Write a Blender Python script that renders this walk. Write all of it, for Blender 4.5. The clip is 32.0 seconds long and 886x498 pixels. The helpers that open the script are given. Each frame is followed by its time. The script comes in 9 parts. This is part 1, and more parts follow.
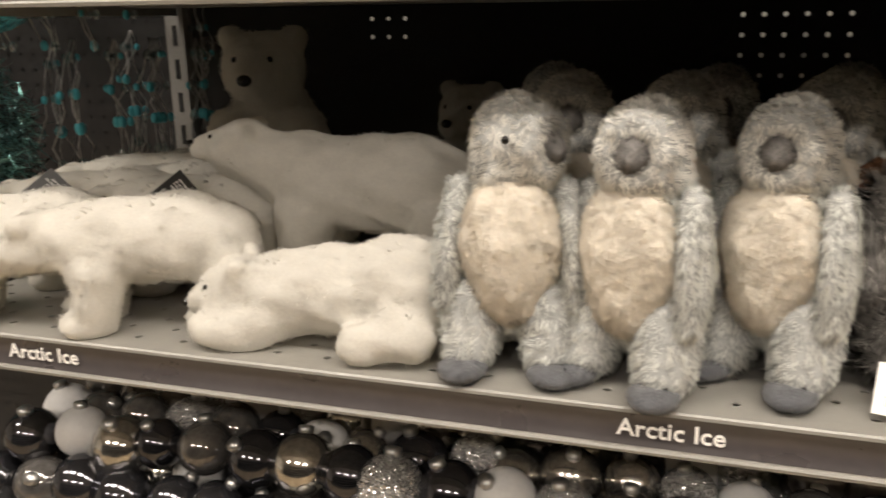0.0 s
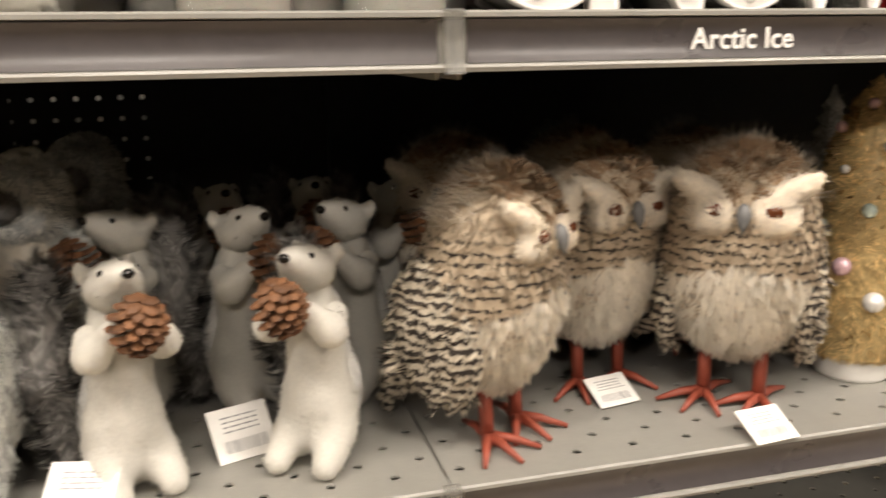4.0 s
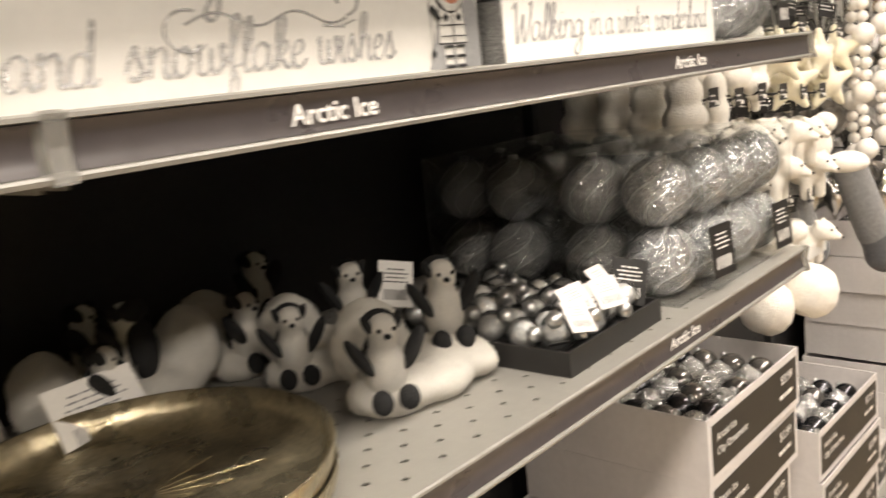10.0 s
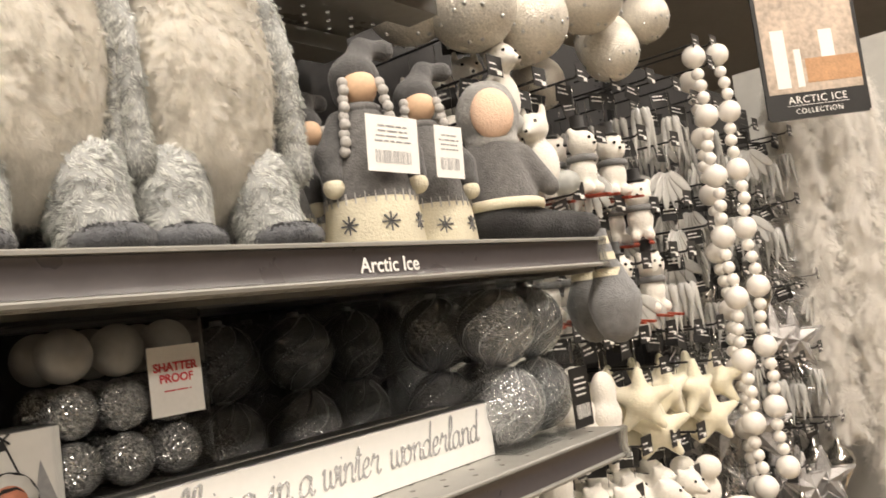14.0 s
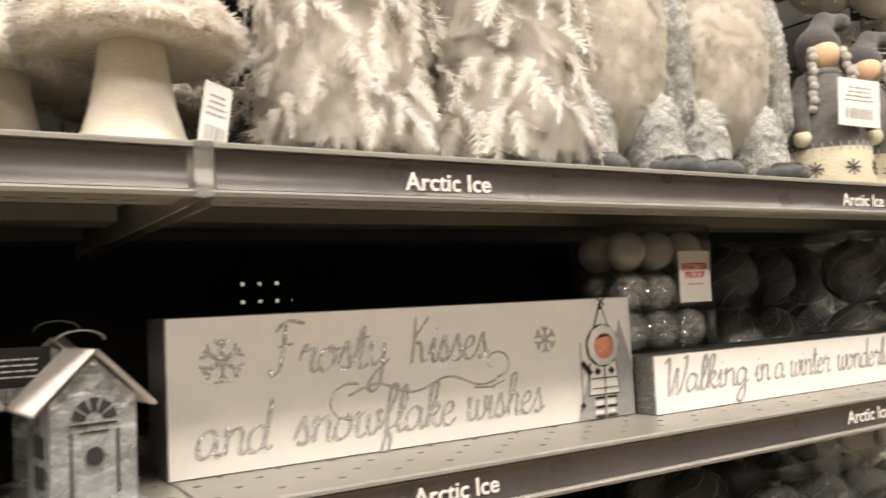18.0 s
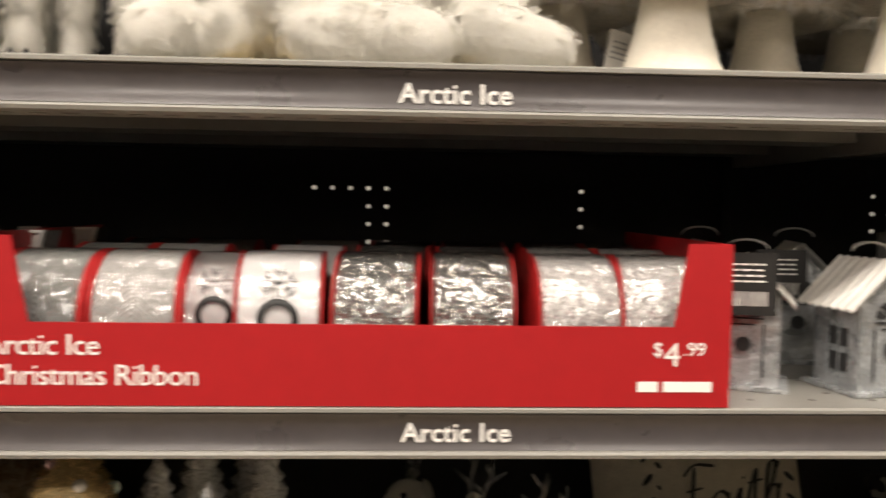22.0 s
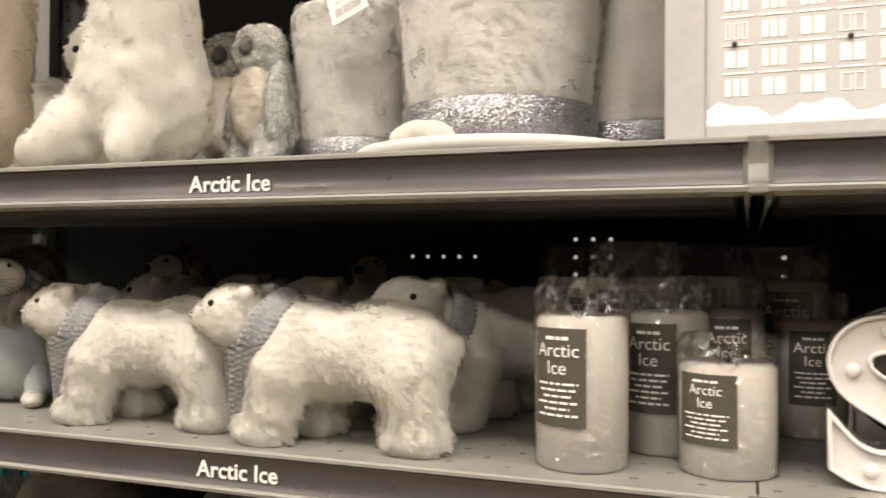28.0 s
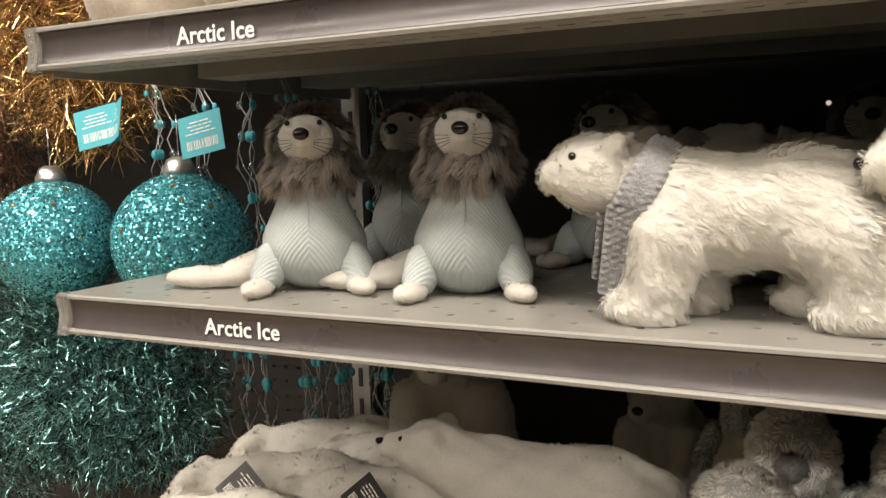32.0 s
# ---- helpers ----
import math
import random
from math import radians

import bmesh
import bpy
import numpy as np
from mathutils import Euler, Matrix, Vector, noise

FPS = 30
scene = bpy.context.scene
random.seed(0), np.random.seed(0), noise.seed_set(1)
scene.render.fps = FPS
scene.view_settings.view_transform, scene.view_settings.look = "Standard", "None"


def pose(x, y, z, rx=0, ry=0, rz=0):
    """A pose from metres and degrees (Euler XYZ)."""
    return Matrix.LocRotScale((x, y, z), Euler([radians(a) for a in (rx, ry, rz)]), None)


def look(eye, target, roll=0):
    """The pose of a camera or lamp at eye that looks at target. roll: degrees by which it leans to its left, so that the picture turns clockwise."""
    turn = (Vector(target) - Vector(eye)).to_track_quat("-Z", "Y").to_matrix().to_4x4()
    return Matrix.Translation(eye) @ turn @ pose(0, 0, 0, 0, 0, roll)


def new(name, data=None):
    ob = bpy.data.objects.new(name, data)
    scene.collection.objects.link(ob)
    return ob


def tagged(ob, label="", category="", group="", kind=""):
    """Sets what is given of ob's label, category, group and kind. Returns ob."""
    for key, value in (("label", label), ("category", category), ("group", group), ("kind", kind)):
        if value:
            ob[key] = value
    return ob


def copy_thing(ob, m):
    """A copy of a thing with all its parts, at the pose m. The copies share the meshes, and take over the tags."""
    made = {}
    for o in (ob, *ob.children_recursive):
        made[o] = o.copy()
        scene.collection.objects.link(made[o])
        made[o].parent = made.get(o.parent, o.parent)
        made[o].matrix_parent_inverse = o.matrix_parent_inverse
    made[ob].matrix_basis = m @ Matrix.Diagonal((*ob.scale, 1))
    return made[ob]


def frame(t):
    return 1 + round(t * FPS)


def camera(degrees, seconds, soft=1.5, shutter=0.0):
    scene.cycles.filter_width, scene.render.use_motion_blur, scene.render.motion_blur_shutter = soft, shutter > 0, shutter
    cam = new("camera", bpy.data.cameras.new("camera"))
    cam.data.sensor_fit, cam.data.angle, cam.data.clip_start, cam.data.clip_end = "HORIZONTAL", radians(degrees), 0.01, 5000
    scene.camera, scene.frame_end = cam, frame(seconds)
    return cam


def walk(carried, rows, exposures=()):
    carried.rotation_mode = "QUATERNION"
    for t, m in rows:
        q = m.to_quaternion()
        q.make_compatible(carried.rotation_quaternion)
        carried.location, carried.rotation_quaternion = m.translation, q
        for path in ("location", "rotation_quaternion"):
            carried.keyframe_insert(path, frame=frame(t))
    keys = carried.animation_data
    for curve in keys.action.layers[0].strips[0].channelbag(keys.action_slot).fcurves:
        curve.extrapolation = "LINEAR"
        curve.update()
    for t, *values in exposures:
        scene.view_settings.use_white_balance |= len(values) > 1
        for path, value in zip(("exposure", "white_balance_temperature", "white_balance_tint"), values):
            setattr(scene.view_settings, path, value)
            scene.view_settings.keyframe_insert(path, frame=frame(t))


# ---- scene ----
cam = camera(55.7, 32.0, shutter=0.5)
PATH = [
    (0, (0.784, -0.609, 1.293), (0.214, 1.233, 0.76), -0.7),
    (0.5, (0.82, -0.593, 1.295), (0.347, 1.27, 0.742), -1.0),
    (1, (0.847, -0.575, 1.291), (0.463, 1.311, 0.746), -1.3),
    (1.5, (0.883, -0.558, 1.301), (0.654, 1.353, 0.757), -1.2),
    (2, (0.917, -0.556, 1.302), (0.828, 1.372, 0.769), -1.2),
    (2.5, (0.941, -0.556, 1.301), (0.962, 1.378, 0.789), -1.4),
    (3, (0.982, -0.55, 1.305), (1.105, 1.383, 0.804), -1.6),
    (3.5, (1.018, -0.543, 1.316), (1.35, 1.367, 0.826), -1.0),
    (5.5, (1.27, -0.574, 1.328), (2.005, 1.242, 0.925), -2.8),
    (6, (1.337, -0.58, 1.329), (2.17, 1.198, 0.946), -3.1),
    (6.5, (1.415, -0.578, 1.334), (2.329, 1.159, 0.949), -3.2),
    (7, (1.498, -0.561, 1.327), (2.521, 1.116, 0.952), -4.5),
    (7.5, (1.624, -0.491, 1.333), (2.858, 1.034, 0.944), -5.3),
    (8, (1.752, -0.416, 1.339), (3.125, 0.977, 0.923), -5.2),
    (8.5, (1.862, -0.407, 1.336), (3.26, 0.957, 0.904), -5.1),
    (9, (1.997, -0.427, 1.342), (3.387, 0.951, 0.931), -4.6),
    (9.5, (2.116, -0.477, 1.342), (3.498, 0.917, 0.958), -5.4),
    (10, (2.234, -0.47, 1.34), (3.673, 0.859, 0.939), -6.5),
    (10.5, (2.367, -0.422, 1.353), (3.911, 0.786, 0.957), -6.3),
    (11, (2.484, -0.4, 1.362), (4.097, 0.725, 0.998), -6.6),
    (11.5, (2.557, -0.418, 1.369), (4.196, 0.67, 1.008), -6.3),
    (12, (2.605, -0.459, 1.388), (4.246, 0.632, 1.051), -6.1),
    (12.5, (2.632, -0.505, 1.411), (4.284, 0.591, 1.148), -6.9),
    (13, (2.636, -0.534, 1.471), (4.277, 0.603, 1.368), -7.5),
    (13.5, (2.639, -0.559, 1.513), (4.238, 0.638, 1.598), -8.0),
    (15.5, (2.593, -0.578, 1.527), (3.989, 0.838, 1.746), -6.4),
    (16, (2.573, -0.572, 1.51), (3.911, 0.9, 1.718), -5.2),
    (16.5, (2.529, -0.592, 1.506), (3.823, 0.922, 1.693), -4.6),
    (17, (2.43, -0.596, 1.494), (3.688, 0.95, 1.659), -4.1),
    (17.5, (2.341, -0.602, 1.482), (3.51, 1.015, 1.62), -3.2),
    (18, (2.272, -0.599, 1.479), (3.321, 1.098, 1.61), -2.7),
    (18.5, (2.244, -0.599, 1.478), (3.221, 1.143, 1.591), -2.0),
    (19, (2.235, -0.596, 1.483), (3.189, 1.159, 1.571), -1.5),
    (19.5, (2.194, -0.599, 1.472), (3.018, 1.22, 1.565), -1.2),
    (20, (2.124, -0.604, 1.472), (2.764, 1.289, 1.554), -0.6),
    (20.5, (2.071, -0.613, 1.464), (2.531, 1.332, 1.538), 0.3),
    (21, (2.045, -0.621, 1.462), (2.39, 1.348, 1.52), 0.5),
    (21.5, (2.027, -0.628, 1.462), (2.279, 1.355, 1.518), 0.5),
    (22, (1.963, -0.632, 1.498), (2.066, 1.362, 1.394), 0.9),
    (22.5, (1.894, -0.653, 1.471), (1.855, 1.346, 1.426), 0.0),
    (23, (1.867, -0.657, 1.481), (1.7, 1.336, 1.47), -0.1),
    (23.5, (1.817, -0.625, 1.465), (1.513, 1.352, 1.467), 0.0),
    (24, (1.754, -0.593, 1.482), (1.296, 1.354, 1.459), -0.3),
    (24.5, (1.707, -0.558, 1.49), (1.167, 1.368, 1.495), -0.3),
    (25, (1.656, -0.534, 1.501), (1.102, 1.387, 1.532), -0.1),
    (25.5, (1.573, -0.537, 1.501), (0.996, 1.377, 1.577), -0.0),
    (26, (1.45, -0.552, 1.518), (0.865, 1.36, 1.579), -0.7),
    (26.5, (1.35, -0.584, 1.514), (0.775, 1.331, 1.576), -0.5),
    (28.5, (1.165, -0.643, 1.509), (0.421, 1.213, 1.53), 0.7),
    (29, (1.096, -0.616, 1.505), (0.288, 1.214, 1.516), 0.8),
    (29.5, (1.029, -0.58, 1.512), (0.146, 1.215, 1.489), 0.1),
    (30, (0.967, -0.546, 1.496), (0.042, 1.227, 1.465), -0.5),
    (30.5, (0.888, -0.526, 1.482), (-0.051, 1.237, 1.386), -0.6),
    (31, (0.791, -0.532, 1.482), (-0.132, 1.235, 1.321), -0.6),
    (31.5, (0.749, -0.547, 1.479), (-0.194, 1.206, 1.274), -1.1),
    (32, (0.712, -0.57, 1.477), (-0.178, 1.205, 1.242), -1.6),
]
EXPOSURE = ((0, -0.26), (2, -0.22), (3.5, -0.04), (6.5, -0.06), (9, 0.22), (11, 0.0), (13, -0.16), (16, -0.22), (19, 0.0), (20, 0.12), (21, 0.02), (22, -0.26), (25, -0.12), (26, -0.18), (29, -0.14), (31, 0.08), (32, 0.0))
walk(cam, [(t, look(eye, target, roll)) for t, eye, target, roll in PATH], EXPOSURE)

# ---- light: ceiling strips over the aisle and its neighbours ----
world = bpy.data.worlds.new("store")
world.use_nodes = True
world.node_tree.nodes["Background"].inputs[0].default_value = (1.0, 0.9, 0.78, 1)
world.node_tree.nodes["Background"].inputs[1].default_value = 0.03
scene.world = world
WARM = (1.0, 0.895, 0.79)
# western pair added, out of view, to brighten the left label strips
LAMPS = [(-2.5, -1.35, 46), (-2.4, -4.4, 70), (-0.6, -1.35, 46), (1.2, -1.35, 46), (3.0, -1.35, 46), (4.9, -1.35, 44), (7.0, -1.35, 40),
         # pair at y 2.8 added to light the pale board behind the pegboard
         (0.6, -4.4, 70), (3.6, -4.4, 70), (1.0, 2.8, 9), (3.6, 2.8, 9)]
CEIL = 3.9
for lx, ly, power in LAMPS:
    lamp = bpy.data.lights.new("strip_light", "AREA")
    lamp.shape, lamp.size, lamp.size_y, lamp.energy, lamp.color = "RECTANGLE", 1.25, 0.5, power * 1.72, WARM
    ob = new("strip_light", lamp)
    ob.location = (lx, ly, CEIL - 0.12)

# ---- helpers ----
RNG = np.random.default_rng(7)


def nodes_of(name):
    m = bpy.data.materials.new(name)
    m.use_nodes = True
    return m, m.node_tree, m.node_tree.nodes["Principled BSDF"]


def mat(name, col, rough=0.6, metal=0.0, var=0.15, scale=30.0, bump=0.0, bscale=300.0, island=0.0, sheen=0.0, spec=0.5, rvar=0.0, obj=0.0, trans=0.0, thin=0.0):
    """Principled paint with noise at two scales; island or obj: tone that differs from piece to piece."""
    m, nt, p = nodes_of(name)
    N, L = nt.nodes.new, nt.links.new
    co = N("ShaderNodeTexCoord")
    n1, n2 = N("ShaderNodeTexNoise"), N("ShaderNodeTexNoise")
    n1.inputs["Scale"].default_value, n2.inputs["Scale"].default_value = scale, scale * 7
    n1.inputs["Detail"].default_value = 5
    for n in (n1, n2):
        L(co.outputs["Object"], n.inputs["Vector"])
    add = N("ShaderNodeMath"); add.operation = "ADD"
    L(n1.outputs[0], add.inputs[0]); L(n2.outputs[0], add.inputs[1])
    src = add.outputs[0]
    if island or obj:
        g = N("ShaderNodeNewGeometry") if island else N("ShaderNodeObjectInfo")
        mul = N("ShaderNodeMath"); mul.operation = "MULTIPLY_ADD"
        mul.inputs[1].default_value = 2 * (island or obj)
        L(g.outputs["Random Per Island" if island else "Random"], mul.inputs[0]); L(src, mul.inputs[2])
        sub = N("ShaderNodeMath"); sub.operation = "SUBTRACT"; sub.inputs[1].default_value = (island or obj)
        L(mul.outputs[0], sub.inputs[0]); src = sub.outputs[0]
    rng = N("ShaderNodeMapRange")
    rng.inputs[1].default_value, rng.inputs[2].default_value = 0.5, 1.5
    rng.inputs[3].default_value, rng.inputs[4].default_value = 1 - 1.6 * var, 1 + 1.6 * var
    L(src, rng.inputs[0])
    mix = N("ShaderNodeVectorMath"); mix.operation = "SCALE"
    mix.inputs[0].default_value = col
    L(rng.outputs[0], mix.inputs["Scale"])
    L(mix.outputs[0], p.inputs["Base Color"])
    p.inputs["Roughness"].default_value, p.inputs["Metallic"].default_value = rough, metal
    p.inputs["Specular IOR Level"].default_value = spec
    if rvar:
        r2 = N("ShaderNodeMapRange")
        r2.inputs[1].default_value, r2.inputs[2].default_value = 0.3, 0.7
        r2.inputs[3].default_value, r2.inputs[4].default_value = max(0.02, rough - rvar), min(1, rough + rvar)
        L(n1.outputs[0], r2.inputs[0]); L(r2.outputs[0], p.inputs["Roughness"])
    if sheen:
        p.inputs["Sheen Weight"].default_value, p.inputs["Sheen Roughness"].default_value = sheen, 0.5
    if trans:
        p.inputs["Transmission Weight"].default_value = trans
    if bump:
        n3, b = N("ShaderNodeTexNoise"), N("ShaderNodeBump")
        n3.inputs["Scale"].default_value, n3.inputs["Detail"].default_value = bscale, 4
        b.inputs["Strength"].default_value, b.inputs["Distance"].default_value = bump, 0.004
        L(co.outputs["Object"], n3.inputs["Vector"]); L(n3.outputs[0], b.inputs["Height"]); L(b.outputs[0], p.inputs["Normal"])
    if thin:
        # light that shines through thin fibres
        tl, mx = N("ShaderNodeBsdfTranslucent"), N("ShaderNodeMixShader")
        L(mix.outputs[0], tl.inputs[0]); mx.inputs[0].default_value = thin
        L(p.outputs[0], mx.inputs[1]); L(tl.outputs[0], mx.inputs[2]); L(mx.outputs[0], nt.nodes["Material Output"].inputs[0])
    return m


def frosted(name, root, tip, lo=0.15, hi=0.75, patch=0.5, scale=45.0, thin=0.35):
    """Pile that is dyed dark at the root and pale at the tip, with worn and parted patches."""
    m, nt, p = nodes_of(name)
    N, L = nt.nodes.new, nt.links.new
    at, co, n1, g = N("ShaderNodeAttribute"), N("ShaderNodeTexCoord"), N("ShaderNodeTexNoise"), N("ShaderNodeNewGeometry")
    at.attribute_name = "tip"
    n1.inputs["Scale"].default_value, n1.inputs["Detail"].default_value = scale, 4
    L(co.outputs["Object"], n1.inputs["Vector"])
    a, b, c = N("ShaderNodeMath"), N("ShaderNodeMath"), N("ShaderNodeMath")
    a.operation, b.operation, c.operation = "MULTIPLY_ADD", "MULTIPLY_ADD", "ADD"
    a.inputs[1].default_value, a.inputs[2].default_value = 2 * patch, -patch
    b.inputs[1].default_value, b.inputs[2].default_value = 0.3, -0.15
    L(n1.outputs[0], a.inputs[0]); L(g.outputs["Random Per Island"], b.inputs[0])
    L(a.outputs[0], c.inputs[0]); L(b.outputs[0], c.inputs[1])
    e = N("ShaderNodeMath"); e.operation = "ADD"
    L(at.outputs["Fac"], e.inputs[0]); L(c.outputs[0], e.inputs[1])
    r = N("ShaderNodeMapRange"); r.inputs[1].default_value, r.inputs[2].default_value = lo, hi
    L(e.outputs[0], r.inputs[0])
    mx = N("ShaderNodeMix"); mx.data_type = "RGBA"
    mx.inputs[6].default_value, mx.inputs[7].default_value = (*root, 1), (*tip, 1)
    L(r.outputs[0], mx.inputs[0]); L(mx.outputs[2], p.inputs["Base Color"])
    p.inputs["Roughness"].default_value = 0.85
    tl, ms = N("ShaderNodeBsdfTranslucent"), N("ShaderNodeMixShader")
    L(mx.outputs[2], tl.inputs[0]); ms.inputs[0].default_value = thin
    L(p.outputs[0], ms.inputs[1]); L(tl.outputs[0], ms.inputs[2]); L(ms.outputs[0], nt.nodes["Material Output"].inputs[0])
    return m


def glitter(name, col, scale=500.0, rough=0.25, strength=0.9, metal=0.85, var=0.7, col2=None):
    """Flakes: each cell leans its own way and has its own tone."""
    m, nt, p = nodes_of(name)
    N, L = nt.nodes.new, nt.links.new
    co, v = N("ShaderNodeTexCoord"), N("ShaderNodeTexVoronoi")
    v.inputs["Scale"].default_value = scale
    L(co.outputs["Object"], v.inputs["Vector"])
    sub = N("ShaderNodeVectorMath"); sub.operation = "SUBTRACT"; sub.inputs[1].default_value = (0.5, 0.5, 0.5)
    L(v.outputs["Color"], sub.inputs[0])
    sc = N("ShaderNodeVectorMath"); sc.operation = "SCALE"; sc.inputs["Scale"].default_value = strength
    L(sub.outputs[0], sc.inputs[0])
    g, ad, nm = N("ShaderNodeNewGeometry"), N("ShaderNodeVectorMath"), N("ShaderNodeVectorMath")
    nm.operation = "NORMALIZE"
    L(g.outputs["Normal"], ad.inputs[0]); L(sc.outputs[0], ad.inputs[1]); L(ad.outputs[0], nm.inputs[0]); L(nm.outputs[0], p.inputs["Normal"])
    sep = N("ShaderNodeSeparateColor"); L(v.outputs["Color"], sep.inputs[0])
    r = N("ShaderNodeMix"); r.data_type = "RGBA"
    c2 = col2 or tuple(min(1, c * (1 + var)) for c in col)
    r.inputs[6].default_value = (*[c * (1 - var) for c in col], 1)
    r.inputs[7].default_value = (*c2, 1)
    L(sep.outputs[0], r.inputs[0]); L(r.outputs[2], p.inputs["Base Color"])
    p.inputs["Roughness"].default_value, p.inputs["Metallic"].default_value = rough, metal
    return m


def film(name, tint=(1, 1, 1), gloss=0.10, bump=0.4, scale=35.0):
    """Thin clear wrapping: lets all through but for a crinkled shine."""
    m = bpy.data.materials.new(name)
    m.use_nodes = True
    nt = m.node_tree
    nt.nodes.remove(nt.nodes["Principled BSDF"])
    N, L = nt.nodes.new, nt.links.new
    tr, gl, mx, lw, ma = N("ShaderNodeBsdfTransparent"), N("ShaderNodeBsdfGlossy"), N("ShaderNodeMixShader"), N("ShaderNodeLayerWeight"), N("ShaderNodeMath")
    tr.inputs[0].default_value = (*tint, 1)
    gl.inputs["Roughness"].default_value = 0.12
    lw.inputs[0].default_value = 0.35
    ma.operation = "MULTIPLY_ADD"; ma.inputs[1].default_value, ma.inputs[2].default_value = 0.5, gloss
    n, b, co = N("ShaderNodeTexNoise"), N("ShaderNodeBump"), N("ShaderNodeTexCoord")
    n.inputs["Scale"].default_value = scale
    b.inputs["Strength"].default_value, b.inputs["Distance"].default_value = bump, 0.02
    L(co.outputs["Object"], n.inputs["Vector"]); L(n.outputs[0], b.inputs["Height"]); L(b.outputs[0], gl.inputs["Normal"])
    L(lw.outputs["Fresnel"], ma.inputs[0]); L(ma.outputs[0], mx.inputs[0])
    L(tr.outputs[0], mx.inputs[1]); L(gl.outputs[0], mx.inputs[2])
    L(mx.outputs[0], nt.nodes["Material Output"].inputs[0])
    return m


def mesh_from(name, verts, faces, smooth=False, weld=False):
    me = bpy.data.meshes.new(name)
    if weld:
        v, back = np.unique(np.round(np.array(verts, float), 6), axis=0, return_inverse=True)
        back = back.ravel()
        verts, faces = v, [[int(back[i]) for i in f] for f in faces]
    me.from_pydata([tuple(map(float, v)) for v in verts], [], [tuple(map(int, f)) for f in faces])
    if smooth:
        me.shade_smooth()
    me.update()
    return me


def part(name, bm, material, parent=None, label=""):
    """Links a bmesh or mesh as one object under a thing or a part."""
    if isinstance(bm, bmesh.types.BMesh):
        me = bpy.data.meshes.new(name)
        bm.to_mesh(me)
        bm.free()
    else:
        me = bm
    if material is not None and not me.materials:
        me.materials.append(material)
    ob = new(name, me)
    if parent is not None:
        ob.parent = parent
    if label:
        ob["label"] = label
    return ob


def thing(name, label, category, group="", kind=""):
    return tagged(new(name), label, category, group, kind)


def put(ob, x, y, z, rz=0.0, s=1.0, rx=0.0, ry=0.0):
    ob.matrix_basis = pose(x, y, z, rx, ry, rz) @ Matrix.Scale(s, 4)
    return ob


def again(ob, x, y, z, rz=0.0, s=1.0, rx=0.0, ry=0.0):
    c = copy_thing(ob, pose(x, y, z, rx, ry, rz))
    c.scale = (s, s, s)
    return c


def box(x0, x1, y0, y1, z0, z1, bevel=0.0, seg=2):
    bm = bmesh.new()
    bmesh.ops.create_cube(bm, size=1)
    for v in bm.verts:
        v.co = ((x0 + x1) / 2 + v.co.x * (x1 - x0), (y0 + y1) / 2 + v.co.y * (y1 - y0), (z0 + z1) / 2 + v.co.z * (z1 - z0))
    if bevel:
        bmesh.ops.bevel(bm, geom=bm.edges[:], offset=bevel, segments=seg, affect="EDGES")
    return bm


def join(*bms):
    out = bmesh.new()
    for b in bms:
        me = bpy.data.meshes.new("tmp")
        b.to_mesh(me)
        b.free()
        out.from_mesh(me)
        bpy.data.meshes.remove(me)
    return out


def moved(bm, m):
    bmesh.ops.transform(bm, matrix=m, verts=bm.verts)
    return bm


def smooth(bm):
    for f in bm.faces:
        f.smooth = True
    return bm


def ball(r=1.0, c=(0, 0, 0), s=(1, 1, 1), seg=20, rings=12, m=None):
    bm = bmesh.new()
    bmesh.ops.create_uvsphere(bm, u_segments=seg, v_segments=rings, radius=r)
    bmesh.ops.transform(bm, matrix=Matrix.Translation(c) @ (m or Matrix()) @ Matrix.Diagonal((*s, 1)), verts=bm.verts)
    return smooth(bm)


def lathe(profile, seg=32, cap=True):
    """Turned shape: profile of (radius, height)."""
    v, f = [], []
    n = len(profile)
    for i in range(seg):
        a = 2 * math.pi * i / seg
        v += [(r * math.cos(a), r * math.sin(a), z) for r, z in profile]
    for i in range(seg):
        j = (i + 1) % seg
        f += [(i * n + k, j * n + k, j * n + k + 1, i * n + k + 1) for k in range(n - 1)]
    if cap:
        f.append(tuple(i * n for i in range(seg))[::-1])
        f.append(tuple(i * n + n - 1 for i in range(seg)))
    bm = bmesh.new()
    vs = [bm.verts.new(p) for p in v]
    for q in f:
        try:
            fc = bm.faces.new([vs[k] for k in q])
            fc.smooth = len(q) == 4
        except ValueError:
            pass
    bmesh.ops.remove_doubles(bm, verts=bm.verts, dist=1e-6)
    return bm


def tube(points, r, seg=8, taper=None):
    """A round rod along points."""
    pts = [Vector(p) for p in points]
    bm = bmesh.new()
    rings = []
    for i, p in enumerate(pts):
        d = (pts[min(i + 1, len(pts) - 1)] - pts[max(i - 1, 0)]).normalized()
        q = d.to_track_quat("Z", "Y")
        rr = r if taper is None else r + (taper - r) * i / (len(pts) - 1)
        rings.append([bm.verts.new(p + q @ Vector((rr * math.cos(2 * math.pi * k / seg), rr * math.sin(2 * math.pi * k / seg), 0))) for k in range(seg)])
    for a, b in zip(rings, rings[1:]):
        for k in range(seg):
            bm.faces.new((a[k], a[(k + 1) % seg], b[(k + 1) % seg], b[k])).smooth = True
    bm.faces.new(rings[0][::-1])
    bm.faces.new(rings[-1])
    return bm


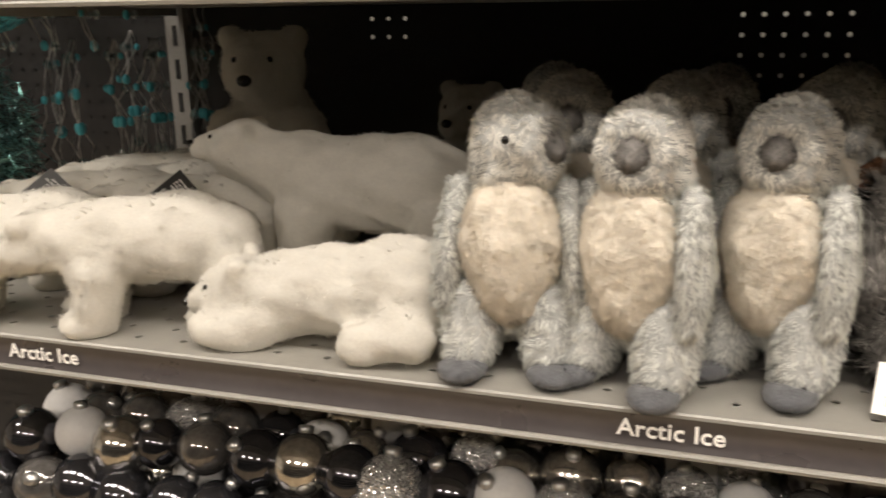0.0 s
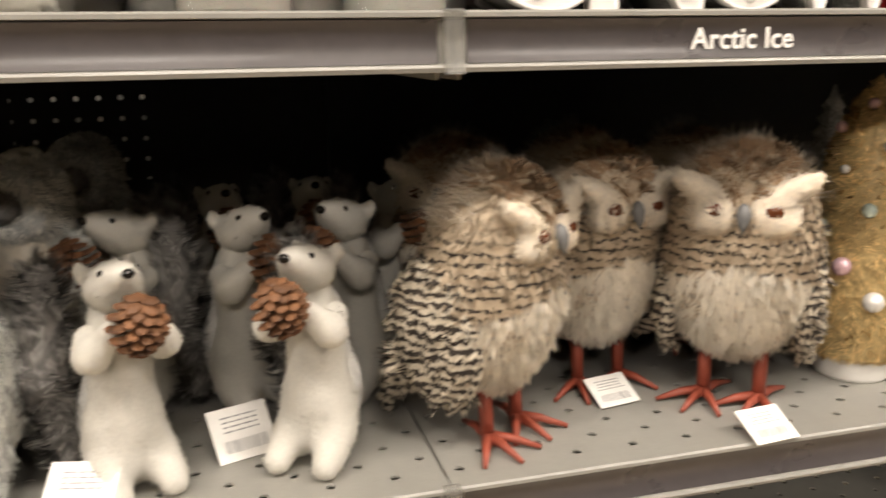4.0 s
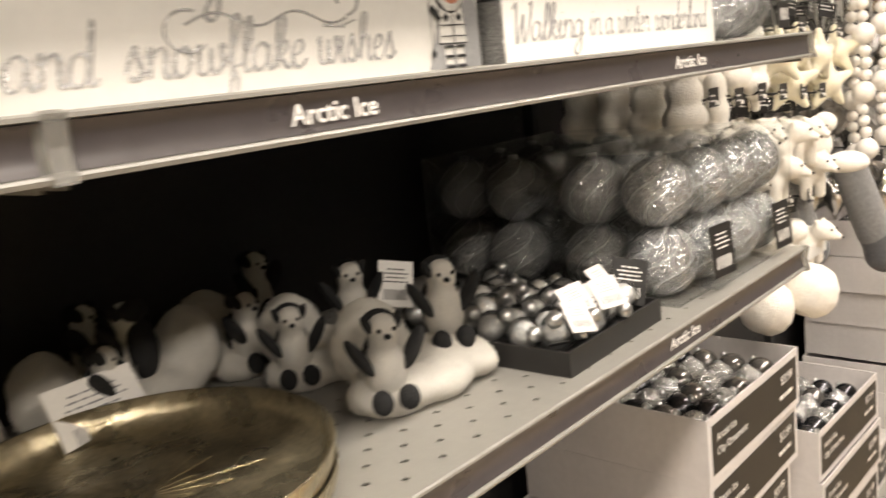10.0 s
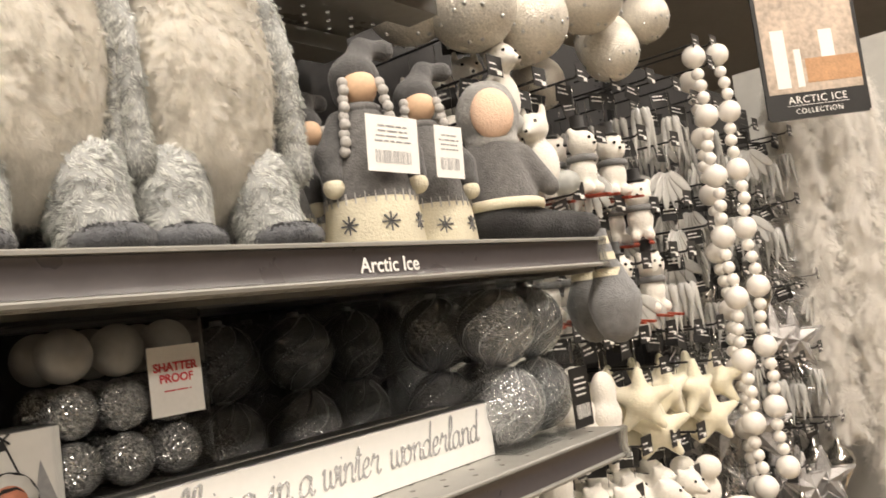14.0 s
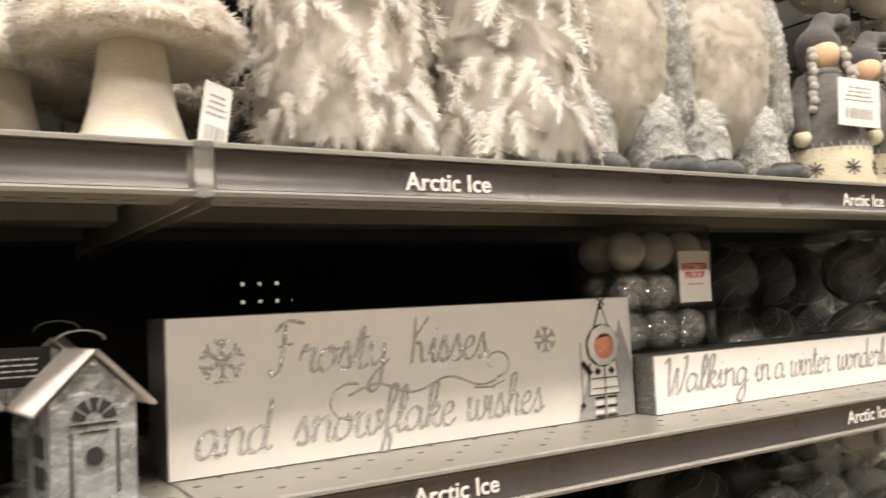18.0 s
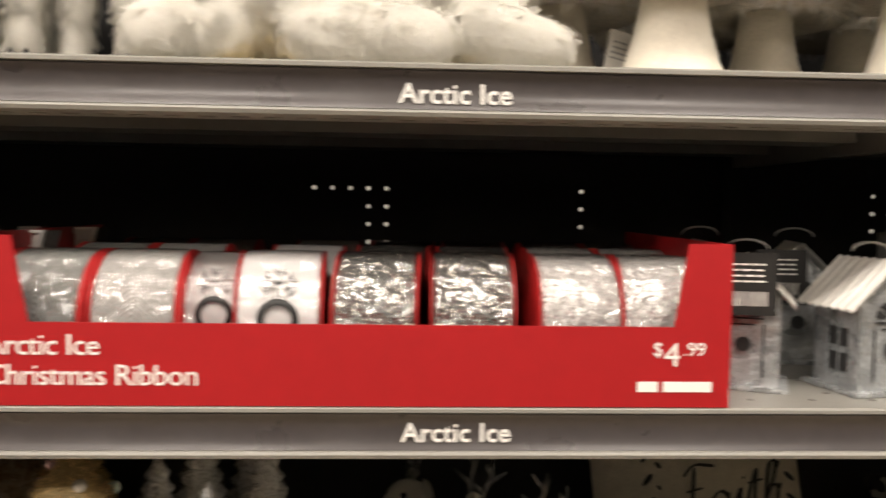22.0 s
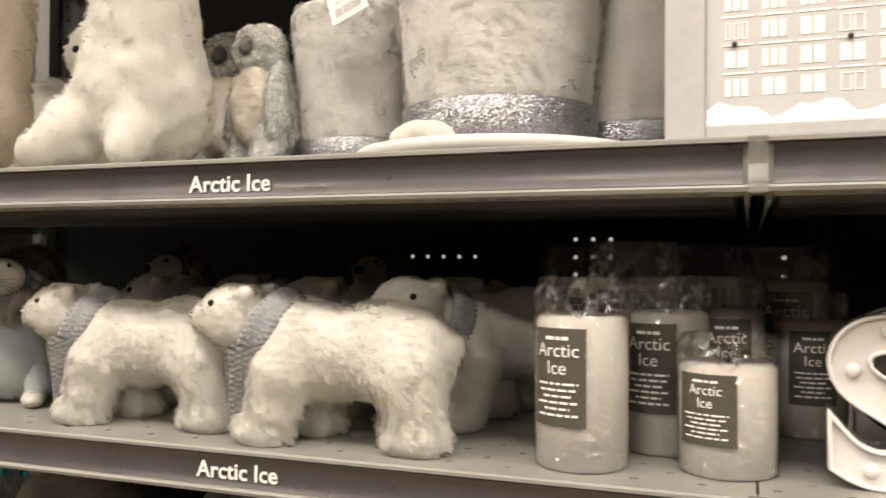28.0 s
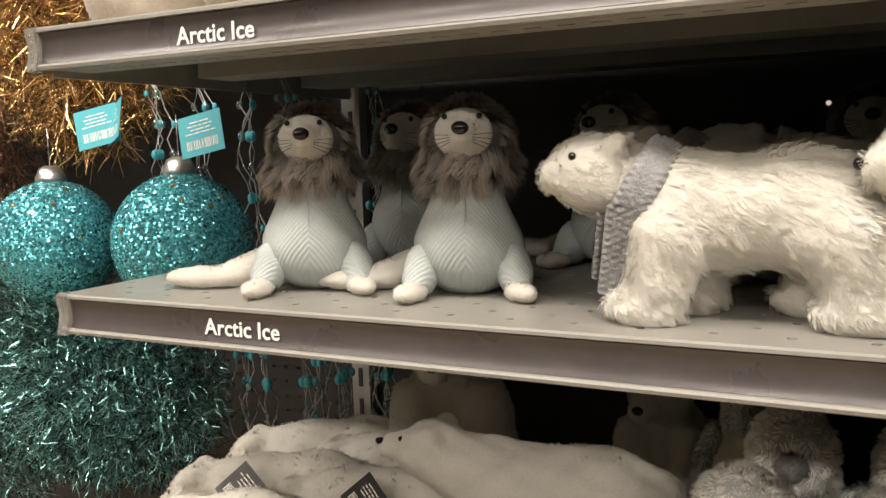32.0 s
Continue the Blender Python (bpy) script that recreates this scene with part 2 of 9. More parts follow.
def prism(outline, depth, bevel=0.0):
    """A flat outline of (x, z) given a depth along y, from 0 to depth."""
    bm = bmesh.new()
    a = [bm.verts.new((x, 0, z)) for x, z in outline]
    f = bm.faces.new(a)
    r = bmesh.ops.extrude_face_region(bm, geom=[f])
    bmesh.ops.translate(bm, vec=(0, depth, 0), verts=[v for v in r["geom"] if isinstance(v, bmesh.types.BMVert)])
    bmesh.ops.recalc_face_normals(bm, faces=bm.faces)
    if bevel:
        bmesh.ops.bevel(bm, geom=[e for e in bm.edges], offset=bevel, segments=1, affect="EDGES")
    return bm


def words(body, size, depth=0.0004, shear=0.0, bold=0.0, align="LEFT", space=1.0, rim=0.0):
    """Lettering in the x-z plane, facing -y, its baseline at z = 0."""
    cu = bpy.data.curves.new("lettering", "FONT")
    cu.body, cu.size, cu.extrude, cu.shear, cu.offset, cu.align_x, cu.resolution_u = body, size, depth, shear, bold, align, 3 if size < 0.5 else 10
    cu.space_character = space
    if rim:
        cu.fill_mode, cu.bevel_depth, cu.bevel_resolution = "NONE", rim, 1
    ob = bpy.data.objects.new("lettering", cu)
    scene.collection.objects.link(ob)
    me = bpy.data.meshes.new_from_object(ob.evaluated_get(bpy.context.evaluated_depsgraph_get()))
    bpy.data.objects.remove(ob)
    bpy.data.curves.remove(cu)
    me.transform(pose(0, 0, 0, 90))
    me.materials.clear()
    return me


PEN = {
    "a": (12, "9 8 5 10 1 7 1 2 4 0 8 3 9 9 9 3 11 0 13 2"), "d": (12, "9 8 5 10 1 7 1 2 4 0 8 3 10 20 9 3 11 0 13 2"), "e": (9.5, "1 4 6 6 7 9 4 10 1 6 2 1 6 0 10 3"),
    "f": (9, "0 2 5 10 8 18 6 21 4 17 4 0 3 -8 6 -9 7 -3 5 1 9 3"), "g": (12, "9 8 5 10 1 7 1 2 4 0 8 3 9 9 9 -5 6 -10 2 -8 5 -3 13 3"), "h": (11.5, "0 2 5 12 6 19 3 19 2 12 2 0/2 5 5 10 8 9 8 2 10 0 12 2"),
    "i": (6.5, "0 3 3 10 3 2 5 0 8 2/3.6 14 4.4 14.6"), "k": (10, "0 2 5 12 6 19 3 19 2 12 2 0/2 4 6 10 8 8 5 5 3 5 7 1 9 0 11 2"), "l": (6, "0 2 5 12 5 19 3 19 2 12 2 2 4 0 7 2"),
    "n": (12, "0 7 2 10 2 0/2 6 6 10 9 8 9 2 11 0 13 2"), "o": (11, "6 10 2 8 1 3 4 0 8 2 9 7 6 10 7 8 12 9"), "r": (10.5, "0 5 3 11 4 9 8 9 7 3 9 0 12 2"),
    "s": (9, "0 2 4 11 5 8 7 3 5 0 2 1 6 0 10 3"), "t": (8, "0 4 4 17 4 2 6 0 9 2/0 12 8 13"), "w": (15, "0 8 2 10 2 2 5 0 8 3 8 9 8 3 11 0 14 4 13 10 16 9"),
    "y": (12, "0 8 2 10 2 3 5 1 9 5 9 9 9 -5 6 -10 2 -8 5 -3 13 3"), "W": (20, "0 17 3 20 4 16 5 2 7 0 11 14 12 2 14 0 18 10 19 20 16 19"),
    "F": (13, "4 20 4 4 1 0 -2 2/-1 17 4 21 14 20/1 11 9 12"), "K": (14, "3 20 3 2 1 0/12 20 3 10 8 8 10 1 14 1")}


def script(body, height, width, weight=1.0):
    """Brush lettering in joined hand, in the x-z plane and facing -y; height is that of a small letter."""
    V, F, x0 = [], [], 0.0
    for ch in body:
        adv, code = PEN[ch]
        for stroke in code.split("/"):
            q = np.array(stroke.split(), float).reshape(-1, 2)
            q = np.vstack([2 * q[0] - q[1], q, 2 * q[-1] - q[-2]])
            pts = []
            for i in range(1, len(q) - 2):
                for u in np.arange(0, 1, 0.125):
                    a, b, c, d = q[i - 1], q[i], q[i + 1], q[i + 2]
                    pts.append(0.5 * (2 * b + (c - a) * u + (2 * a - 5 * b + 4 * c - d) * u * u + (3 * b - a - 3 * c + d) * u ** 3))
            p = np.array(pts + [q[-2]])
            tg = np.gradient(p, axis=0)
            tg /= np.linalg.norm(tg, axis=1)[:, None] + 1e-9
            w = weight * (0.45 + 0.75 * np.abs(tg[:, 1] * 0.95 - tg[:, 0] * 0.3))
            w[0] *= 0.5; w[-1] *= 0.4
            nr = np.stack([-tg[:, 1], tg[:, 0]], 1) * w[:, None]
            n0 = len(V)
            for k in range(len(p)):
                for e in (p[k] - nr[k], p[k] + nr[k]):
                    V.append((x0 + e[0] + 0.22 * e[1], 0.0, e[1]))
            F += [(n0 + 2 * k, n0 + 2 * k + 2, n0 + 2 * k + 3, n0 + 2 * k + 1) for k in range(len(p) - 1)]
        x0 += adv
    V = np.array(V)
    lo, hi = V[:, 0].min(), V[:, 0].max()
    V[:, 0] = (V[:, 0] - lo) * width / (hi - lo)
    V[:, 2] *= height / 10
    V[:, 1] = -0.00002 * (np.arange(len(V)) % 7)
    return mesh_from("lettering", V, F)


def ell(c, r, rx=0.0, ry=0.0, rz=0.0):
    return ("e", np.array(c, float), np.array(r, float), np.array(Euler([radians(a) for a in (rx, ry, rz)]).to_matrix()))


def cone(a, b, ra, rb):
    return ("c", np.array(a, float), np.array(b, float), ra, rb)


def blob(prims, h=0.006, k=0.012, lump=0.0, lscale=90.0):
    """A soft skin over ellipsoids and rounded cones that melt into one another."""
    lo, hi = np.full(3, 1e9), np.full(3, -1e9)
    for p in prims:
        if p[0] == "e":
            e = np.abs(p[3]) @ p[2]
            lo, hi = np.minimum(lo, p[1] - e), np.maximum(hi, p[1] + e)
        else:
            e = max(p[3], p[4])
            lo, hi = np.minimum(lo, np.minimum(p[1], p[2]) - e), np.maximum(hi, np.maximum(p[1], p[2]) + e)
    lo, hi = lo - 3 * h - k * 0.5, hi + 3 * h + k * 0.5
    n = np.ceil((hi - lo) / h).astype(int) + 1
    P = np.stack(np.meshgrid(*[lo[i] + h * np.arange(n[i]) for i in range(3)], indexing="ij"), -1)
    d = None
    for p in prims:
        if p[0] == "e":
            q = (P - p[1]) @ p[3]
            k0 = np.linalg.norm(q / p[2], axis=-1)
            k1 = np.linalg.norm(q / p[2] ** 2, axis=-1) + 1e-9
            s = k0 * (k0 - 1) / k1
        else:
            ba = p[2] - p[1]
            t = np.clip((P - p[1]) @ ba / (ba @ ba), 0, 1)
            s = np.linalg.norm(P - p[1] - t[..., None] * ba, axis=-1) - (p[3] + (p[4] - p[3]) * t)
        if d is None:
            d = s
        else:
            w = np.maximum(k - np.abs(d - s), 0) / k
            d = np.minimum(d, s) - w * w * k * 0.25
    if lump:
        X, Y, Z = np.moveaxis(P * lscale, -1, 0)
        d = d + lump * (np.sin(X + 1.7 * np.sin(Y * 0.7)) * np.sin(Y * 1.1 + 0.6 * Z) + 0.6 * np.sin(1.9 * Z + X * 0.8) * np.sin(1.7 * Y))
    ins = d < 0
    c = [ins[i:n[0] - 1 + i, j:n[1] - 1 + j, l:n[2] - 1 + l] for i in (0, 1) for j in (0, 1) for l in (0, 1)]
    tot = sum(x.astype(int) for x in c)
    act = (tot > 0) & (tot < 8)
    idx = -np.ones(act.shape, int)
    cells = np.argwhere(act)
    idx[act] = np.arange(len(cells))
    acc, cnt = np.zeros((len(cells), 3)), np.zeros(len(cells))
    off = [np.array(o) for o in [(i, j, l) for i in (0, 1) for j in (0, 1) for l in (0, 1)]]
    for o1 in off:
        for ax in range(3):
            if o1[ax] == 0:
                o2 = o1.copy(); o2[ax] = 1
                a, b = d[tuple((cells + o1).T)], d[tuple((cells + o2).T)]
                x = (a < 0) != (b < 0)
                t = np.where(x, a / np.where(x, a - b, 1), 0)
                acc += np.where(x[:, None], o1 + t[:, None] * (o2 - o1), 0)
                cnt += x
    V = lo + h * (cells + acc / cnt[:, None])
    F = []
    for ax in range(3):
        u, w = [(1, 2), (2, 0), (0, 1)][ax]
        sl1, sl2 = [slice(None)] * 3, [slice(None)] * 3
        sl1[ax], sl2[ax] = slice(0, -1), slice(1, None)
        e = ins[tuple(sl1)] != ins[tuple(sl2)]
        pos = np.argwhere(e)
        pos = pos[(pos[:, u] > 0) & (pos[:, w] > 0) & (pos[:, u] < n[u] - 1) & (pos[:, w] < n[w] - 1)]
        du, dw = np.eye(3, dtype=int)[u], np.eye(3, dtype=int)[w]
        q = np.stack([idx[tuple((pos - du - dw).T)], idx[tuple((pos - dw).T)], idx[tuple(pos.T)], idx[tuple((pos - du).T)]], 1)
        flip = ~ins[tuple(pos.T)]
        q[flip] = q[flip][:, ::-1]
        F.append(q)
    F = np.concatenate(F)
    return V, F


def barred(name, light, dark, pitch, share, low=0.0):
    """Feather colour with broken dark cross bars."""
    m, nt, p = nodes_of(name)
    N, L = nt.nodes.new, nt.links.new
    co, sp, n1, n2 = N("ShaderNodeTexCoord"), N("ShaderNodeSeparateXYZ"), N("ShaderNodeTexNoise"), N("ShaderNodeTexNoise")
    n1.inputs["Scale"].default_value, n2.inputs["Scale"].default_value = 95, 230
    for n in (n1, n2):
        L(co.outputs["Object"], n.inputs["Vector"])
    L(co.outputs["Object"], sp.inputs[0])
    a, s, c, e = (N("ShaderNodeMath") for _ in range(4))
    a.operation, s.operation, c.operation, e.operation = "MULTIPLY_ADD", "SINE", "MULTIPLY_ADD", "ADD"
    a.inputs[1].default_value = 2 * math.pi / pitch
    sc = N("ShaderNodeMath"); sc.operation = "MULTIPLY"; sc.inputs[1].default_value = 9.0
    L(n1.outputs[0], sc.inputs[0]); L(sp.outputs[2], a.inputs[0]); L(sc.outputs[0], a.inputs[2]); L(a.outputs[0], s.inputs[0])
    c.inputs[1].default_value, c.inputs[2].default_value = 5.6, -2.8
    L(n2.outputs[0], c.inputs[0]); L(s.outputs[0], e.inputs[0]); L(c.outputs[0], e.inputs[1])
    r = N("ShaderNodeMapRange")
    r.inputs[1].default_value, r.inputs[2].default_value = share - 0.2, share + 0.3
    L(e.outputs[0], r.inputs[0])
    h = N("ShaderNodeMapRange")
    h.inputs[1].default_value, h.inputs[2].default_value, h.inputs[3].default_value, h.inputs[4].default_value = 0.175, 0.195, 1.0, low
    L(sp.outputs[2], h.inputs[0])
    k = N("ShaderNodeMath"); k.operation = "MULTIPLY"
    L(r.outputs[0], k.inputs[0]); L(h.outputs[0], k.inputs[1])
    mx = N("ShaderNodeMix"); mx.data_type = "RGBA"
    mx.inputs[6].default_value, mx.inputs[7].default_value = (*light, 1), (*dark, 1)
    L(k.outputs[0], mx.inputs[0]); L(mx.outputs[2], p.inputs["Base Color"])
    p.inputs["Roughness"].default_value = 0.85
    return m


def soft_normals(me, V, nv):
    """Leaves of a fluffy thing take the light of the whole; their faces are turned to match."""
    nv = nv / np.linalg.norm(nv, axis=1)[:, None]
    me.normals_split_custom_set_from_vertices(nv.tolist())


def turned(V, F, nv):
    V, F = np.asarray(V), np.asarray(F)
    g = np.cross(V[F[:, 2]] - V[F[:, 0]], V[F[:, 3]] - V[F[:, 1]])
    bad = (g * nv[F].sum(1)).sum(1) < 0
    F[bad] = F[bad][:, ::-1]
    return F


def skin(name, vf, material, parent, label=""):
    return part(name, mesh_from(name, vf[0], vf[1], True), material, parent, label)


def fur(name, vf, n, length, width, material, parent, comb=(0, 0, -0.7), spread=0.5, keep=None, lvar=0.5, clump=1.0, label="", lift=0.5, pull=0.5, per=16):
    """Fine strands over a skin, each a narrow blade of two faces, drawn together in tufts."""
    V, F = vf
    a, b, c, e = (V[F[:, i]] for i in range(4))
    nrm = np.cross(c - a, e - b)
    ar = np.linalg.norm(nrm, axis=1)
    nrm = nrm / (ar[:, None] + 1e-12)
    if keep is not None:
        ar = ar * keep((a + b + c + e) / 4, nrm)
    pick = RNG.choice(len(F), n, p=ar / ar.sum())
    s, t = RNG.random((n, 1)), RNG.random((n, 1))
    p = (a[pick] * (1 - s) + b[pick] * s) * (1 - t) + (e[pick] * (1 - s) + c[pick] * s) * t
    nn = nrm[pick]
    comb = np.array(comb, float)
    way = lift * nn + comb - (nn @ comb)[:, None] * nn
    for f, g in ((70.0, 0.30), (190.0, 0.25)):
        X, Y, Z = (p * f).T
        way = way + g * clump * np.stack([np.sin(Y + 1.3 * np.sin(0.7 * Z)), np.sin(Z + 1.1 * np.sin(0.8 * X)), 0.6 * np.sin(X + 1.2 * np.sin(0.9 * Y))], 1)
    m = max(1, n // per)
    tp, jit = p[:m], 0.6 * spread * RNG.normal(size=(m, 3))
    tq, ts = (tp.T - tp.mean(0)[:, None]).astype(np.float32), ((tp - tp.mean(0)) ** 2).sum(1).astype(np.float32)
    own = np.concatenate([np.argmin(ts - 2 * ((p[k:k + 4000] - tp.mean(0)).astype(np.float32) @ tq), axis=1) for k in range(0, n, 4000)])
    way = way + jit[own] + 0.3 * spread * RNG.normal(size=(n, 3))
    way /= np.linalg.norm(way, axis=1)[:, None]
    dot = (way * nn).sum(1, keepdims=True)
    way = np.where(dot < 0.12, way + (0.12 - dot) * nn, way)
    L = length * (1 - lvar * RNG.random((n, 1)))
    side = np.cross(way, nn + 0.2 * RNG.normal(size=(n, 3)))
    side /= np.linalg.norm(side, axis=1)[:, None] + 1e-9
    soft = nn + 0.09 * RNG.normal(size=(m, 3))[own] + 0.06 * RNG.normal(size=(n, 3)) + 0.15 * way
    soft /= np.linalg.norm(soft, axis=1)[:, None]
    side = np.where((np.cross(side, way) * soft).sum(1, keepdims=True) < 0, -side, side)
    tip = p + way * L + comb * L * 0.2
    gather = (tp + way[:m] * length)[own] - tip
    gather *= np.minimum(1, 0.9 * length / (np.linalg.norm(gather, axis=1)[:, None] + 1e-9))
    tip = tip + pull * gather
    mid = p + way * L * 0.5 + 0.22 * pull * gather
    if V[:, 2].min() > -0.02:
        mid[:, 2], tip[:, 2] = np.maximum(mid[:, 2], 0.0012), np.maximum(tip[:, 2], 0.0006)
    q = np.stack([p - side * width / 2 - nn * 0.001, p + side * width / 2 - nn * 0.001, mid + side * width * 0.4, mid - side * width * 0.4, tip], 1).reshape(-1, 3)
    i = 5 * np.arange(n)[:, None]
    faces = (i + [0, 1, 2, 3]).tolist() + (i + [3, 2, 4]).tolist()
    me = mesh_from(name, q, faces, True)
    me.normals_split_custom_set_from_vertices(np.repeat(soft, 5, axis=0).tolist())
    me.attributes.new("tip", "FLOAT", "POINT").data.foreach_set("value", np.tile([0.0, 0.0, 0.5, 0.5, 1.0], n))
    ob = part(name, me, material, parent, label)
    ob["kind"] = "stuff"
    return ob


def furry(name, prims, material, parent, n=4000, length=0.008, width=0.0012, fmat=None, h=0.006, k=0.012, lump=0.0, label="", **kw):
    vf = blob(prims, h, k, lump)
    o = skin(name, vf, material, parent, label)
    if n:
        fur("fur", vf, n, length, width, fmat or material, o, **kw)
    return o


def bars(x0, z0, w, rows, pitch, height, rng=None, bars_y=0.0, center=False):
    """Rows of bars where writing is too small to read, facing -y."""
    rng = rng or random
    out = bmesh.new()
    for r in range(rows):
        x = x0
        total = w * (0.6 + 0.4 * rng.random())
        if center:
            x = x0 + (w - total) / 2
        end = x + total
        while x < end - 1e-6:
            l = min(w * (0.1 + 0.2 * rng.random()), end - x)
            vs = [out.verts.new(p) for p in ((x, bars_y, z0 - r * pitch), (x + l, bars_y, z0 - r * pitch), (x + l, bars_y, z0 - r * pitch + height), (x, bars_y, z0 - r * pitch + height))]
            out.faces.new(vs)
            x += l + w * 0.04
    return out


def pricetag(name, w, h, material, ink, parent=None, label="", black=False):
    """A card with bars of print and a bar code; hangs from its top middle, facing -y."""
    t = part(name, prism([(-w / 2, -h), (w / 2, -h), (w / 2, 0), (-w / 2, 0)], 0.0008), material, parent, label)
    rg = random.Random(int(w * 9000 + h * 7000))
    part("print", bars(-w * 0.36, -h * 0.2, w * 0.72, 4, h * 0.09, h * 0.028, rg, -0.0004, True), ink, t)
    code = bmesh.new()
    x = -w * 0.35
    while x < w * 0.35:
        l = rg.choice((0.0005, 0.0008, 0.0012))
        vs = [code.verts.new(p) for p in ((x, -0.0004, -h * 0.85), (x + l, -0.0004, -h * 0.85), (x + l, -0.0004, -h * 0.62), (x, -0.0004, -h * 0.62))]
        code.faces.new(vs)
        x += l + rg.choice((0.0008, 0.0014))
    part("bar_code", code, ink, t)["kind"] = "stuff"
    return t

# ---- materials ----
STEEL = mat("shelf_enamel", (0.25, 0.242, 0.218), 0.36, var=0.05, scale=9, bump=0.05, rvar=0.1)
STEEL_DARK = mat("shelf_underside", (0.27, 0.262, 0.235), 0.5, var=0.08, scale=9)
STRIP = mat("label_strip", (0.060, 0.052, 0.052), 0.30, var=0.10, scale=14, rvar=0.06, spec=0.75)
CLIP = mat("clear_clip", (0.55, 0.54, 0.50), 0.2, var=0.05, trans=0.75)
WHITE_INK = mat("white_ink", (0.86, 0.84, 0.80), 0.5, var=0.03)
PEG = mat("black_pegboard", (0.020, 0.019, 0.019), 0.55, var=0.2, scale=12)
UPRIGHT = mat("upright_black", (0.02, 0.02, 0.02), 0.45, var=0.1)
UPRIGHT_GREY = mat("upright_grey", (0.32, 0.31, 0.29), 0.4, var=0.06)
PLASTER = mat("painted_board", (0.62, 0.61, 0.57), 0.55, var=0.06, scale=3)
FLOOR = mat("polished_concrete", (0.42, 0.33, 0.22), 0.22, var=0.16, scale=1.6, bump=0.03, bscale=40, rvar=0.1)
CEILING = mat("ceiling_paint", (0.55, 0.53, 0.5), 0.8, var=0.05, scale=2)
FITTING = mat("light_fitting", (0.8, 0.8, 0.8), 0.4)
WHITE_FUR = mat("white_plush", (0.79, 0.765, 0.70), 0.9, var=0.06, scale=60, bump=0.3, bscale=220, sheen=0.25, island=0.12, thin=0.42)
SHAG = mat("long_white_fur", (0.86, 0.84, 0.78), 0.85, var=0.05, scale=50, bump=0.3, bscale=160, sheen=0.25, island=0.10, thin=0.42)
CREAM_FUR = mat("cream_plush", (0.92, 0.86, 0.755), 0.9, var=0.06, scale=60, bump=0.5, bscale=200, sheen=0.2, island=0.15, thin=0.40)
GREY_FUR = frosted("frosted_grey_plush", (0.25, 0.255, 0.245), (0.82, 0.83, 0.79), -0.30, 0.25, 0.40, 34)
PALE_GREY_FUR = mat("pale_grey_plush", (0.55, 0.54, 0.51), 0.85, var=0.25, scale=50, bump=0.5, bscale=180, sheen=0.4, island=0.6, thin=0.25)
DARK_FELT = mat("dark_grey_felt", (0.085, 0.088, 0.095), 0.9, var=0.25, scale=120, bump=0.5, bscale=500, sheen=0.3, island=0.4)
MID_FELT = mat("grey_felt", (0.20, 0.20, 0.20), 0.9, var=0.22, scale=90, bump=0.6, bscale=500, sheen=0.3)
EYE = mat("glass_eye", (0.008, 0.007, 0.006), 0.06, var=0.1)
AMBER_EYE = mat("amber_eye", (0.10, 0.03, 0.012), 0.06, var=0.2)
SKIN_FELT = mat("peach_felt", (0.78, 0.55, 0.40), 0.8, var=0.06, bump=0.3)
CREAM_FELT = mat("cream_felt", (0.72, 0.66, 0.50), 0.9, var=0.06, scale=80, bump=0.5, bscale=400)
RED_LEG = mat("red_brown_leg", (0.26, 0.055, 0.03), 0.55, var=0.15, scale=80, bump=0.2)
CARD_WHITE = mat("white_card", (0.80, 0.78, 0.74), 0.6, var=0.04)
CARD_BLACK = mat("black_card", (0.018, 0.017, 0.016), 0.45, var=0.15)
CARD_OLIVE = mat("olive_card", (0.075, 0.068, 0.052), 0.5, var=0.1)
INK = mat("black_ink", (0.02, 0.02, 0.02), 0.6)
GREY_INK = mat("grey_ink", (0.28, 0.28, 0.28), 0.6)
RED_BOX = mat("red_carton", (0.355, 0.008, 0.011), 0.45, var=0.05, scale=8)
CARTON = mat("white_carton", (0.62, 0.59, 0.57), 0.6, var=0.05, scale=10)
SILVER_GLIT = glitter("silver_glitter", (0.55, 0.54, 0.52), 900, 0.16, 1.5)
PACK_GLIT = glitter("silver_ball_glitter", (0.72, 0.72, 0.71), 800, 0.16, 1.4, metal=0.75, var=0.6)
TEAL_GLIT = glitter("teal_glitter", (0.09, 0.40, 0.47), 420, 0.22, 1.3, metal=0.6, var=0.7)
ICE_GLIT = glitter("clear_ice_glitter", (0.84, 0.83, 0.81), 420, 0.10, 1.2, metal=0.12, var=0.25)
WRAP = film("clear_wrap", gloss=0.09, bump=0.9, scale=45)
PVC = film("clear_box", (0.96, 0.97, 0.97), gloss=0.03, bump=0.15, scale=12)
GLASS = film("globe_glass", (0.97, 0.98, 0.98), gloss=0.04, bump=0.0)
# ---- the store around the aisle ----
S = 1.2192
BT, CT, DT, ET = 0.993, 1.345, 1.602, 2.02
BACK = 0.565
floor = tagged(part("floor", box(-7, 13, -7, 7, -0.1, 0.0), FLOOR), "tan polished concrete shop floor", "floor", kind="structure")
# ceiling and walls are out of view, added to bounce ambient light
ceiling = tagged(part("ceiling", box(-7, 13, -7, 7, CEIL, CEIL + 0.1), CEILING), "unseen plain ceiling added to bounce ambient light", "ceiling", kind="structure")
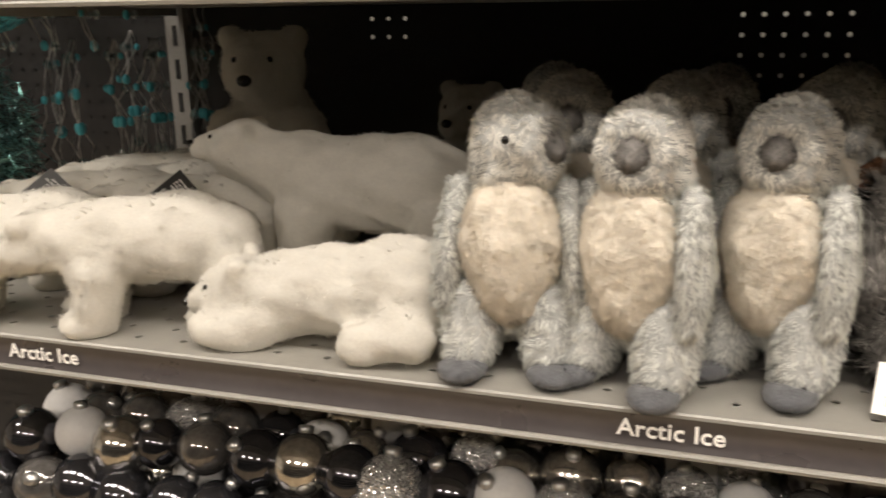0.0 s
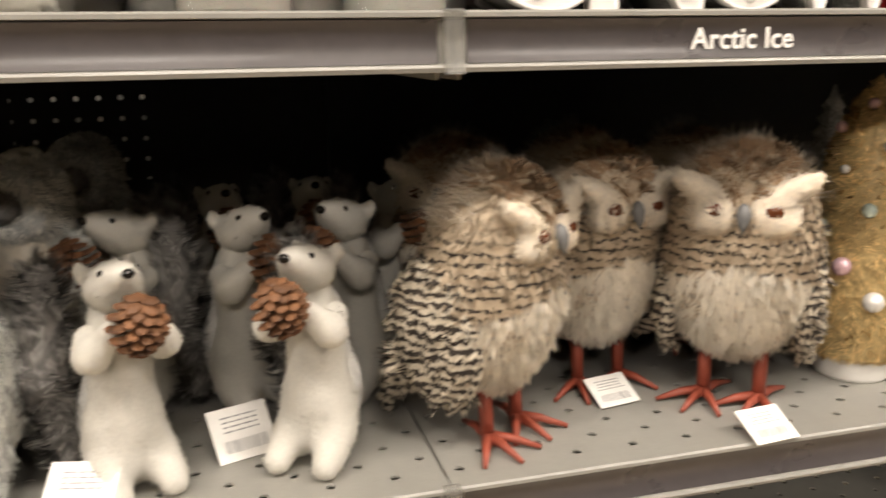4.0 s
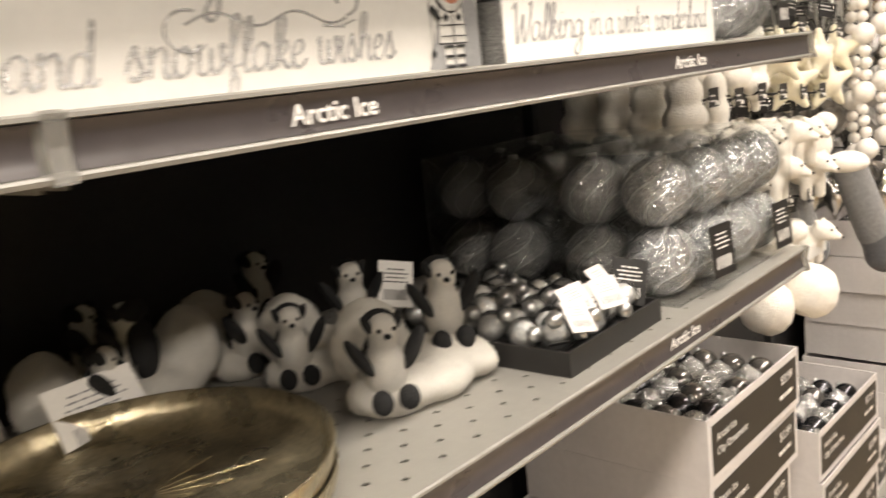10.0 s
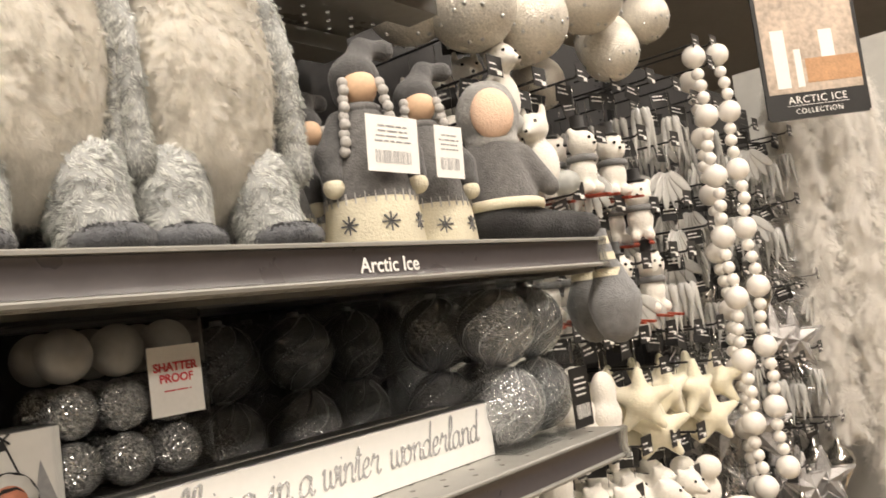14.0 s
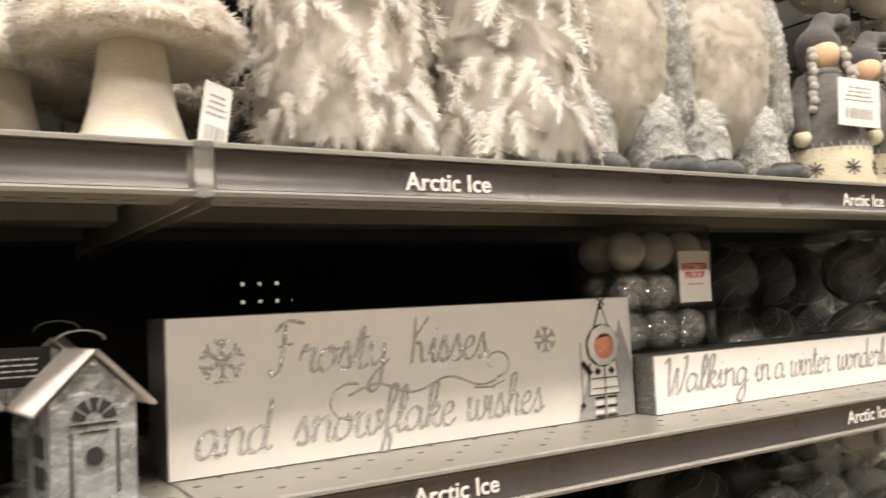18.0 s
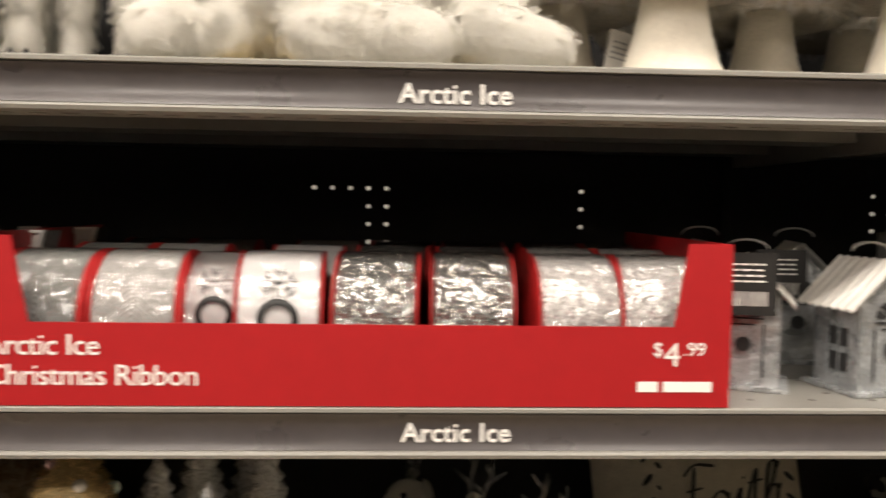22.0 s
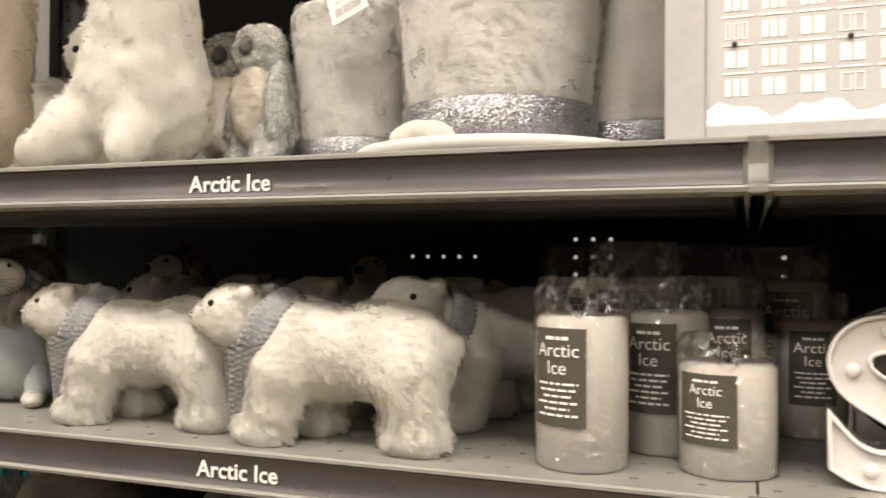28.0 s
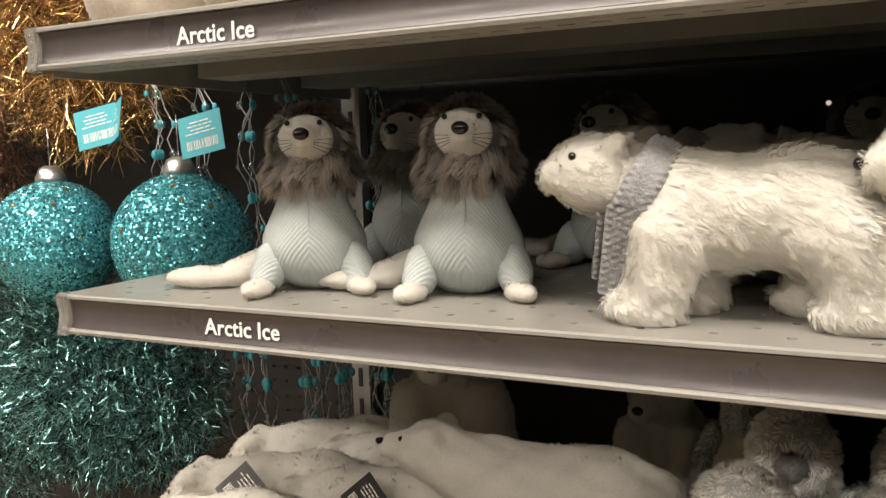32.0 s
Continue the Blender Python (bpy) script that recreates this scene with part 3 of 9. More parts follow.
for nm, b in (("wall_north", (-7.1, 13.1, 7, 7.1)), ("wall_south", (-7.1, 13.1, -7.1, -7)), ("wall_west", (-7.1, -7, -7, 7)), ("wall_east", (13, 13.1, -7, 7))):
    tagged(part(nm, box(*b, 0, CEIL), PLASTER), "unseen off-white wall added to close the room for bounce light", "wall", kind="structure")
for lx, ly, _ in LAMPS:
    f = thing("ceiling_light", "slim white strip light fixed under the ceiling", "ceiling light", "ceiling strip lights")
    part("housing", box(-0.66, 0.66, -0.27, 0.27, -0.09, -0.001, 0.01), FITTING, f)
    put(f, lx, ly, CEIL)
# unseen shelving added behind the camera; closes the aisle, blocks far light, fills reflections
opp = thing("shelving_run_opposite", "unseen dark shelving added across the aisle to block light and fill reflections", "shelving", kind="structure")
part("back_board", box(-3, 8, -2.75, -2.7, 0, 1.9), PEG, opp)
for z in (0.2, 0.6, 1.0, 1.4, 1.8):
    part("shelf_board", box(-3, 8, -2.7, -2.25, z, z + 0.03), STEEL, opp)


def holes_sheet(w, d, pitch, hole, sides=8, skip=None):
    """A sheet in x-y with square-pitched round holes cut through it."""
    nx, ny = int(round(w / pitch)), int(round(d / pitch))
    px, py = w / nx, d / ny
    ang = [math.pi * (2 * k + 1) / sides for k in range(sides)]
    V, F = [], []
    for i in range(nx):
        for j in range(ny):
            cx, cy = (i + 0.5) * px, (j + 0.5) * py
            b = len(V)
            if skip and skip(i, j):
                V += [(i * px, j * py, 0), ((i + 1) * px, j * py, 0), ((i + 1) * px, (j + 1) * py, 0), (i * px, (j + 1) * py, 0)]
                F.append((b, b + 1, b + 2, b + 3))
                continue
            inner = [(cx + hole * math.cos(a), cy + hole * math.sin(a)) for a in ang]
            outer = []
            for a in ang:
                u, v = math.cos(a), math.sin(a)
                s = 1 / max(abs(u) / (px / 2), abs(v) / (py / 2))
                outer.append((cx + u * s, cy + v * s))
            V += [(*p, 0) for p in inner] + [(*p, 0) for p in outer] + [(*p, -0.0016) for p in inner]
            for k in range(sides):
                l = (k + 1) % sides
                F.append((b + sides + k, b + sides + l, b + l, b + k))
                F.append((b + k, b + l, b + 2 * sides + l, b + 2 * sides + k))
            c = len(V)
            V += [((i + 1) * px, (j + 1) * py, 0), (i * px, (j + 1) * py, 0), (i * px, j * py, 0), ((i + 1) * px, j * py, 0)]
            F += [(b + sides + 0, c + 0, b + sides + 1), (b + sides + 2, c + 1, b + sides + 3), (b + sides + 4, c + 2, b + sides + 5), (b + sides + 6, c + 3, b + sides + 7)]
    return V, F


DEPTH = 0.548
deck_v, deck_f = holes_sheet(S - 0.002, DEPTH - 0.012, 0.0254, 0.0038, skip=lambda i, j: (i + j) % 2 == 1)
deck_mesh = mesh_from("deck", deck_v, deck_f, weld=True)
deck_mesh.materials.append(STEEL)


def channel():
    """Price channel: a scooped front with a lip above and below, along one section."""
    prof = [(0.012, 0.0), (-0.003, 0.0), (-0.0045, -0.0015), (-0.0045, -0.0042), (0.0018, -0.0056), (0.0018, -0.0335), (-0.0045, -0.0348), (-0.0056, -0.0365), (-0.0045, -0.0395), (0.004, -0.0395), (0.012, -0.038)]
    bm = bmesh.new()
    ends = []
    for x in (0.0005, S - 0.0005):
        ends.append([bm.verts.new((x, y, z)) for y, z in prof])
    n = len(prof)
    for k in range(n):
        bm.faces.new((ends[0][k], ends[0][(k + 1) % n], ends[1][(k + 1) % n], ends[1][k]))
    bm.faces.new(ends[0]); bm.faces.new(ends[1][::-1])
    bmesh.ops.recalc_face_normals(bm, faces=bm.faces)
    return bm


def clip_piece():
    """Curved clear end piece over a shelf joint."""
    prof = [(-0.002, 0.001), (-0.008, -0.001), (-0.0065, -0.009), (-0.0045, -0.020), (-0.0065, -0.031), (-0.009, -0.0405), (0.000, -0.0415), (0.0005, 0.001)]
    bm = bmesh.new()
    a = [bm.verts.new((-0.0065, y, z)) for y, z in prof]
    b = [bm.verts.new((0.0065, y, z)) for y, z in prof]
    n = len(prof)
    for k in range(n):
        bm.faces.new((a[k], a[(k + 1) % n], b[(k + 1) % n], b[k]))
    bm.faces.new(a); bm.faces.new(b[::-1])
    bmesh.ops.recalc_face_normals(bm, faces=bm.faces)
    return bm


LABEL = words("Arctic Ice", 0.0208, 0.0002, bold=0.0003, space=1.02)
LABEL.materials.append(WHITE_INK)
shelf_channel = bpy.data.meshes.new("price_channel")
b = channel(); b.to_mesh(shelf_channel); b.free()
shelf_channel.materials.append(STEEL)
def label_strip():
    """A printed strip sprung into the channel, hollow towards the aisle."""
    n = 8
    rows = [(0.0013 - 0.0032 * (2 * k / n - 1) ** 2, -0.0338 + 0.0280 * k / n) for k in range(n + 1)]
    V = [(x, y, z) for x in (0.010, S - 0.010) for y, z in rows]
    m = mesh_from("label_strip", V, [(k, n + 1 + k, n + 2 + k, k + 1) for k in range(n)], True)
    m.materials.append(STRIP)
    return m


strip_mesh = label_strip()
BASE = {"B": -0.0255, "C": -0.0272, "D": -0.0292}
LEVELS = {"B": (BT, 0.018), "C": (CT, 0.0), "D": (DT, -0.010)}
TEXTS = {"B": ((0.130, 0.735), (None, 1.945), (2.589, 3.166)), "C": ((0.184, 0.745), (1.394, 1.966), (2.603, 3.184)), "D": ((0.182, 0.741), (1.388, 1.961), (2.603, 3.192))}
clip_mesh = bpy.data.meshes.new("channel_clip")
b = clip_piece(); b.to_mesh(clip_mesh); b.free()
clip_mesh.materials.append(CLIP)
b = join(*[box(0.03 + 0.0254 * k, 0.043 + 0.0254 * k, 0.030, 0.036, -0.0392, -0.0386) for k in range(46)])
slots_mesh = bpy.data.meshes.new("beam_slots"); b.to_mesh(slots_mesh); b.free()
slots_mesh.materials.append(STEEL)
for lv, (top, fy) in LEVELS.items():
    for i in range(3):
        sh = thing("shelf", "grey enamelled steel shelf with perforated deck and dark label strip", "shelf", "shop shelves", kind="structure")
        d = part("deck", deck_mesh, None, sh); d.location = (0.001, 0.012, 0)
        part("price_channel", shelf_channel, None, sh)
        st = part("label_strip", strip_mesh, None, sh)
        for x in TEXTS[lv][i]:
            if x is not None:
                w = part("lettering", LABEL, None, st, "white Arctic Ice lettering"); w.location = (x - i * S, -0.0014, BASE[lv])
        part("underside", box(0.004, S - 0.004, 0.03, DEPTH - 0.01, -0.016, -0.010), STEEL_DARK, sh)
        part("front_beam", box(0.003, S - 0.003, 0.0125, 0.055, -0.0385, -0.008), STEEL_DARK, sh)
        for y in (0.20, 0.40):
            part("cross_beam", box(0.02, S - 0.02, y, y + 0.06, -0.035, -0.014), STEEL_DARK, sh)
        part("beam_slots", slots_mesh, None, sh)["kind"] = "stuff"
        for x in (0.006, S - 0.009):
            part("bracket", prism([(x, -0.045), (x + 0.003, -0.045), (x + 0.003, -0.008), (x, -0.008)], DEPTH - 0.02), STEEL_DARK, sh).location = (0, 0.012, 0)
        sh.location = (i * S, fy, top)
    for x in (0, S, 2 * S, 3 * S):
        c = tagged(part("channel_clip", clip_mesh, None), "clear plastic end clip over a shelf joint", "shelf clip", "shelf clips")
        c.location = (x + (0.004 if x == 0 else -0.004 if x > 3 else 0), fy, top)
# pegboard back with true holes, the grey rim boards behind it and the uprights
peg_v, peg_f = holes_sheet(S, 2.1336, 0.0254, 0.0032)
peg_mesh = mesh_from("pegboard", [(x, 0, z) for x, z, _ in peg_v], peg_f, weld=True)
peg_mesh.materials.append(PEG)
for i in range(-2, 5):
    p = tagged(part("wall_pegboard", peg_mesh, None), "black perforated pegboard shelf back", "pegboard", kind="structure")
    p.location = (i * S, BACK, 0.06)
for i in range(-2, 6):
    dark = i not in (0,)
    u = thing("upright", "slotted steel upright post between shelf sections", "upright", "uprights", kind="structure")
    part("post", box(-0.016, 0.016, BACK - 0.022, BACK + 0.05, 0.02, 2.3), UPRIGHT_GREY if i == 0 else UPRIGHT, u)
    # slots are black plates on the post, coloured like their shaded inside
    for z in np.arange(0.9, 1.75, 0.0508):
        part("slot", box(-0.0035, 0.0035, BACK - 0.0235, BACK - 0.0222, z, z + 0.03), INK, u)
    u.location = (i * S, 0, 0)
# added sheet that blocks light behind the pegboard; its gaps leave some holes bright
gaps = [(0.82, 0.98, 1.16, 1.31), (0.30, 0.38, 1.26, 1.32), (0.66, 0.82, 1.50, 1.54), (0.96, 1.04, 1.45, 1.55), (1.90, 1.96, 1.42, 1.54), (1.82, 1.90, 1.515, 1.54), (1.22, 1.28, 1.45, 1.53), (2.66, 2.74, 1.45, 1.54), (2.22, 2.25, 1.46, 1.54)]
xs = sorted({-2.5, 6.2, *[g[0] for g in gaps], *[g[1] for g in gaps]})
blocker = bmesh.new()
for x0, x1 in zip(xs, xs[1:]):
    cuts = sorted((g[2], g[3]) for g in gaps if g[0] <= x0 and g[1] >= x1)
    z = 0.05
    for a, c in cuts + [(2.25, 2.25)]:
        if a > z:
            vs = [blocker.verts.new(p) for p in ((x0, 0, z), (x1, 0, z), (x1, 0, a), (x0, 0, a))]
            blocker.faces.new(vs)
        z = max(z, c)
blk = tagged(part("wall_light_block", blocker, PEG), "added dark sheet behind the pegboard that blocks light from most holes", "panel", kind="structure")
blk.location = (0, BACK + 0.03, 0)
# added reflector: a lit pale board that shows bright through the pegboard holes
tagged(part("wall_hole_reflector", box(-3, 7, 1.8, 1.85, 0, 2.2), PLASTER), "unseen pale board added to brighten the pegboard holes", "wall", kind="structure")
# base deck and kick plate
base = thing("base_deck", "grey enamelled steel base deck on a kick plate", "base shelf", kind="structure")
for i in range(0, 5):
    d = part("deck", deck_mesh, None, base); d.location = (i * S + 0.001, 0.075, 0.165); d.scale = (1, 0.89, 1)
part("front_lip", box(-2 * S, 5 * S, 0.066, 0.075, 0.125, 0.168, 0.003), STEEL, base)
part("kick_plate", box(-2 * S, 5 * S, 0.10, 0.11, 0.0, 0.125), STEEL_DARK, base)
part("panel", box(-2 * S, 5 * S, 0.08, 0.56, 0.14, 0.162), STEEL_DARK, base)
# wing panel at the run's far end
wing = thing("wing_panel", "pale grey end panel with slotted edge post", "end panel", kind="structure")
part("panel", box(6.07, 6.11, -0.04, 0.60, 0.0, 2.35, 0.002), PLASTER, wing)
part("edge_post", box(6.06, 6.12, -0.075, -0.04, 0.0, 2.35, 0.002), PLASTER, wing)
# no slots cut: black plates give the edge post their inner shade
for z in np.arange(0.4, 2.2, 0.0254):
    part("slot", box(6.0585, 6.0598, -0.062, -0.053, z, z + 0.016), INK, wing)
# ---- middle-low shelf: plush bears, penguins, squirrels, owls, trees, globes ----
OWL = barred("owl_feather", (0.58, 0.47, 0.34), (0.060, 0.047, 0.038), 0.0085, 0.6, 0.25)
OWL_WING = barred("owl_wing_feather", (0.60, 0.53, 0.42), (0.045, 0.035, 0.028), 0.0085, 0.0, 1.0)
OWL_CROWN = mat("owl_crown_feather", (0.30, 0.19, 0.11), 0.85, var=0.3, scale=60, island=0.4)
OWL_FACE = mat("owl_face_feather", (0.80, 0.72, 0.60), 0.85, var=0.12, island=0.3, thin=0.2)
OWL_DARK = mat("owl_dark_feather", (0.045, 0.036, 0.028), 0.8, var=0.3, island=0.5)
OWL_PALE = mat("owl_pale_feather", (0.92, 0.86, 0.75), 0.8, var=0.10, island=0.3, thin=0.2)
CONE_MAT = mat("pine_cone", (0.136, 0.060, 0.025), 0.6, var=0.35, scale=60, island=0.4)
GOLD_BRISTLE = mat("gold_bristle", (0.78, 0.57, 0.26), 0.5, var=0.25, island=0.5)
BRASS = mat("hammered_brass", (0.50, 0.44, 0.30), 0.30, metal=0.9, var=0.25, scale=22, bump=0.5, bscale=60, rvar=0.12)
LINEN = mat("beige_linen", (0.60, 0.55, 0.47), 0.9, var=0.12, scale=60, bump=0.5, bscale=600)
GLOBE_BASE = mat("globe_base", (0.70, 0.68, 0.63), 0.6, var=0.08, bump=0.3)
SILVER = mat("brushed_silver", (0.55, 0.55, 0.54), 0.3, metal=0.9, var=0.1)
KNIT_BLACK = mat("black_yarn", (0.014, 0.014, 0.016), 0.85, var=0.3, scale=120, bump=1.0, bscale=260, island=0.4)
CLEAR = film("clear_acrylic", (0.95, 0.96, 0.96), gloss=0.14, bump=0.2, scale=60)


PLUSH_ROOT = mat("dark_plush_root", (0.36, 0.365, 0.355), 0.95, var=0.2, scale=90)
PENGUIN_HOOD = frosted("pale_hood_plush", (0.44, 0.435, 0.41), (0.90, 0.885, 0.83), -0.4, 0.2, 0.35, 60)
BEAK_FUZZ = mat("grey_beak_plush", (0.19, 0.18, 0.17), 0.9, var=0.25, scale=120, sheen=0.2, island=0.4, thin=0.2)


def eyes(parent, pts, r=0.0035, material=None):
    for p in pts:
        part("eye", ball(r, p, seg=10, rings=6), material or EYE, parent)


def penguin(full=True, turn=0.0):
    """A plump plush penguin; turn: degrees by which its head looks aside."""
    t = thing("plush_penguin", "frosted grey plush penguin with cream belly, on the shelf", "plush toy", "plush penguins")
    n = 21000 if full else 3500
    furry("body", [ell((0, 0.016, 0.105), (0.054, 0.044, 0.072)), ell((0, 0.018, 0.070), (0.052, 0.044, 0.045)), ell((0, 0.010, 0.158), (0.040, 0.037, 0.040)),
                   cone((0.0, 0.045, 0.075), (0.022, 0.112, 0.016), 0.030, 0.012)], PLUSH_ROOT, t, n, 0.0085, 0.0009, GREY_FUR, h=0.005, lump=0.0018, comb=(0, 0, -0.9), spread=0.35)
    for s in (-1, 1):
        furry("leg", [cone((s * 0.031, -0.004, 0.062), (s * 0.035, -0.016, 0.024), 0.029, 0.025)], PLUSH_ROOT, t, n // 6, 0.008, 0.0009, GREY_FUR, h=0.005, lump=0.001)
        furry("wing", [cone((s * 0.044, 0.000, 0.160), (s * 0.055, -0.020, 0.066), 0.012, 0.009), ell((s * 0.053, -0.008, 0.108), (0.010, 0.023, 0.048), ry=s * -6)], PLUSH_ROOT, t, n // 5, 0.008, 0.0009, GREY_FUR, h=0.004, spread=0.35)
        furry("foot", [ell((s * 0.038, -0.036, 0.010), (0.021, 0.026, 0.010), rz=s * 12)], DARK_FELT, t, n // 14, 0.003, 0.0009, h=0.004)
    furry("belly", [ell((0, -0.010, 0.112), (0.045, 0.038, 0.058)), ell((0, -0.008, 0.146), (0.035, 0.032, 0.034)), ell((0, -0.009, 0.075), (0.030, 0.034, 0.030))], CREAM_FUR, t, n // 2, 0.0055, 0.0011, h=0.005, lump=0.0020, comb=(0, 0, -1.0), spread=0.4)
    R = Matrix.Rotation(radians(turn), 3, "Z")
    at = lambda x, y, z: tuple(R @ Vector((x, y, 0)) + Vector((0, 0, z)))
    rim = [ell(at(0.0215 * math.cos(a), -0.027, 0.199 + 0.0215 * math.sin(a)), (0.0115, 0.0115, 0.0115)) for a in [k * math.pi / 4 for k in range(8)]]
    hd = furry("head", [ell((0, 0.002, 0.198), (0.036, 0.034, 0.036)), ell((0, 0.004, 0.213), (0.028, 0.028, 0.025)), ell((0, 0.004, 0.176), (0.037, 0.036, 0.020))] + rim, PLUSH_ROOT, t, n // 3, 0.0070, 0.0009, PENGUIN_HOOD, h=0.004, k=0.009, comb=(0, 0.2, -0.6), spread=0.4)
    furry("beak", [ell(at(0, -0.032, 0.198), (0.0115, 0.009, 0.0125), rz=turn), cone(at(0, -0.034, 0.199), at(0, -0.043, 0.195), 0.0095, 0.006)], BEAK_FUZZ, hd, n // 6, 0.0040, 0.0008, h=0.0035, comb=tuple(R @ Vector((0, 0.4, -0.3))), lift=0.6)
    if turn > 30:
        eyes(hd, [at(-0.0385, -0.018, 0.207), at(0.0385, -0.018, 0.207)], 0.0036)
    return t


put(penguin(turn=62), 0.636, 0.072, BT, 6)
pen = put(penguin(turn=14), 0.742, 0.066, BT, -24)
again(pen, 0.852, 0.100, BT, -32, 1.0)
for x, y, rz in ((0.662, 0.215, -10), (0.765, 0.215, -20), (0.90, 0.235, -25), (0.62, 0.36, 0), (0.80, 0.34, -15), (0.93, 0.37, -20)):
    again(pen, x, y, BT, rz, 1.04)


def bear_head(prims, c, d, s=1.0):
    """Adds a bear's head at c, its nose towards the way d."""
    c, d = Vector(c), Vector(d).normalized()
    side = d.cross(Vector((0, 0, 1))).normalized()
    up = side.cross(d)
    prims += [ell(c, (0.042 * s, 0.042 * s, 0.038 * s)), cone(c + d * 0.02 * s, c + d * 0.055 * s - up * 0.008 * s, 0.024 * s, 0.017 * s)]
    for q in (-1, 1):
        prims.append(ell(c + side * q * 0.033 * s + up * 0.030 * s - d * 0.008 * s, (0.013 * s,) * 3))
    e = [c + d * 0.037 * s + side * q * 0.017 * s + up * 0.013 * s for q in (-1, 1)]
    return e, c + d * 0.070 * s - up * 0.003 * s


def finish(t, prims, e, nose, n, length, width, fmat, er=0.0032, nr=0.006, lump=0.002, h=0.006, comb=(0, 0, -0.6)):
    furry("body", prims, fmat, t, n, length, width, fmat, h=h, lump=lump, comb=comb)
    eyes(t, e, er)
    part("nose", ball(nr, nose, (1, 0.8, 0.75), 10, 8), EYE, t, "black nose")
    return t


def bear_lying():
    t = thing("plush_bear", "white plush polar bear lying on its belly", "plush toy", "plush polar bears")
    p = [ell((0.075, 0, 0.062), (0.062, 0.050, 0.052)), ell((0.0, 0, 0.054), (0.075, 0.048, 0.046)), ell((-0.055, 0, 0.046), (0.055, 0.045, 0.040)),
         cone((-0.065, -0.035, 0.022), (-0.118, -0.042, 0.018), 0.022, 0.020), cone((-0.065, 0.035, 0.022), (-0.115, 0.04, 0.018), 0.022, 0.020),
         cone((0.09, -0.045, 0.03), (0.045, -0.055, 0.020), 0.028, 0.020), cone((0.09, 0.045, 0.03), (0.05, 0.055, 0.02), 0.028, 0.02), ell((0.135, 0, 0.05), (0.013, 0.012, 0.012))]
    e, nose = bear_head(p, (-0.095, -0.005, 0.054), (-1, -0.25, -0.25), 0.85)
    return finish(t, p, e, nose, 11000, 0.0048, 0.0009, WHITE_FUR, lump=0.003)


def bear_walking():
    t = thing("plush_bear", "white plush polar bear standing on four legs", "plush toy", "plush polar bears")
    p = [ell((0.05, 0, 0.135), (0.10, 0.055, 0.058)), ell((-0.035, 0, 0.135), (0.065, 0.052, 0.056)), cone((-0.06, 0, 0.145), (-0.115, 0, 0.165), 0.044, 0.036)]
    for x in (-0.05, 0.105):
        for s in (-1, 1):
            p += [cone((x, s * 0.03, 0.10), (x - 0.005, s * 0.034, 0.022), 0.033, 0.026), ell((x - 0.014, s * 0.034, 0.015), (0.030, 0.024, 0.015))]
    e, nose = bear_head(p, (-0.135, 0, 0.172), (-1, -0.1, 0.15), 0.85)
    return finish(t, p, e, nose, 9000, 0.0045, 0.0009, WHITE_FUR, lump=0.003)


def bear_sitting():
    t = thing("plush_bear", "white plush polar bear sitting upright", "plush toy", "plush polar bears")
    p = [ell((0, 0.025, 0.10), (0.072, 0.066, 0.098)), ell((0, 0.02, 0.06), (0.085, 0.075, 0.062)), ell((0, 0.0, 0.175), (0.050, 0.045, 0.045))]
    for s in (-1, 1):
        p += [cone((s * 0.045, -0.03, 0.15), (s * 0.040, -0.065, 0.022), 0.030, 0.024), ell((s * 0.040, -0.075, 0.016), (0.023, 0.030, 0.016)), ell((s * 0.082, -0.045, 0.024), (0.028, 0.045, 0.024))]
    e, nose = bear_head(p, (0, -0.03, 0.225), (0, -1, -0.05), 1.2)
    return finish(t, p, e, nose, 7000, 0.006, 0.0013, WHITE_FUR, 0.004, 0.009)


def bear_strolling():
    t = thing("plush_bear", "white plush polar bear on four legs with lowered head", "plush toy", "plush polar bears")
    p = [ell((0.030, 0, 0.090), (0.070, 0.046, 0.046)), ell((-0.030, 0, 0.088), (0.055, 0.042, 0.043)), ell((0.075, 0, 0.075), (0.036, 0.042, 0.045)), cone((-0.060, 0, 0.092), (-0.098, 0, 0.090), 0.038, 0.030)]
    for x in (-0.050, 0.075):
        for s in (-1, 1):
            p += [cone((x, s * 0.024, 0.060), (x - 0.006, s * 0.028, 0.018), 0.027, 0.022), ell((x - 0.016, s * 0.028, 0.012), (0.026, 0.019, 0.012))]
    e, nose = bear_head(p, (-0.118, 0, 0.088), (-1, -0.05, -0.30), 0.76)
    return finish(t, p, e, nose, 12000, 0.0050, 0.0010, WHITE_FUR, lump=0.0025)


put(bear_lying(), 0.458, 0.085, BT, 4, 0.95)
put(bear_walking(), 0.430, 0.215, BT, 6, 0.95)
sb = put(bear_sitting(), 0.236, 0.40, BT, 14, 1.06)
again(sb, 0.50, 0.47, BT, -10, 0.8)
st_b = put(bear_strolling(), 0.262, 0.085, BT, 24, 1.0)
for x, y, rz, s in ((0.250, 0.205, 14, 1.0), (0.115, 0.075, 32, 0.98), (0.120, 0.200, 20, 1.0), (0.235, 0.315, 10, 1.02), (0.105, 0.33, 24, 1.0)):
    again(st_b, x, y, BT, rz, s)
for x, y, rz, w in ((0.270, 0.150, -30, 0.05), (0.130, 0.125, -20, 0.055)):
    tg = tagged(pricetag("swing_tag", w, w * 0.8, CARD_BLACK, WHITE_INK), "black card tag hanging on a plush bear", "tag", "black swing tags")
    put(tg, x, y, BT + 0.135, rz, 1, -50, 25)


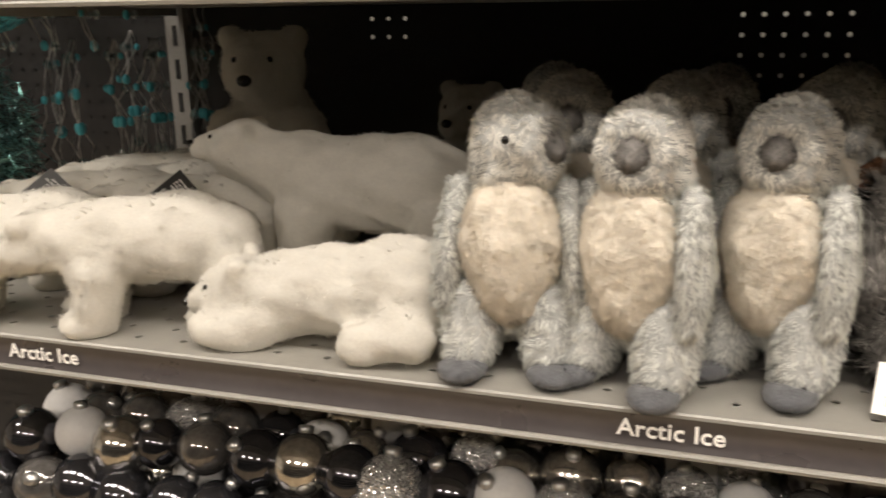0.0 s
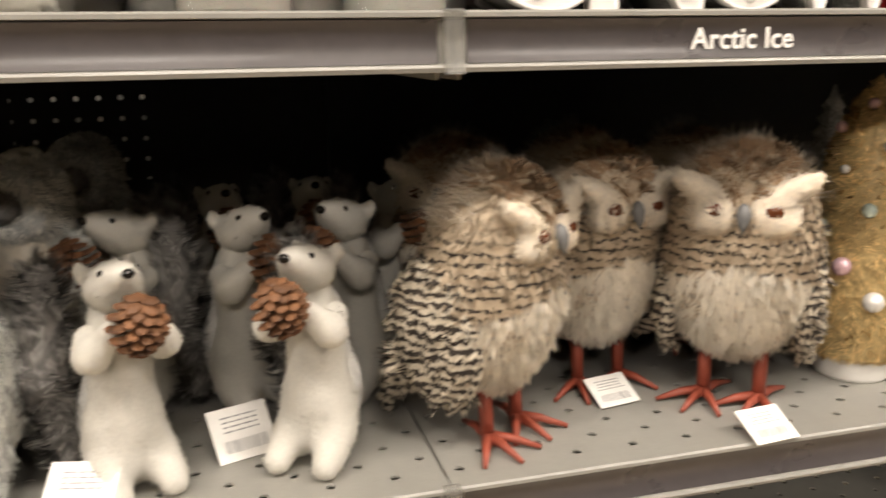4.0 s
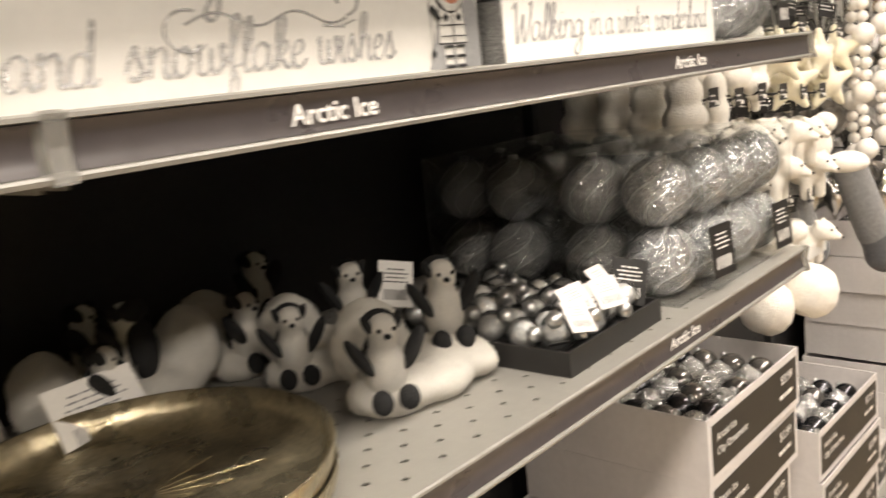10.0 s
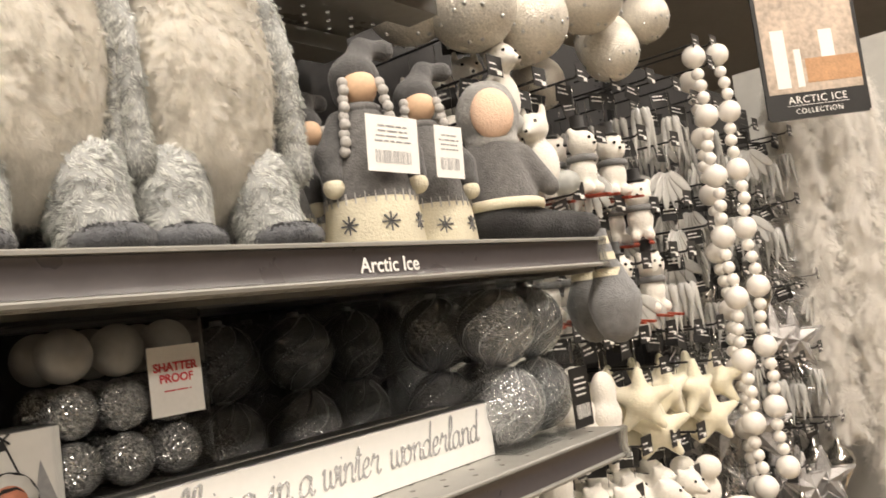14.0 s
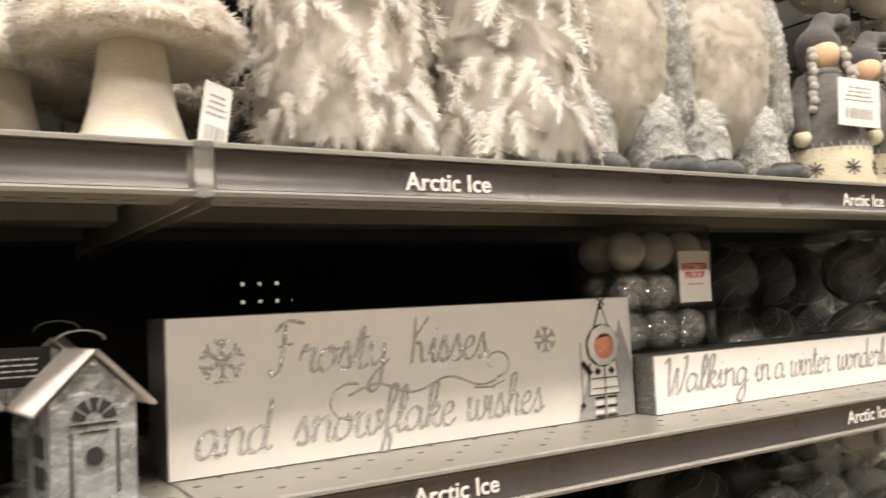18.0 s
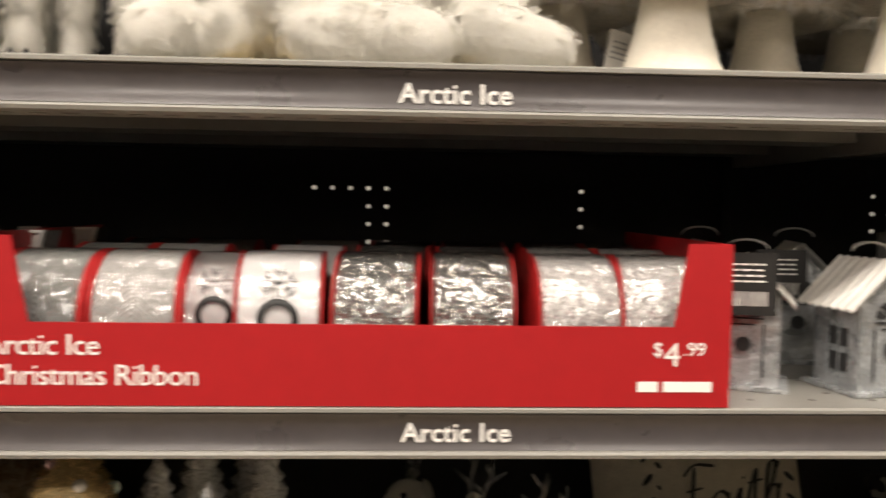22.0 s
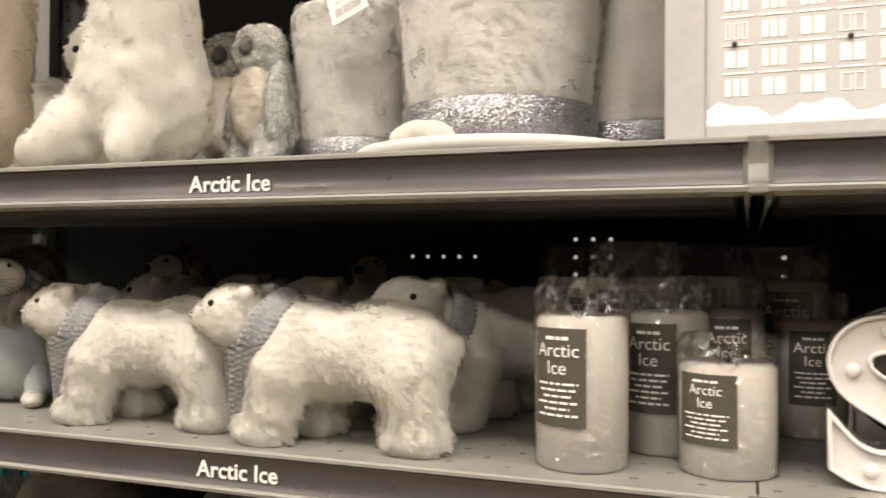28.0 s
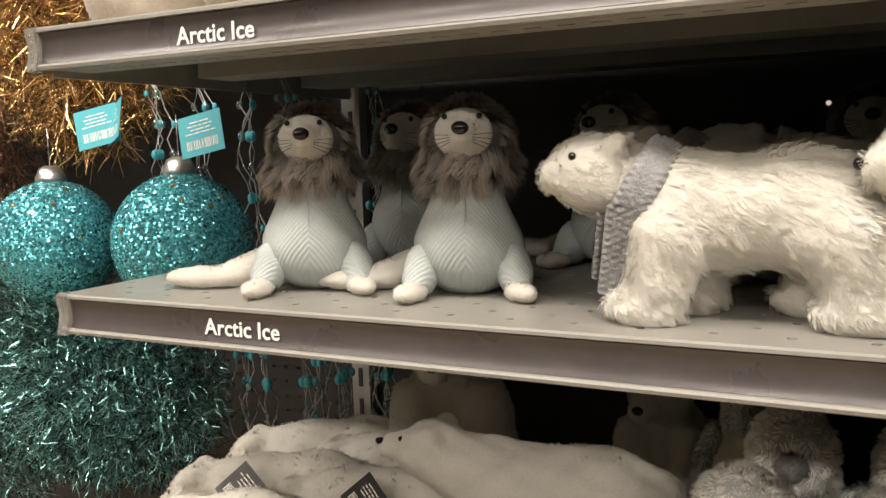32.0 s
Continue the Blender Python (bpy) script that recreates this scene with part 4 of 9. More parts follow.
def pinecone(parent, c, s=1.0, tilt=0):
    bm = bmesh.new()
    for i in range(70):
        f = i / 70
        a, z = i * 2.39996, -0.022 + 0.044 * f
        r = 0.020 * math.sin(math.pi * (0.12 + 0.80 * f)) + 0.003
        m = Matrix.Rotation(a, 4, "Z") @ Matrix.Translation((r * 0.7, 0, z)) @ Matrix.Rotation(radians(-20 + 30 * f), 4, "Y") @ Matrix.Diagonal((0.0075, 0.0052, 0.0016, 1))
        bmesh.ops.create_icosphere(bm, subdivisions=1, radius=1, matrix=m)
    moved(bm, Matrix.Translation(c) @ Matrix.Rotation(radians(tilt), 4, "X") @ Matrix.Scale(0.88 * s, 4))
    return part("pine_cone", bm, CONE_MAT, parent, "brown pine cone held in the paws")


TAIL_ROOT = mat("grey_tail_root", (0.16, 0.15, 0.14), 0.9, var=0.2)
TAIL_FUR = frosted("grey_tail_fur", (0.10, 0.095, 0.09), (0.62, 0.60, 0.56), 0.2, 1.0, 0.3, 60)


def squirrel(label):
    t = thing("plush_squirrel", label, "plush toy", "squirrels with pine cones")
    furry("body", [ell((0, 0.0, 0.046), (0.032, 0.031, 0.043)), ell((0, -0.002, 0.095), (0.024, 0.022, 0.045)), ell((0, -0.004, 0.135), (0.018, 0.018, 0.026)), cone((0.018, -0.012, 0.026), (0.021, -0.038, 0.011), 0.017, 0.011),
                   cone((-0.018, -0.012, 0.026), (-0.021, -0.038, 0.011), 0.017, 0.011)], WHITE_FUR, t, 4500, 0.0038, 0.0007, h=0.004, lump=0.0008)
    hd = furry("head", [ell((0, -0.010, 0.163), (0.021, 0.025, 0.019), rx=-25), ell((0, -0.030, 0.174), (0.012, 0.016, 0.010), rx=-25), ell((-0.018, 0.008, 0.174), (0.005, 0.004, 0.007)), ell((0.018, 0.008, 0.174), (0.005, 0.004, 0.007))],
               WHITE_FUR, t, 2000, 0.003, 0.0007, h=0.003)
    eyes(hd, [(-0.0125, -0.027, 0.178), (0.0125, -0.027, 0.178)], 0.0028)
    part("nose", ball(0.0046, (0, -0.046, 0.180), (1, 0.8, 0.8), 10, 8), EYE, hd, "black nose")
    for s in (-1, 1):
        furry("arm", [cone((s * 0.020, -0.006, 0.126), (s * 0.026, -0.028, 0.120), 0.011, 0.011), cone((s * 0.026, -0.028, 0.120), (s * 0.014, -0.040, 0.138), 0.010, 0.009)], WHITE_FUR, t, 900, 0.003, 0.0007, h=0.004)
    furry("tail", [cone((-0.030, 0.035, 0.02), (-0.045, 0.040, 0.09), 0.014, 0.020), cone((-0.045, 0.040, 0.09), (-0.036, 0.045, 0.165), 0.020, 0.012)], TAIL_ROOT, t, 5000, 0.020, 0.0008, TAIL_FUR, h=0.005, comb=(0, 0.1, 0.5), lift=0.9)
    furry("back", [ell((0, 0.016, 0.055), (0.030, 0.024, 0.046)), ell((0, 0.010, 0.105), (0.021, 0.017, 0.045))], PALE_GREY_FUR, t, 1800, 0.003, 0.0007, h=0.004)
    pinecone(t, (0, -0.056, 0.145), 1.12, 25)
    return t


sq = put(squirrel("white plush squirrel standing with a brown pine cone"), 0.980, 0.092, BT, 24, 1.0)
again(sq, 1.130, 0.098, BT, -32, 1.0)
for x, y, rz in ((1.075, 0.22, 30), (1.18, 0.23, -40), (0.985, 0.24, -50), (1.06, 0.36, 10), (1.16, 0.38, 0), (1.24, 0.33, 20)):
    again(sq, x, y, BT, rz, 1.05)
for x, y, rx, rz in ((0.955, 0.055, -52, -14), (1.062, 0.125, -40, 20)):
    c = tagged(pricetag("price_tag", 0.052, 0.046, CARD_WHITE, GREY_INK), "white price tag with bar code leaning on the shelf", "tag", "white price tags")
    put(c, x, y + 0.012, BT + 0.036, rz, 1, rx)


BEAK_GREY = mat("grey_horn_beak", (0.13, 0.13, 0.13), 0.5, var=0.15)


def owl():
    t = thing("feathered_owl", "brown barred feather owl ornament on red-brown legs", "ornament", "feathered owls")
    vf = blob([ell((0, 0.012, 0.115), (0.062, 0.058, 0.068)), ell((0, 0.0, 0.185), (0.056, 0.050, 0.050)), ell((0, 0.006, 0.145), (0.062, 0.055, 0.06))], 0.005, 0.02)
    b = skin("body", vf, OWL, t)
    low = lambda c, n: (c[:, 2] < 0.146 - 0.35 * np.abs(c[:, 0])) * (n[:, 1] < 0.2) * 1.0
    fur("plumage", vf, 15000, 0.014, 0.0016, OWL, b, (0, 0.1, -0.9), 0.25, keep=lambda c, n: 1.0 - 0.9 * low(c, n), clump=0.5, lift=0.4)
    fur("pale_breast", vf, 9000, 0.015, 0.0016, OWL_PALE, b, (0, 0, -0.9), 0.25, keep=low, clump=0.6, lift=0.4)
    fur("brown_crown", vf, 4000, 0.012, 0.0014, OWL_CROWN, b, (0, 0.6, -0.4), 0.25, keep=lambda c, n: (c[:, 2] > 0.196) * (np.abs(c[:, 0]) < 0.036) * 1.0)
    fur("crest", vf, 900, 0.024, 0.0005, OWL_FACE, b, (0, 0.3, 0.1), 0.5, lift=0.9, pull=0.1, keep=lambda c, n: (c[:, 2] > 0.19) * (n[:, 1] > -0.3) * 1.0)
    for s in (-1, 1):
        d = furry("face_disc", [ell((s * 0.029, -0.042, 0.197), (0.033, 0.012, 0.011), ry=s * -30), ell((s * 0.022, -0.045, 0.177), (0.021, 0.012, 0.015))], OWL_FACE, t, 2600, 0.008, 0.0009, h=0.003, comb=(s * 0.9, 0.3, 0.4))
        part("eye", ball(0.0082, (s * 0.023, -0.0535, 0.186), (1, 0.7, 0.85), 12, 8), AMBER_EYE, t, "dark amber eye")
        furry("wing", [ell((s * 0.058, 0.022, 0.105), (0.013, 0.040, 0.062), rx=-14)], OWL_WING, t, 2600, 0.016, 0.0024, OWL_WING, h=0.005, comb=(0, 0.5, -0.9), clump=0.4, lift=0.35)
        furry("wing_tip", [cone((s * 0.052, 0.055, 0.075), (s * 0.040, 0.085, 0.030), 0.014, 0.006)], OWL_WING, t, 700, 0.020, 0.0028, OWL_WING, h=0.005, comb=(0, 0.5, -0.9))
        part("leg", tube([(s * 0.024, 0.0, 0.062), (s * 0.024, -0.004, 0.006)], 0.0062, 8), RED_LEG, t)
        for a in (-60, -20, 20, 150):
            dx, dy = math.sin(radians(a)), -math.cos(radians(a))
            part("toe", tube([(s * 0.024, -0.004, 0.008), (s * 0.024 + dx * 0.022, -0.004 + dy * 0.022, 0.008), (s * 0.024 + dx * 0.046, -0.004 + dy * 0.046, 0.003)], 0.0055, 6, 0.002), RED_LEG, t)
    part("beak", moved(lathe([(0.0001, -0.015), (0.0042, -0.007), (0.0062, 0.001), (0.0045, 0.008), (0.001, 0.011)], 12), pose(0, -0.058, 0.182, -12)), BEAK_GREY, t, "grey beak")
    furry("tail", [cone((0, 0.055, 0.085), (0, 0.095, 0.035), 0.02, 0.008)], OWL_DARK, t, 400, 0.016, 0.003, h=0.006, comb=(0, 0.6, -0.5))
    return t


ow = put(owl(), 1.283, 0.095, BT, 40)
again(ow, 1.412, 0.175, BT, 10)
again(ow, 1.516, 0.100, BT, -34, 1.03)
for x, y, rz in ((1.30, 0.30, -30), (1.45, 0.33, 20), (1.56, 0.27, 35)):
    again(ow, x, y, BT, rz)
for x, y, rz, rx in ((1.50, 0.010, 6, -62), (1.405, 0.115, 10, -62)):
    c = tagged(pricetag("price_tag", 0.044, 0.036, CARD_WHITE, GREY_INK), "white price tag with bar code at an owl's foot", "tag", "white price tags")
    put(c, x, y + 0.03, BT + 0.019, rz, 1, rx)

# gold bristle tree with pearls
gt = thing("bottlebrush_tree", "gold bristle tree with pearl baubles on a white base", "tabletop tree")
part("base", lathe([(0.034, 0.0), (0.036, 0.004), (0.036, 0.022), (0.032, 0.026)], 28), CARD_WHITE, gt, "round white base")
part("trunk", tube([(0, 0, 0.02), (0, 0, 0.29)], 0.004), GOLD_BRISTLE, gt)
tree_vf = blob([ell((0, 0, 0.105), (0.049, 0.049, 0.172)), cone((0, 0, 0.235), (0, 0, 0.297), 0.019, 0.002)], 0.006, 0.02)
tree_vf[0][:, 2] = np.maximum(tree_vf[0][:, 2], 0.026)
core = skin("bristle_core", tree_vf, GOLD_BRISTLE, gt)
fur("bristles", tree_vf, 20000, 0.0085, 0.0010, GOLD_BRISTLE, core, (0, 0, -0.35), 0.5, lift=0.9, per=9)
prng = random.Random(3)
PEARLS = [mat("pink_pearl", (0.74, 0.50, 0.56), 0.10, metal=0.35, var=0.05), mat("white_pearl", (0.76, 0.74, 0.70), 0.10, metal=0.3, var=0.05), mat("mint_pearl", (0.58, 0.70, 0.66), 0.10, metal=0.35, var=0.05)]
for i in range(34):
    f = (i + 0.5) / 34
    z, a = 0.05 + 0.225 * f ** 1.15, i * 2.4
    r = 0.049 * math.sqrt(max(0.05, 1 - ((z - 0.105) / 0.172) ** 2)) + 0.005
    part("pearl", ball(0.0045 + 0.0066 * prng.random() * (1.2 - f), (r * math.cos(a), r * math.sin(a), z), seg=14, rings=8), PEARLS[i % 3], gt)
put(gt, 1.672, 0.125, BT)
c = tagged(pricetag("price_tag", 0.05, 0.036, CARD_WHITE, GREY_INK), "white price tag lying at the foot of the gold tree", "tag", "white price tags")
put(c, 1.706, 0.085, BT + 0.014, 40, 1, -72)


def ice_tree():
    t = thing("crystal_tree", "clear spun acrylic tree with iridescent base", "tabletop tree", "crystal trees")
    rg = random.Random(9)
    prof = [(0.0445, 0.045)]
    n = 13
    for i in range(n):
        z0, z1 = 0.045 + 0.205 * i / n, 0.045 + 0.205 * (i + 1) / n
        r0, r1 = 0.046 * (1 - i / n) + 0.003, 0.046 * (1 - (i + 1) / n) + 0.003
        prof += [(r0 + 0.0055, z0 + 0.004), (r0 * 0.86, z1 - 0.002)]
    prof.append((0.0006, 0.262))
    bm = lathe(prof, 36)
    for v in bm.verts:
        k = 1 + 0.10 * rg.uniform(-1, 1)
        v.co.x *= k; v.co.y *= k; v.co.z += rg.uniform(-0.0015, 0.0015)
    body = part("tree_body", bm, ICE_GLIT, t)
    V = np.array([v.co for v in body.data.vertices]); F = np.array([list(p.vertices) for p in body.data.polygons if len(p.vertices) == 4])
    fur("spun_fibre", (V, F), 2200, 0.010, 0.0009, CLEAR_FIB, body, (0, 0, -0.2), 0.9)
    part("base", lathe([(0.042, 0), (0.048, 0.006), (0.050, 0.02), (0.044, 0.04), (0.03, 0.047)], 32), IRID, t, "clear iridescent base")
    return t


CLEAR_FIB = mat("clear_fibre", (0.80, 0.79, 0.77), 0.15, var=0.1, trans=0.5, spec=0.8)
IRID = glitter("iridescent_base", (0.60, 0.70, 0.64), 260, 0.15, 1.0, metal=0.4, var=0.25, col2=(0.85, 0.75, 0.80))
it = put(ice_tree(), 1.800, 0.090, BT, 0, 1.0)
for x, y, s in ((1.832, 0.215, 1.02), (1.762, 0.235, 1.06), (1.725, 0.205, 0.98), (1.80, 0.34, 1.05)):
    again(it, x, y, BT, 50, s)
for x, y, z, rz in ((1.765, 0.155, 0.155, 8), (1.860, 0.055, 0.145, 30)):
    tg = tagged(pricetag("swing_tag", 0.042, 0.05, CARD_BLACK, WHITE_INK), "black card tag hanging on a crystal tree", "tag", "black swing tags")
    put(tg, x, y, BT + z, rz, 1, -8, 24)
    part("green_dot", ball(0.008, (0.012, -0.0015, -0.052), (1, 0.1, 0.8), 12, 8), mat("green_dot", (0.25, 0.62, 0.10), 0.5), tg)


def globe():
    t = thing("snow_globe", "glass snow globe with white figures on a silvered base", "snow globe", "snow globes")
    part("base", lathe([(0.046, 0), (0.050, 0.003), (0.050, 0.010), (0.046, 0.013), (0.043, 0.038), (0.040, 0.048), (0.044, 0.050), (0.044, 0.056), (0.038, 0.060)], 40), GLOBE_BASE, t, "off-white base with embossed snowflakes")
    for z, r in ((0.006, 0.0508), (0.053, 0.0448)):
        part("silver_band", lathe([(r - 0.002, z - 0.005), (r, z - 0.004), (r, z + 0.004), (r - 0.002, z + 0.005)], 40, False), SILVER, t)
    for a in (-50, 10, 70):
        for k in range(3):
            m = Matrix.Rotation(radians(a), 4, "Z") @ Matrix.Translation((0, -0.0445, 0.028)) @ Matrix.Rotation(radians(60 * k), 4, "Y") @ Matrix.Diagonal((0.0012, 0.0012, 0.011, 1))
            b = bmesh.new(); bmesh.ops.create_cube(b, size=2, matrix=m)
            part("snowflake_relief", b, SILVER, t)
    g = part("glass", ball(0.049, (0, 0, 0.098), seg=36, rings=20), GLASS, t, "clear glass ball")
    g.visible_shadow = False
    part("inner_ground", lathe([(0.036, 0.058), (0.034, 0.066), (0.0001, 0.069)], 24), WHITE_INK, t)
    for s in (-1, 1):
        m = Matrix.Translation((s * 0.004, -0.006, -0.030)) @ Matrix.Translation((0, 0, 0.066)) @ Matrix.Scale(1.45, 4) @ Matrix.Translation((0, 0, -0.046))
        part("figure", moved(smooth(join(ball(1, (s * 0.012, 0, 0.082), (0.0105, 0.010, 0.015)), ball(0.0088, (s * 0.010, -0.001, 0.101)), ball(1, (s * 0.004, -0.006, 0.085), (0.008, 0.005, 0.004)))), m), WHITE_INK if s < 0 else GREY_COAT, t)
        part("figure_face", moved(ball(0.0052, (s * 0.008, -0.0068, 0.101), (1, 0.6, 1), 10, 8), m), CORAL, t, "plain coral face")
        part("boots", moved(join(ball(0.0045, (s * 0.012 - 0.005, -0.002, 0.069)), ball(0.0045, (s * 0.012 + 0.005, -0.002, 0.069))), m), INK, t)
    return t


CORAL = mat("coral_face", (0.72, 0.30, 0.17), 0.6)
GREY_COAT = mat("grey_figure", (0.42, 0.43, 0.44), 0.5)
gl = put(globe(), 2.052, 0.120, BT, 10, 1.06)
for x, y, rz, s in ((1.928, 0.108, -20, 1.04), (1.985, 0.225, 30, 1.04), (1.87, 0.225, 0, 1.0), (1.96, 0.345, 0, 1.0)):
    again(gl, x, y, BT, rz, s)


def reindeer():
    t = thing("white_reindeer", "white plush reindeer lying down with clear antlers and black knit saddle", "plush toy", "lying reindeer")
    furry("body", [ell((0.055, 0, 0.054), (0.060, 0.042, 0.050)), ell((0.0, 0, 0.050), (0.050, 0.038, 0.044)), ell((0.095, 0, 0.045), (0.030, 0.038, 0.042)), cone((0.080, -0.034, 0.03), (0.050, -0.050, 0.014), 0.026, 0.014), ell((0.122, 0, 0.055), (0.012, 0.012, 0.012))], WHITE_FUR, t, 10000, 0.0085, 0.0010, h=0.005, lump=0.0025, clump=2.0, lift=0.8, spread=0.6)
    for s in (-1, 1):
        furry("foreleg", [cone((-0.030, s * 0.026, 0.024), (-0.064, s * 0.034, 0.015), 0.020, 0.015)], WHITE_FUR, t, 1400, 0.007, 0.0010, h=0.005, lift=0.8)
        part("hoof", smooth(ball(1, (0.058, s * 0.052, 0.009), (0.012, 0.008, 0.009), 12, 8)), HOOF_BLACK, t, "black hoof")
    hd = furry("head", [cone((-0.030, 0, 0.050), (-0.040, -0.004, 0.132), 0.031, 0.020), ell((-0.046, -0.008, 0.152), (0.024, 0.019, 0.020)), cone((-0.055, -0.010, 0.149), (-0.078, -0.015, 0.142), 0.016, 0.011)], WHITE_FUR, t, 6000, 0.0036, 0.0008, h=0.004)
    for s, rx in ((1, -25), (-1, 25)):
        furry("ear", [ell((-0.030, s * 0.031, 0.165), (0.006, 0.017, 0.008), rx=rx)], WHITE_FUR, hd, 500, 0.003, 0.0008, h=0.0035)
    eyes(hd, [(-0.058, -0.0255, 0.159), (-0.056, 0.0095, 0.159)], 0.0044)
    part("nose", ball(0.0045, (-0.089, -0.017, 0.142), (1, 0.9, 0.8), 10, 8), EYE, hd, "dark nose")
    for s in (-1, 1):
        a = part("antler", tube([(-0.042, s * 0.009, 0.168), (-0.040, s * 0.018, 0.190), (-0.032, s * 0.023, 0.212), (-0.030, s * 0.020, 0.228)], 0.0036, 8, 0.0016), CLEAR, t, "clear acrylic antler")
        for b0, b1 in (((-0.040, 0.018, 0.190), (-0.056, 0.028, 0.206)), ((-0.036, 0.021, 0.202), (-0.020, 0.034, 0.216)), ((-0.033, 0.023, 0.211), (-0.044, 0.030, 0.226))):
            part("tine", tube([(b0[0], s * b0[1], b0[2]), (b1[0], s * b1[1], b1[2])], 0.0028, 8, 0.0012), CLEAR, a)
    sd = furry("saddle", [ell((0.030, -0.012, 0.070), (0.030, 0.040, 0.034))], KNIT_BLACK, t, 500, 0.003, 0.002, h=0.004)
    for k in range(5):
        for q in range(4):
            x, z = 0.014 + 0.009 * q + 0.002 * (k % 2), 0.050 + 0.008 * k
            y = -0.012 - 0.0405 * math.sqrt(max(0.02, 1 - ((x - 0.03) / 0.030) ** 2 - ((z - 0.07) / 0.034) ** 2))
            part("stitch", moved(box(-0.0026, 0.0026, -0.0006, 0.0006, -0.0005, 0.0005), pose(x, y, z, 0, 35 * (-1) ** (k + q))), WHITE_INK, sd, "white stitching")
    return t


HOOF_BLACK = mat("black_cloth_hoof", (0.02, 0.019, 0.018), 0.7, var=0.2)


rd = put(reindeer(), 2.196, 0.112, BT, 14, 0.98)
for x, y, rz in ((2.155, 0.21, 18), (2.09, 0.30, 20), (2.02, 0.39, 16)):
    again(rd, x, y, BT, rz)

# linen cushion at the back
cu = thing("linen_cushion", "beige linen cushion with dark Faith lettering and sprigs", "cushion")
n = 22
V, F = [], []
for side in (-1, 1):
    for i in range(n + 1):
        for j in range(n + 1):
            u, v = 2 * i / n - 1, 2 * j / n - 1
            pinch = 1 - 0.05 * (1 - u * u) * abs(v) ** 3 - 0.05 * (1 - v * v) * abs(u) ** 3
            V.append((0.165 * u * pinch, side * 0.05 * max(0, (1 - u ** 4) * (1 - v ** 4)) ** 0.6 - 0.0, 0.135 + 0.135 * v * pinch))
for s in (0, 1):
    o = s * (n + 1) ** 2
    for i in range(n):
        for j in range(n):
            q = (o + i * (n + 1) + j, o + (i + 1) * (n + 1) + j, o + (i + 1) * (n + 1) + j + 1, o + i * (n + 1) + j + 1)
            F.append(q if s == 0 else q[::-1])
part("cover", mesh_from("cover", V, F, True), LINEN, cu)
w = part("lettering", script("Faith", 0.032, 0.165, 0.8), INK, cu, "dark Faith lettering"); w.location = (-0.07, -0.0512, 0.105)
for bx, sgn in ((-0.095, 1), (0.10, -1)):
    for k in range(9):
        st = bmesh.new()
        z = 0.09 + 0.014 * k
        m = Matrix.Translation((bx + 0.010 * (-1) ** k, -0.047, z)) @ Matrix.Rotation(radians(40 * (-1) ** k), 4, "Y") @ Matrix.Diagonal((0.010, 0.0006, 0.0035, 1))
        bmesh.ops.create_uvsphere(st, u_segments=8, v_segments=6, radius=1, matrix=m)
        part("sprig_leaf", st, INK, cu)
put(cu, 2.375, 0.42, BT, 16, 1.0, -14)

# two brass trays, stacked
tray = thing("round_tray", "round hammered brass tray with a raised rim, stacked", "tray", "stacked brass trays")
part("tray_dish", lathe([(0.0001, 0.0022), (0.06, 0.0026), (0.150, 0.003), (0.160, 0.007), (0.1665, 0.018), (0.1705, 0.034), (0.1722, 0.0345), (0.1722, 0.0325), (0.1685, 0.016), (0.162, 0.004), (0.155, 0.0), (0.0001, 0.0)], 72, False), BRASS, tray)
part("hammer_mark", join(*[moved(box(-0.002, 0.002, 0.012, 0.05 + 0.03 * (k % 3), 0.0029, 0.0034, 0.0004, 1), pose(0, 0, 0, 0, 0, 15 * k)) for k in range(24)]), BRASS, tray, "beaten rays on the tray floor")["kind"] = "stuff"
put(tray, 2.532, 0.190, BT, 0)
again(tray, 2.530, 0.186, BT + 0.024, 40)
tg = tagged(pricetag("price_card", 0.10, 0.075, CARD_WHITE, GREY_INK), "pale card propped behind the brass trays", "card")
put(tg, 2.585, 0.375, BT + 0.085, 4, 1, -30)


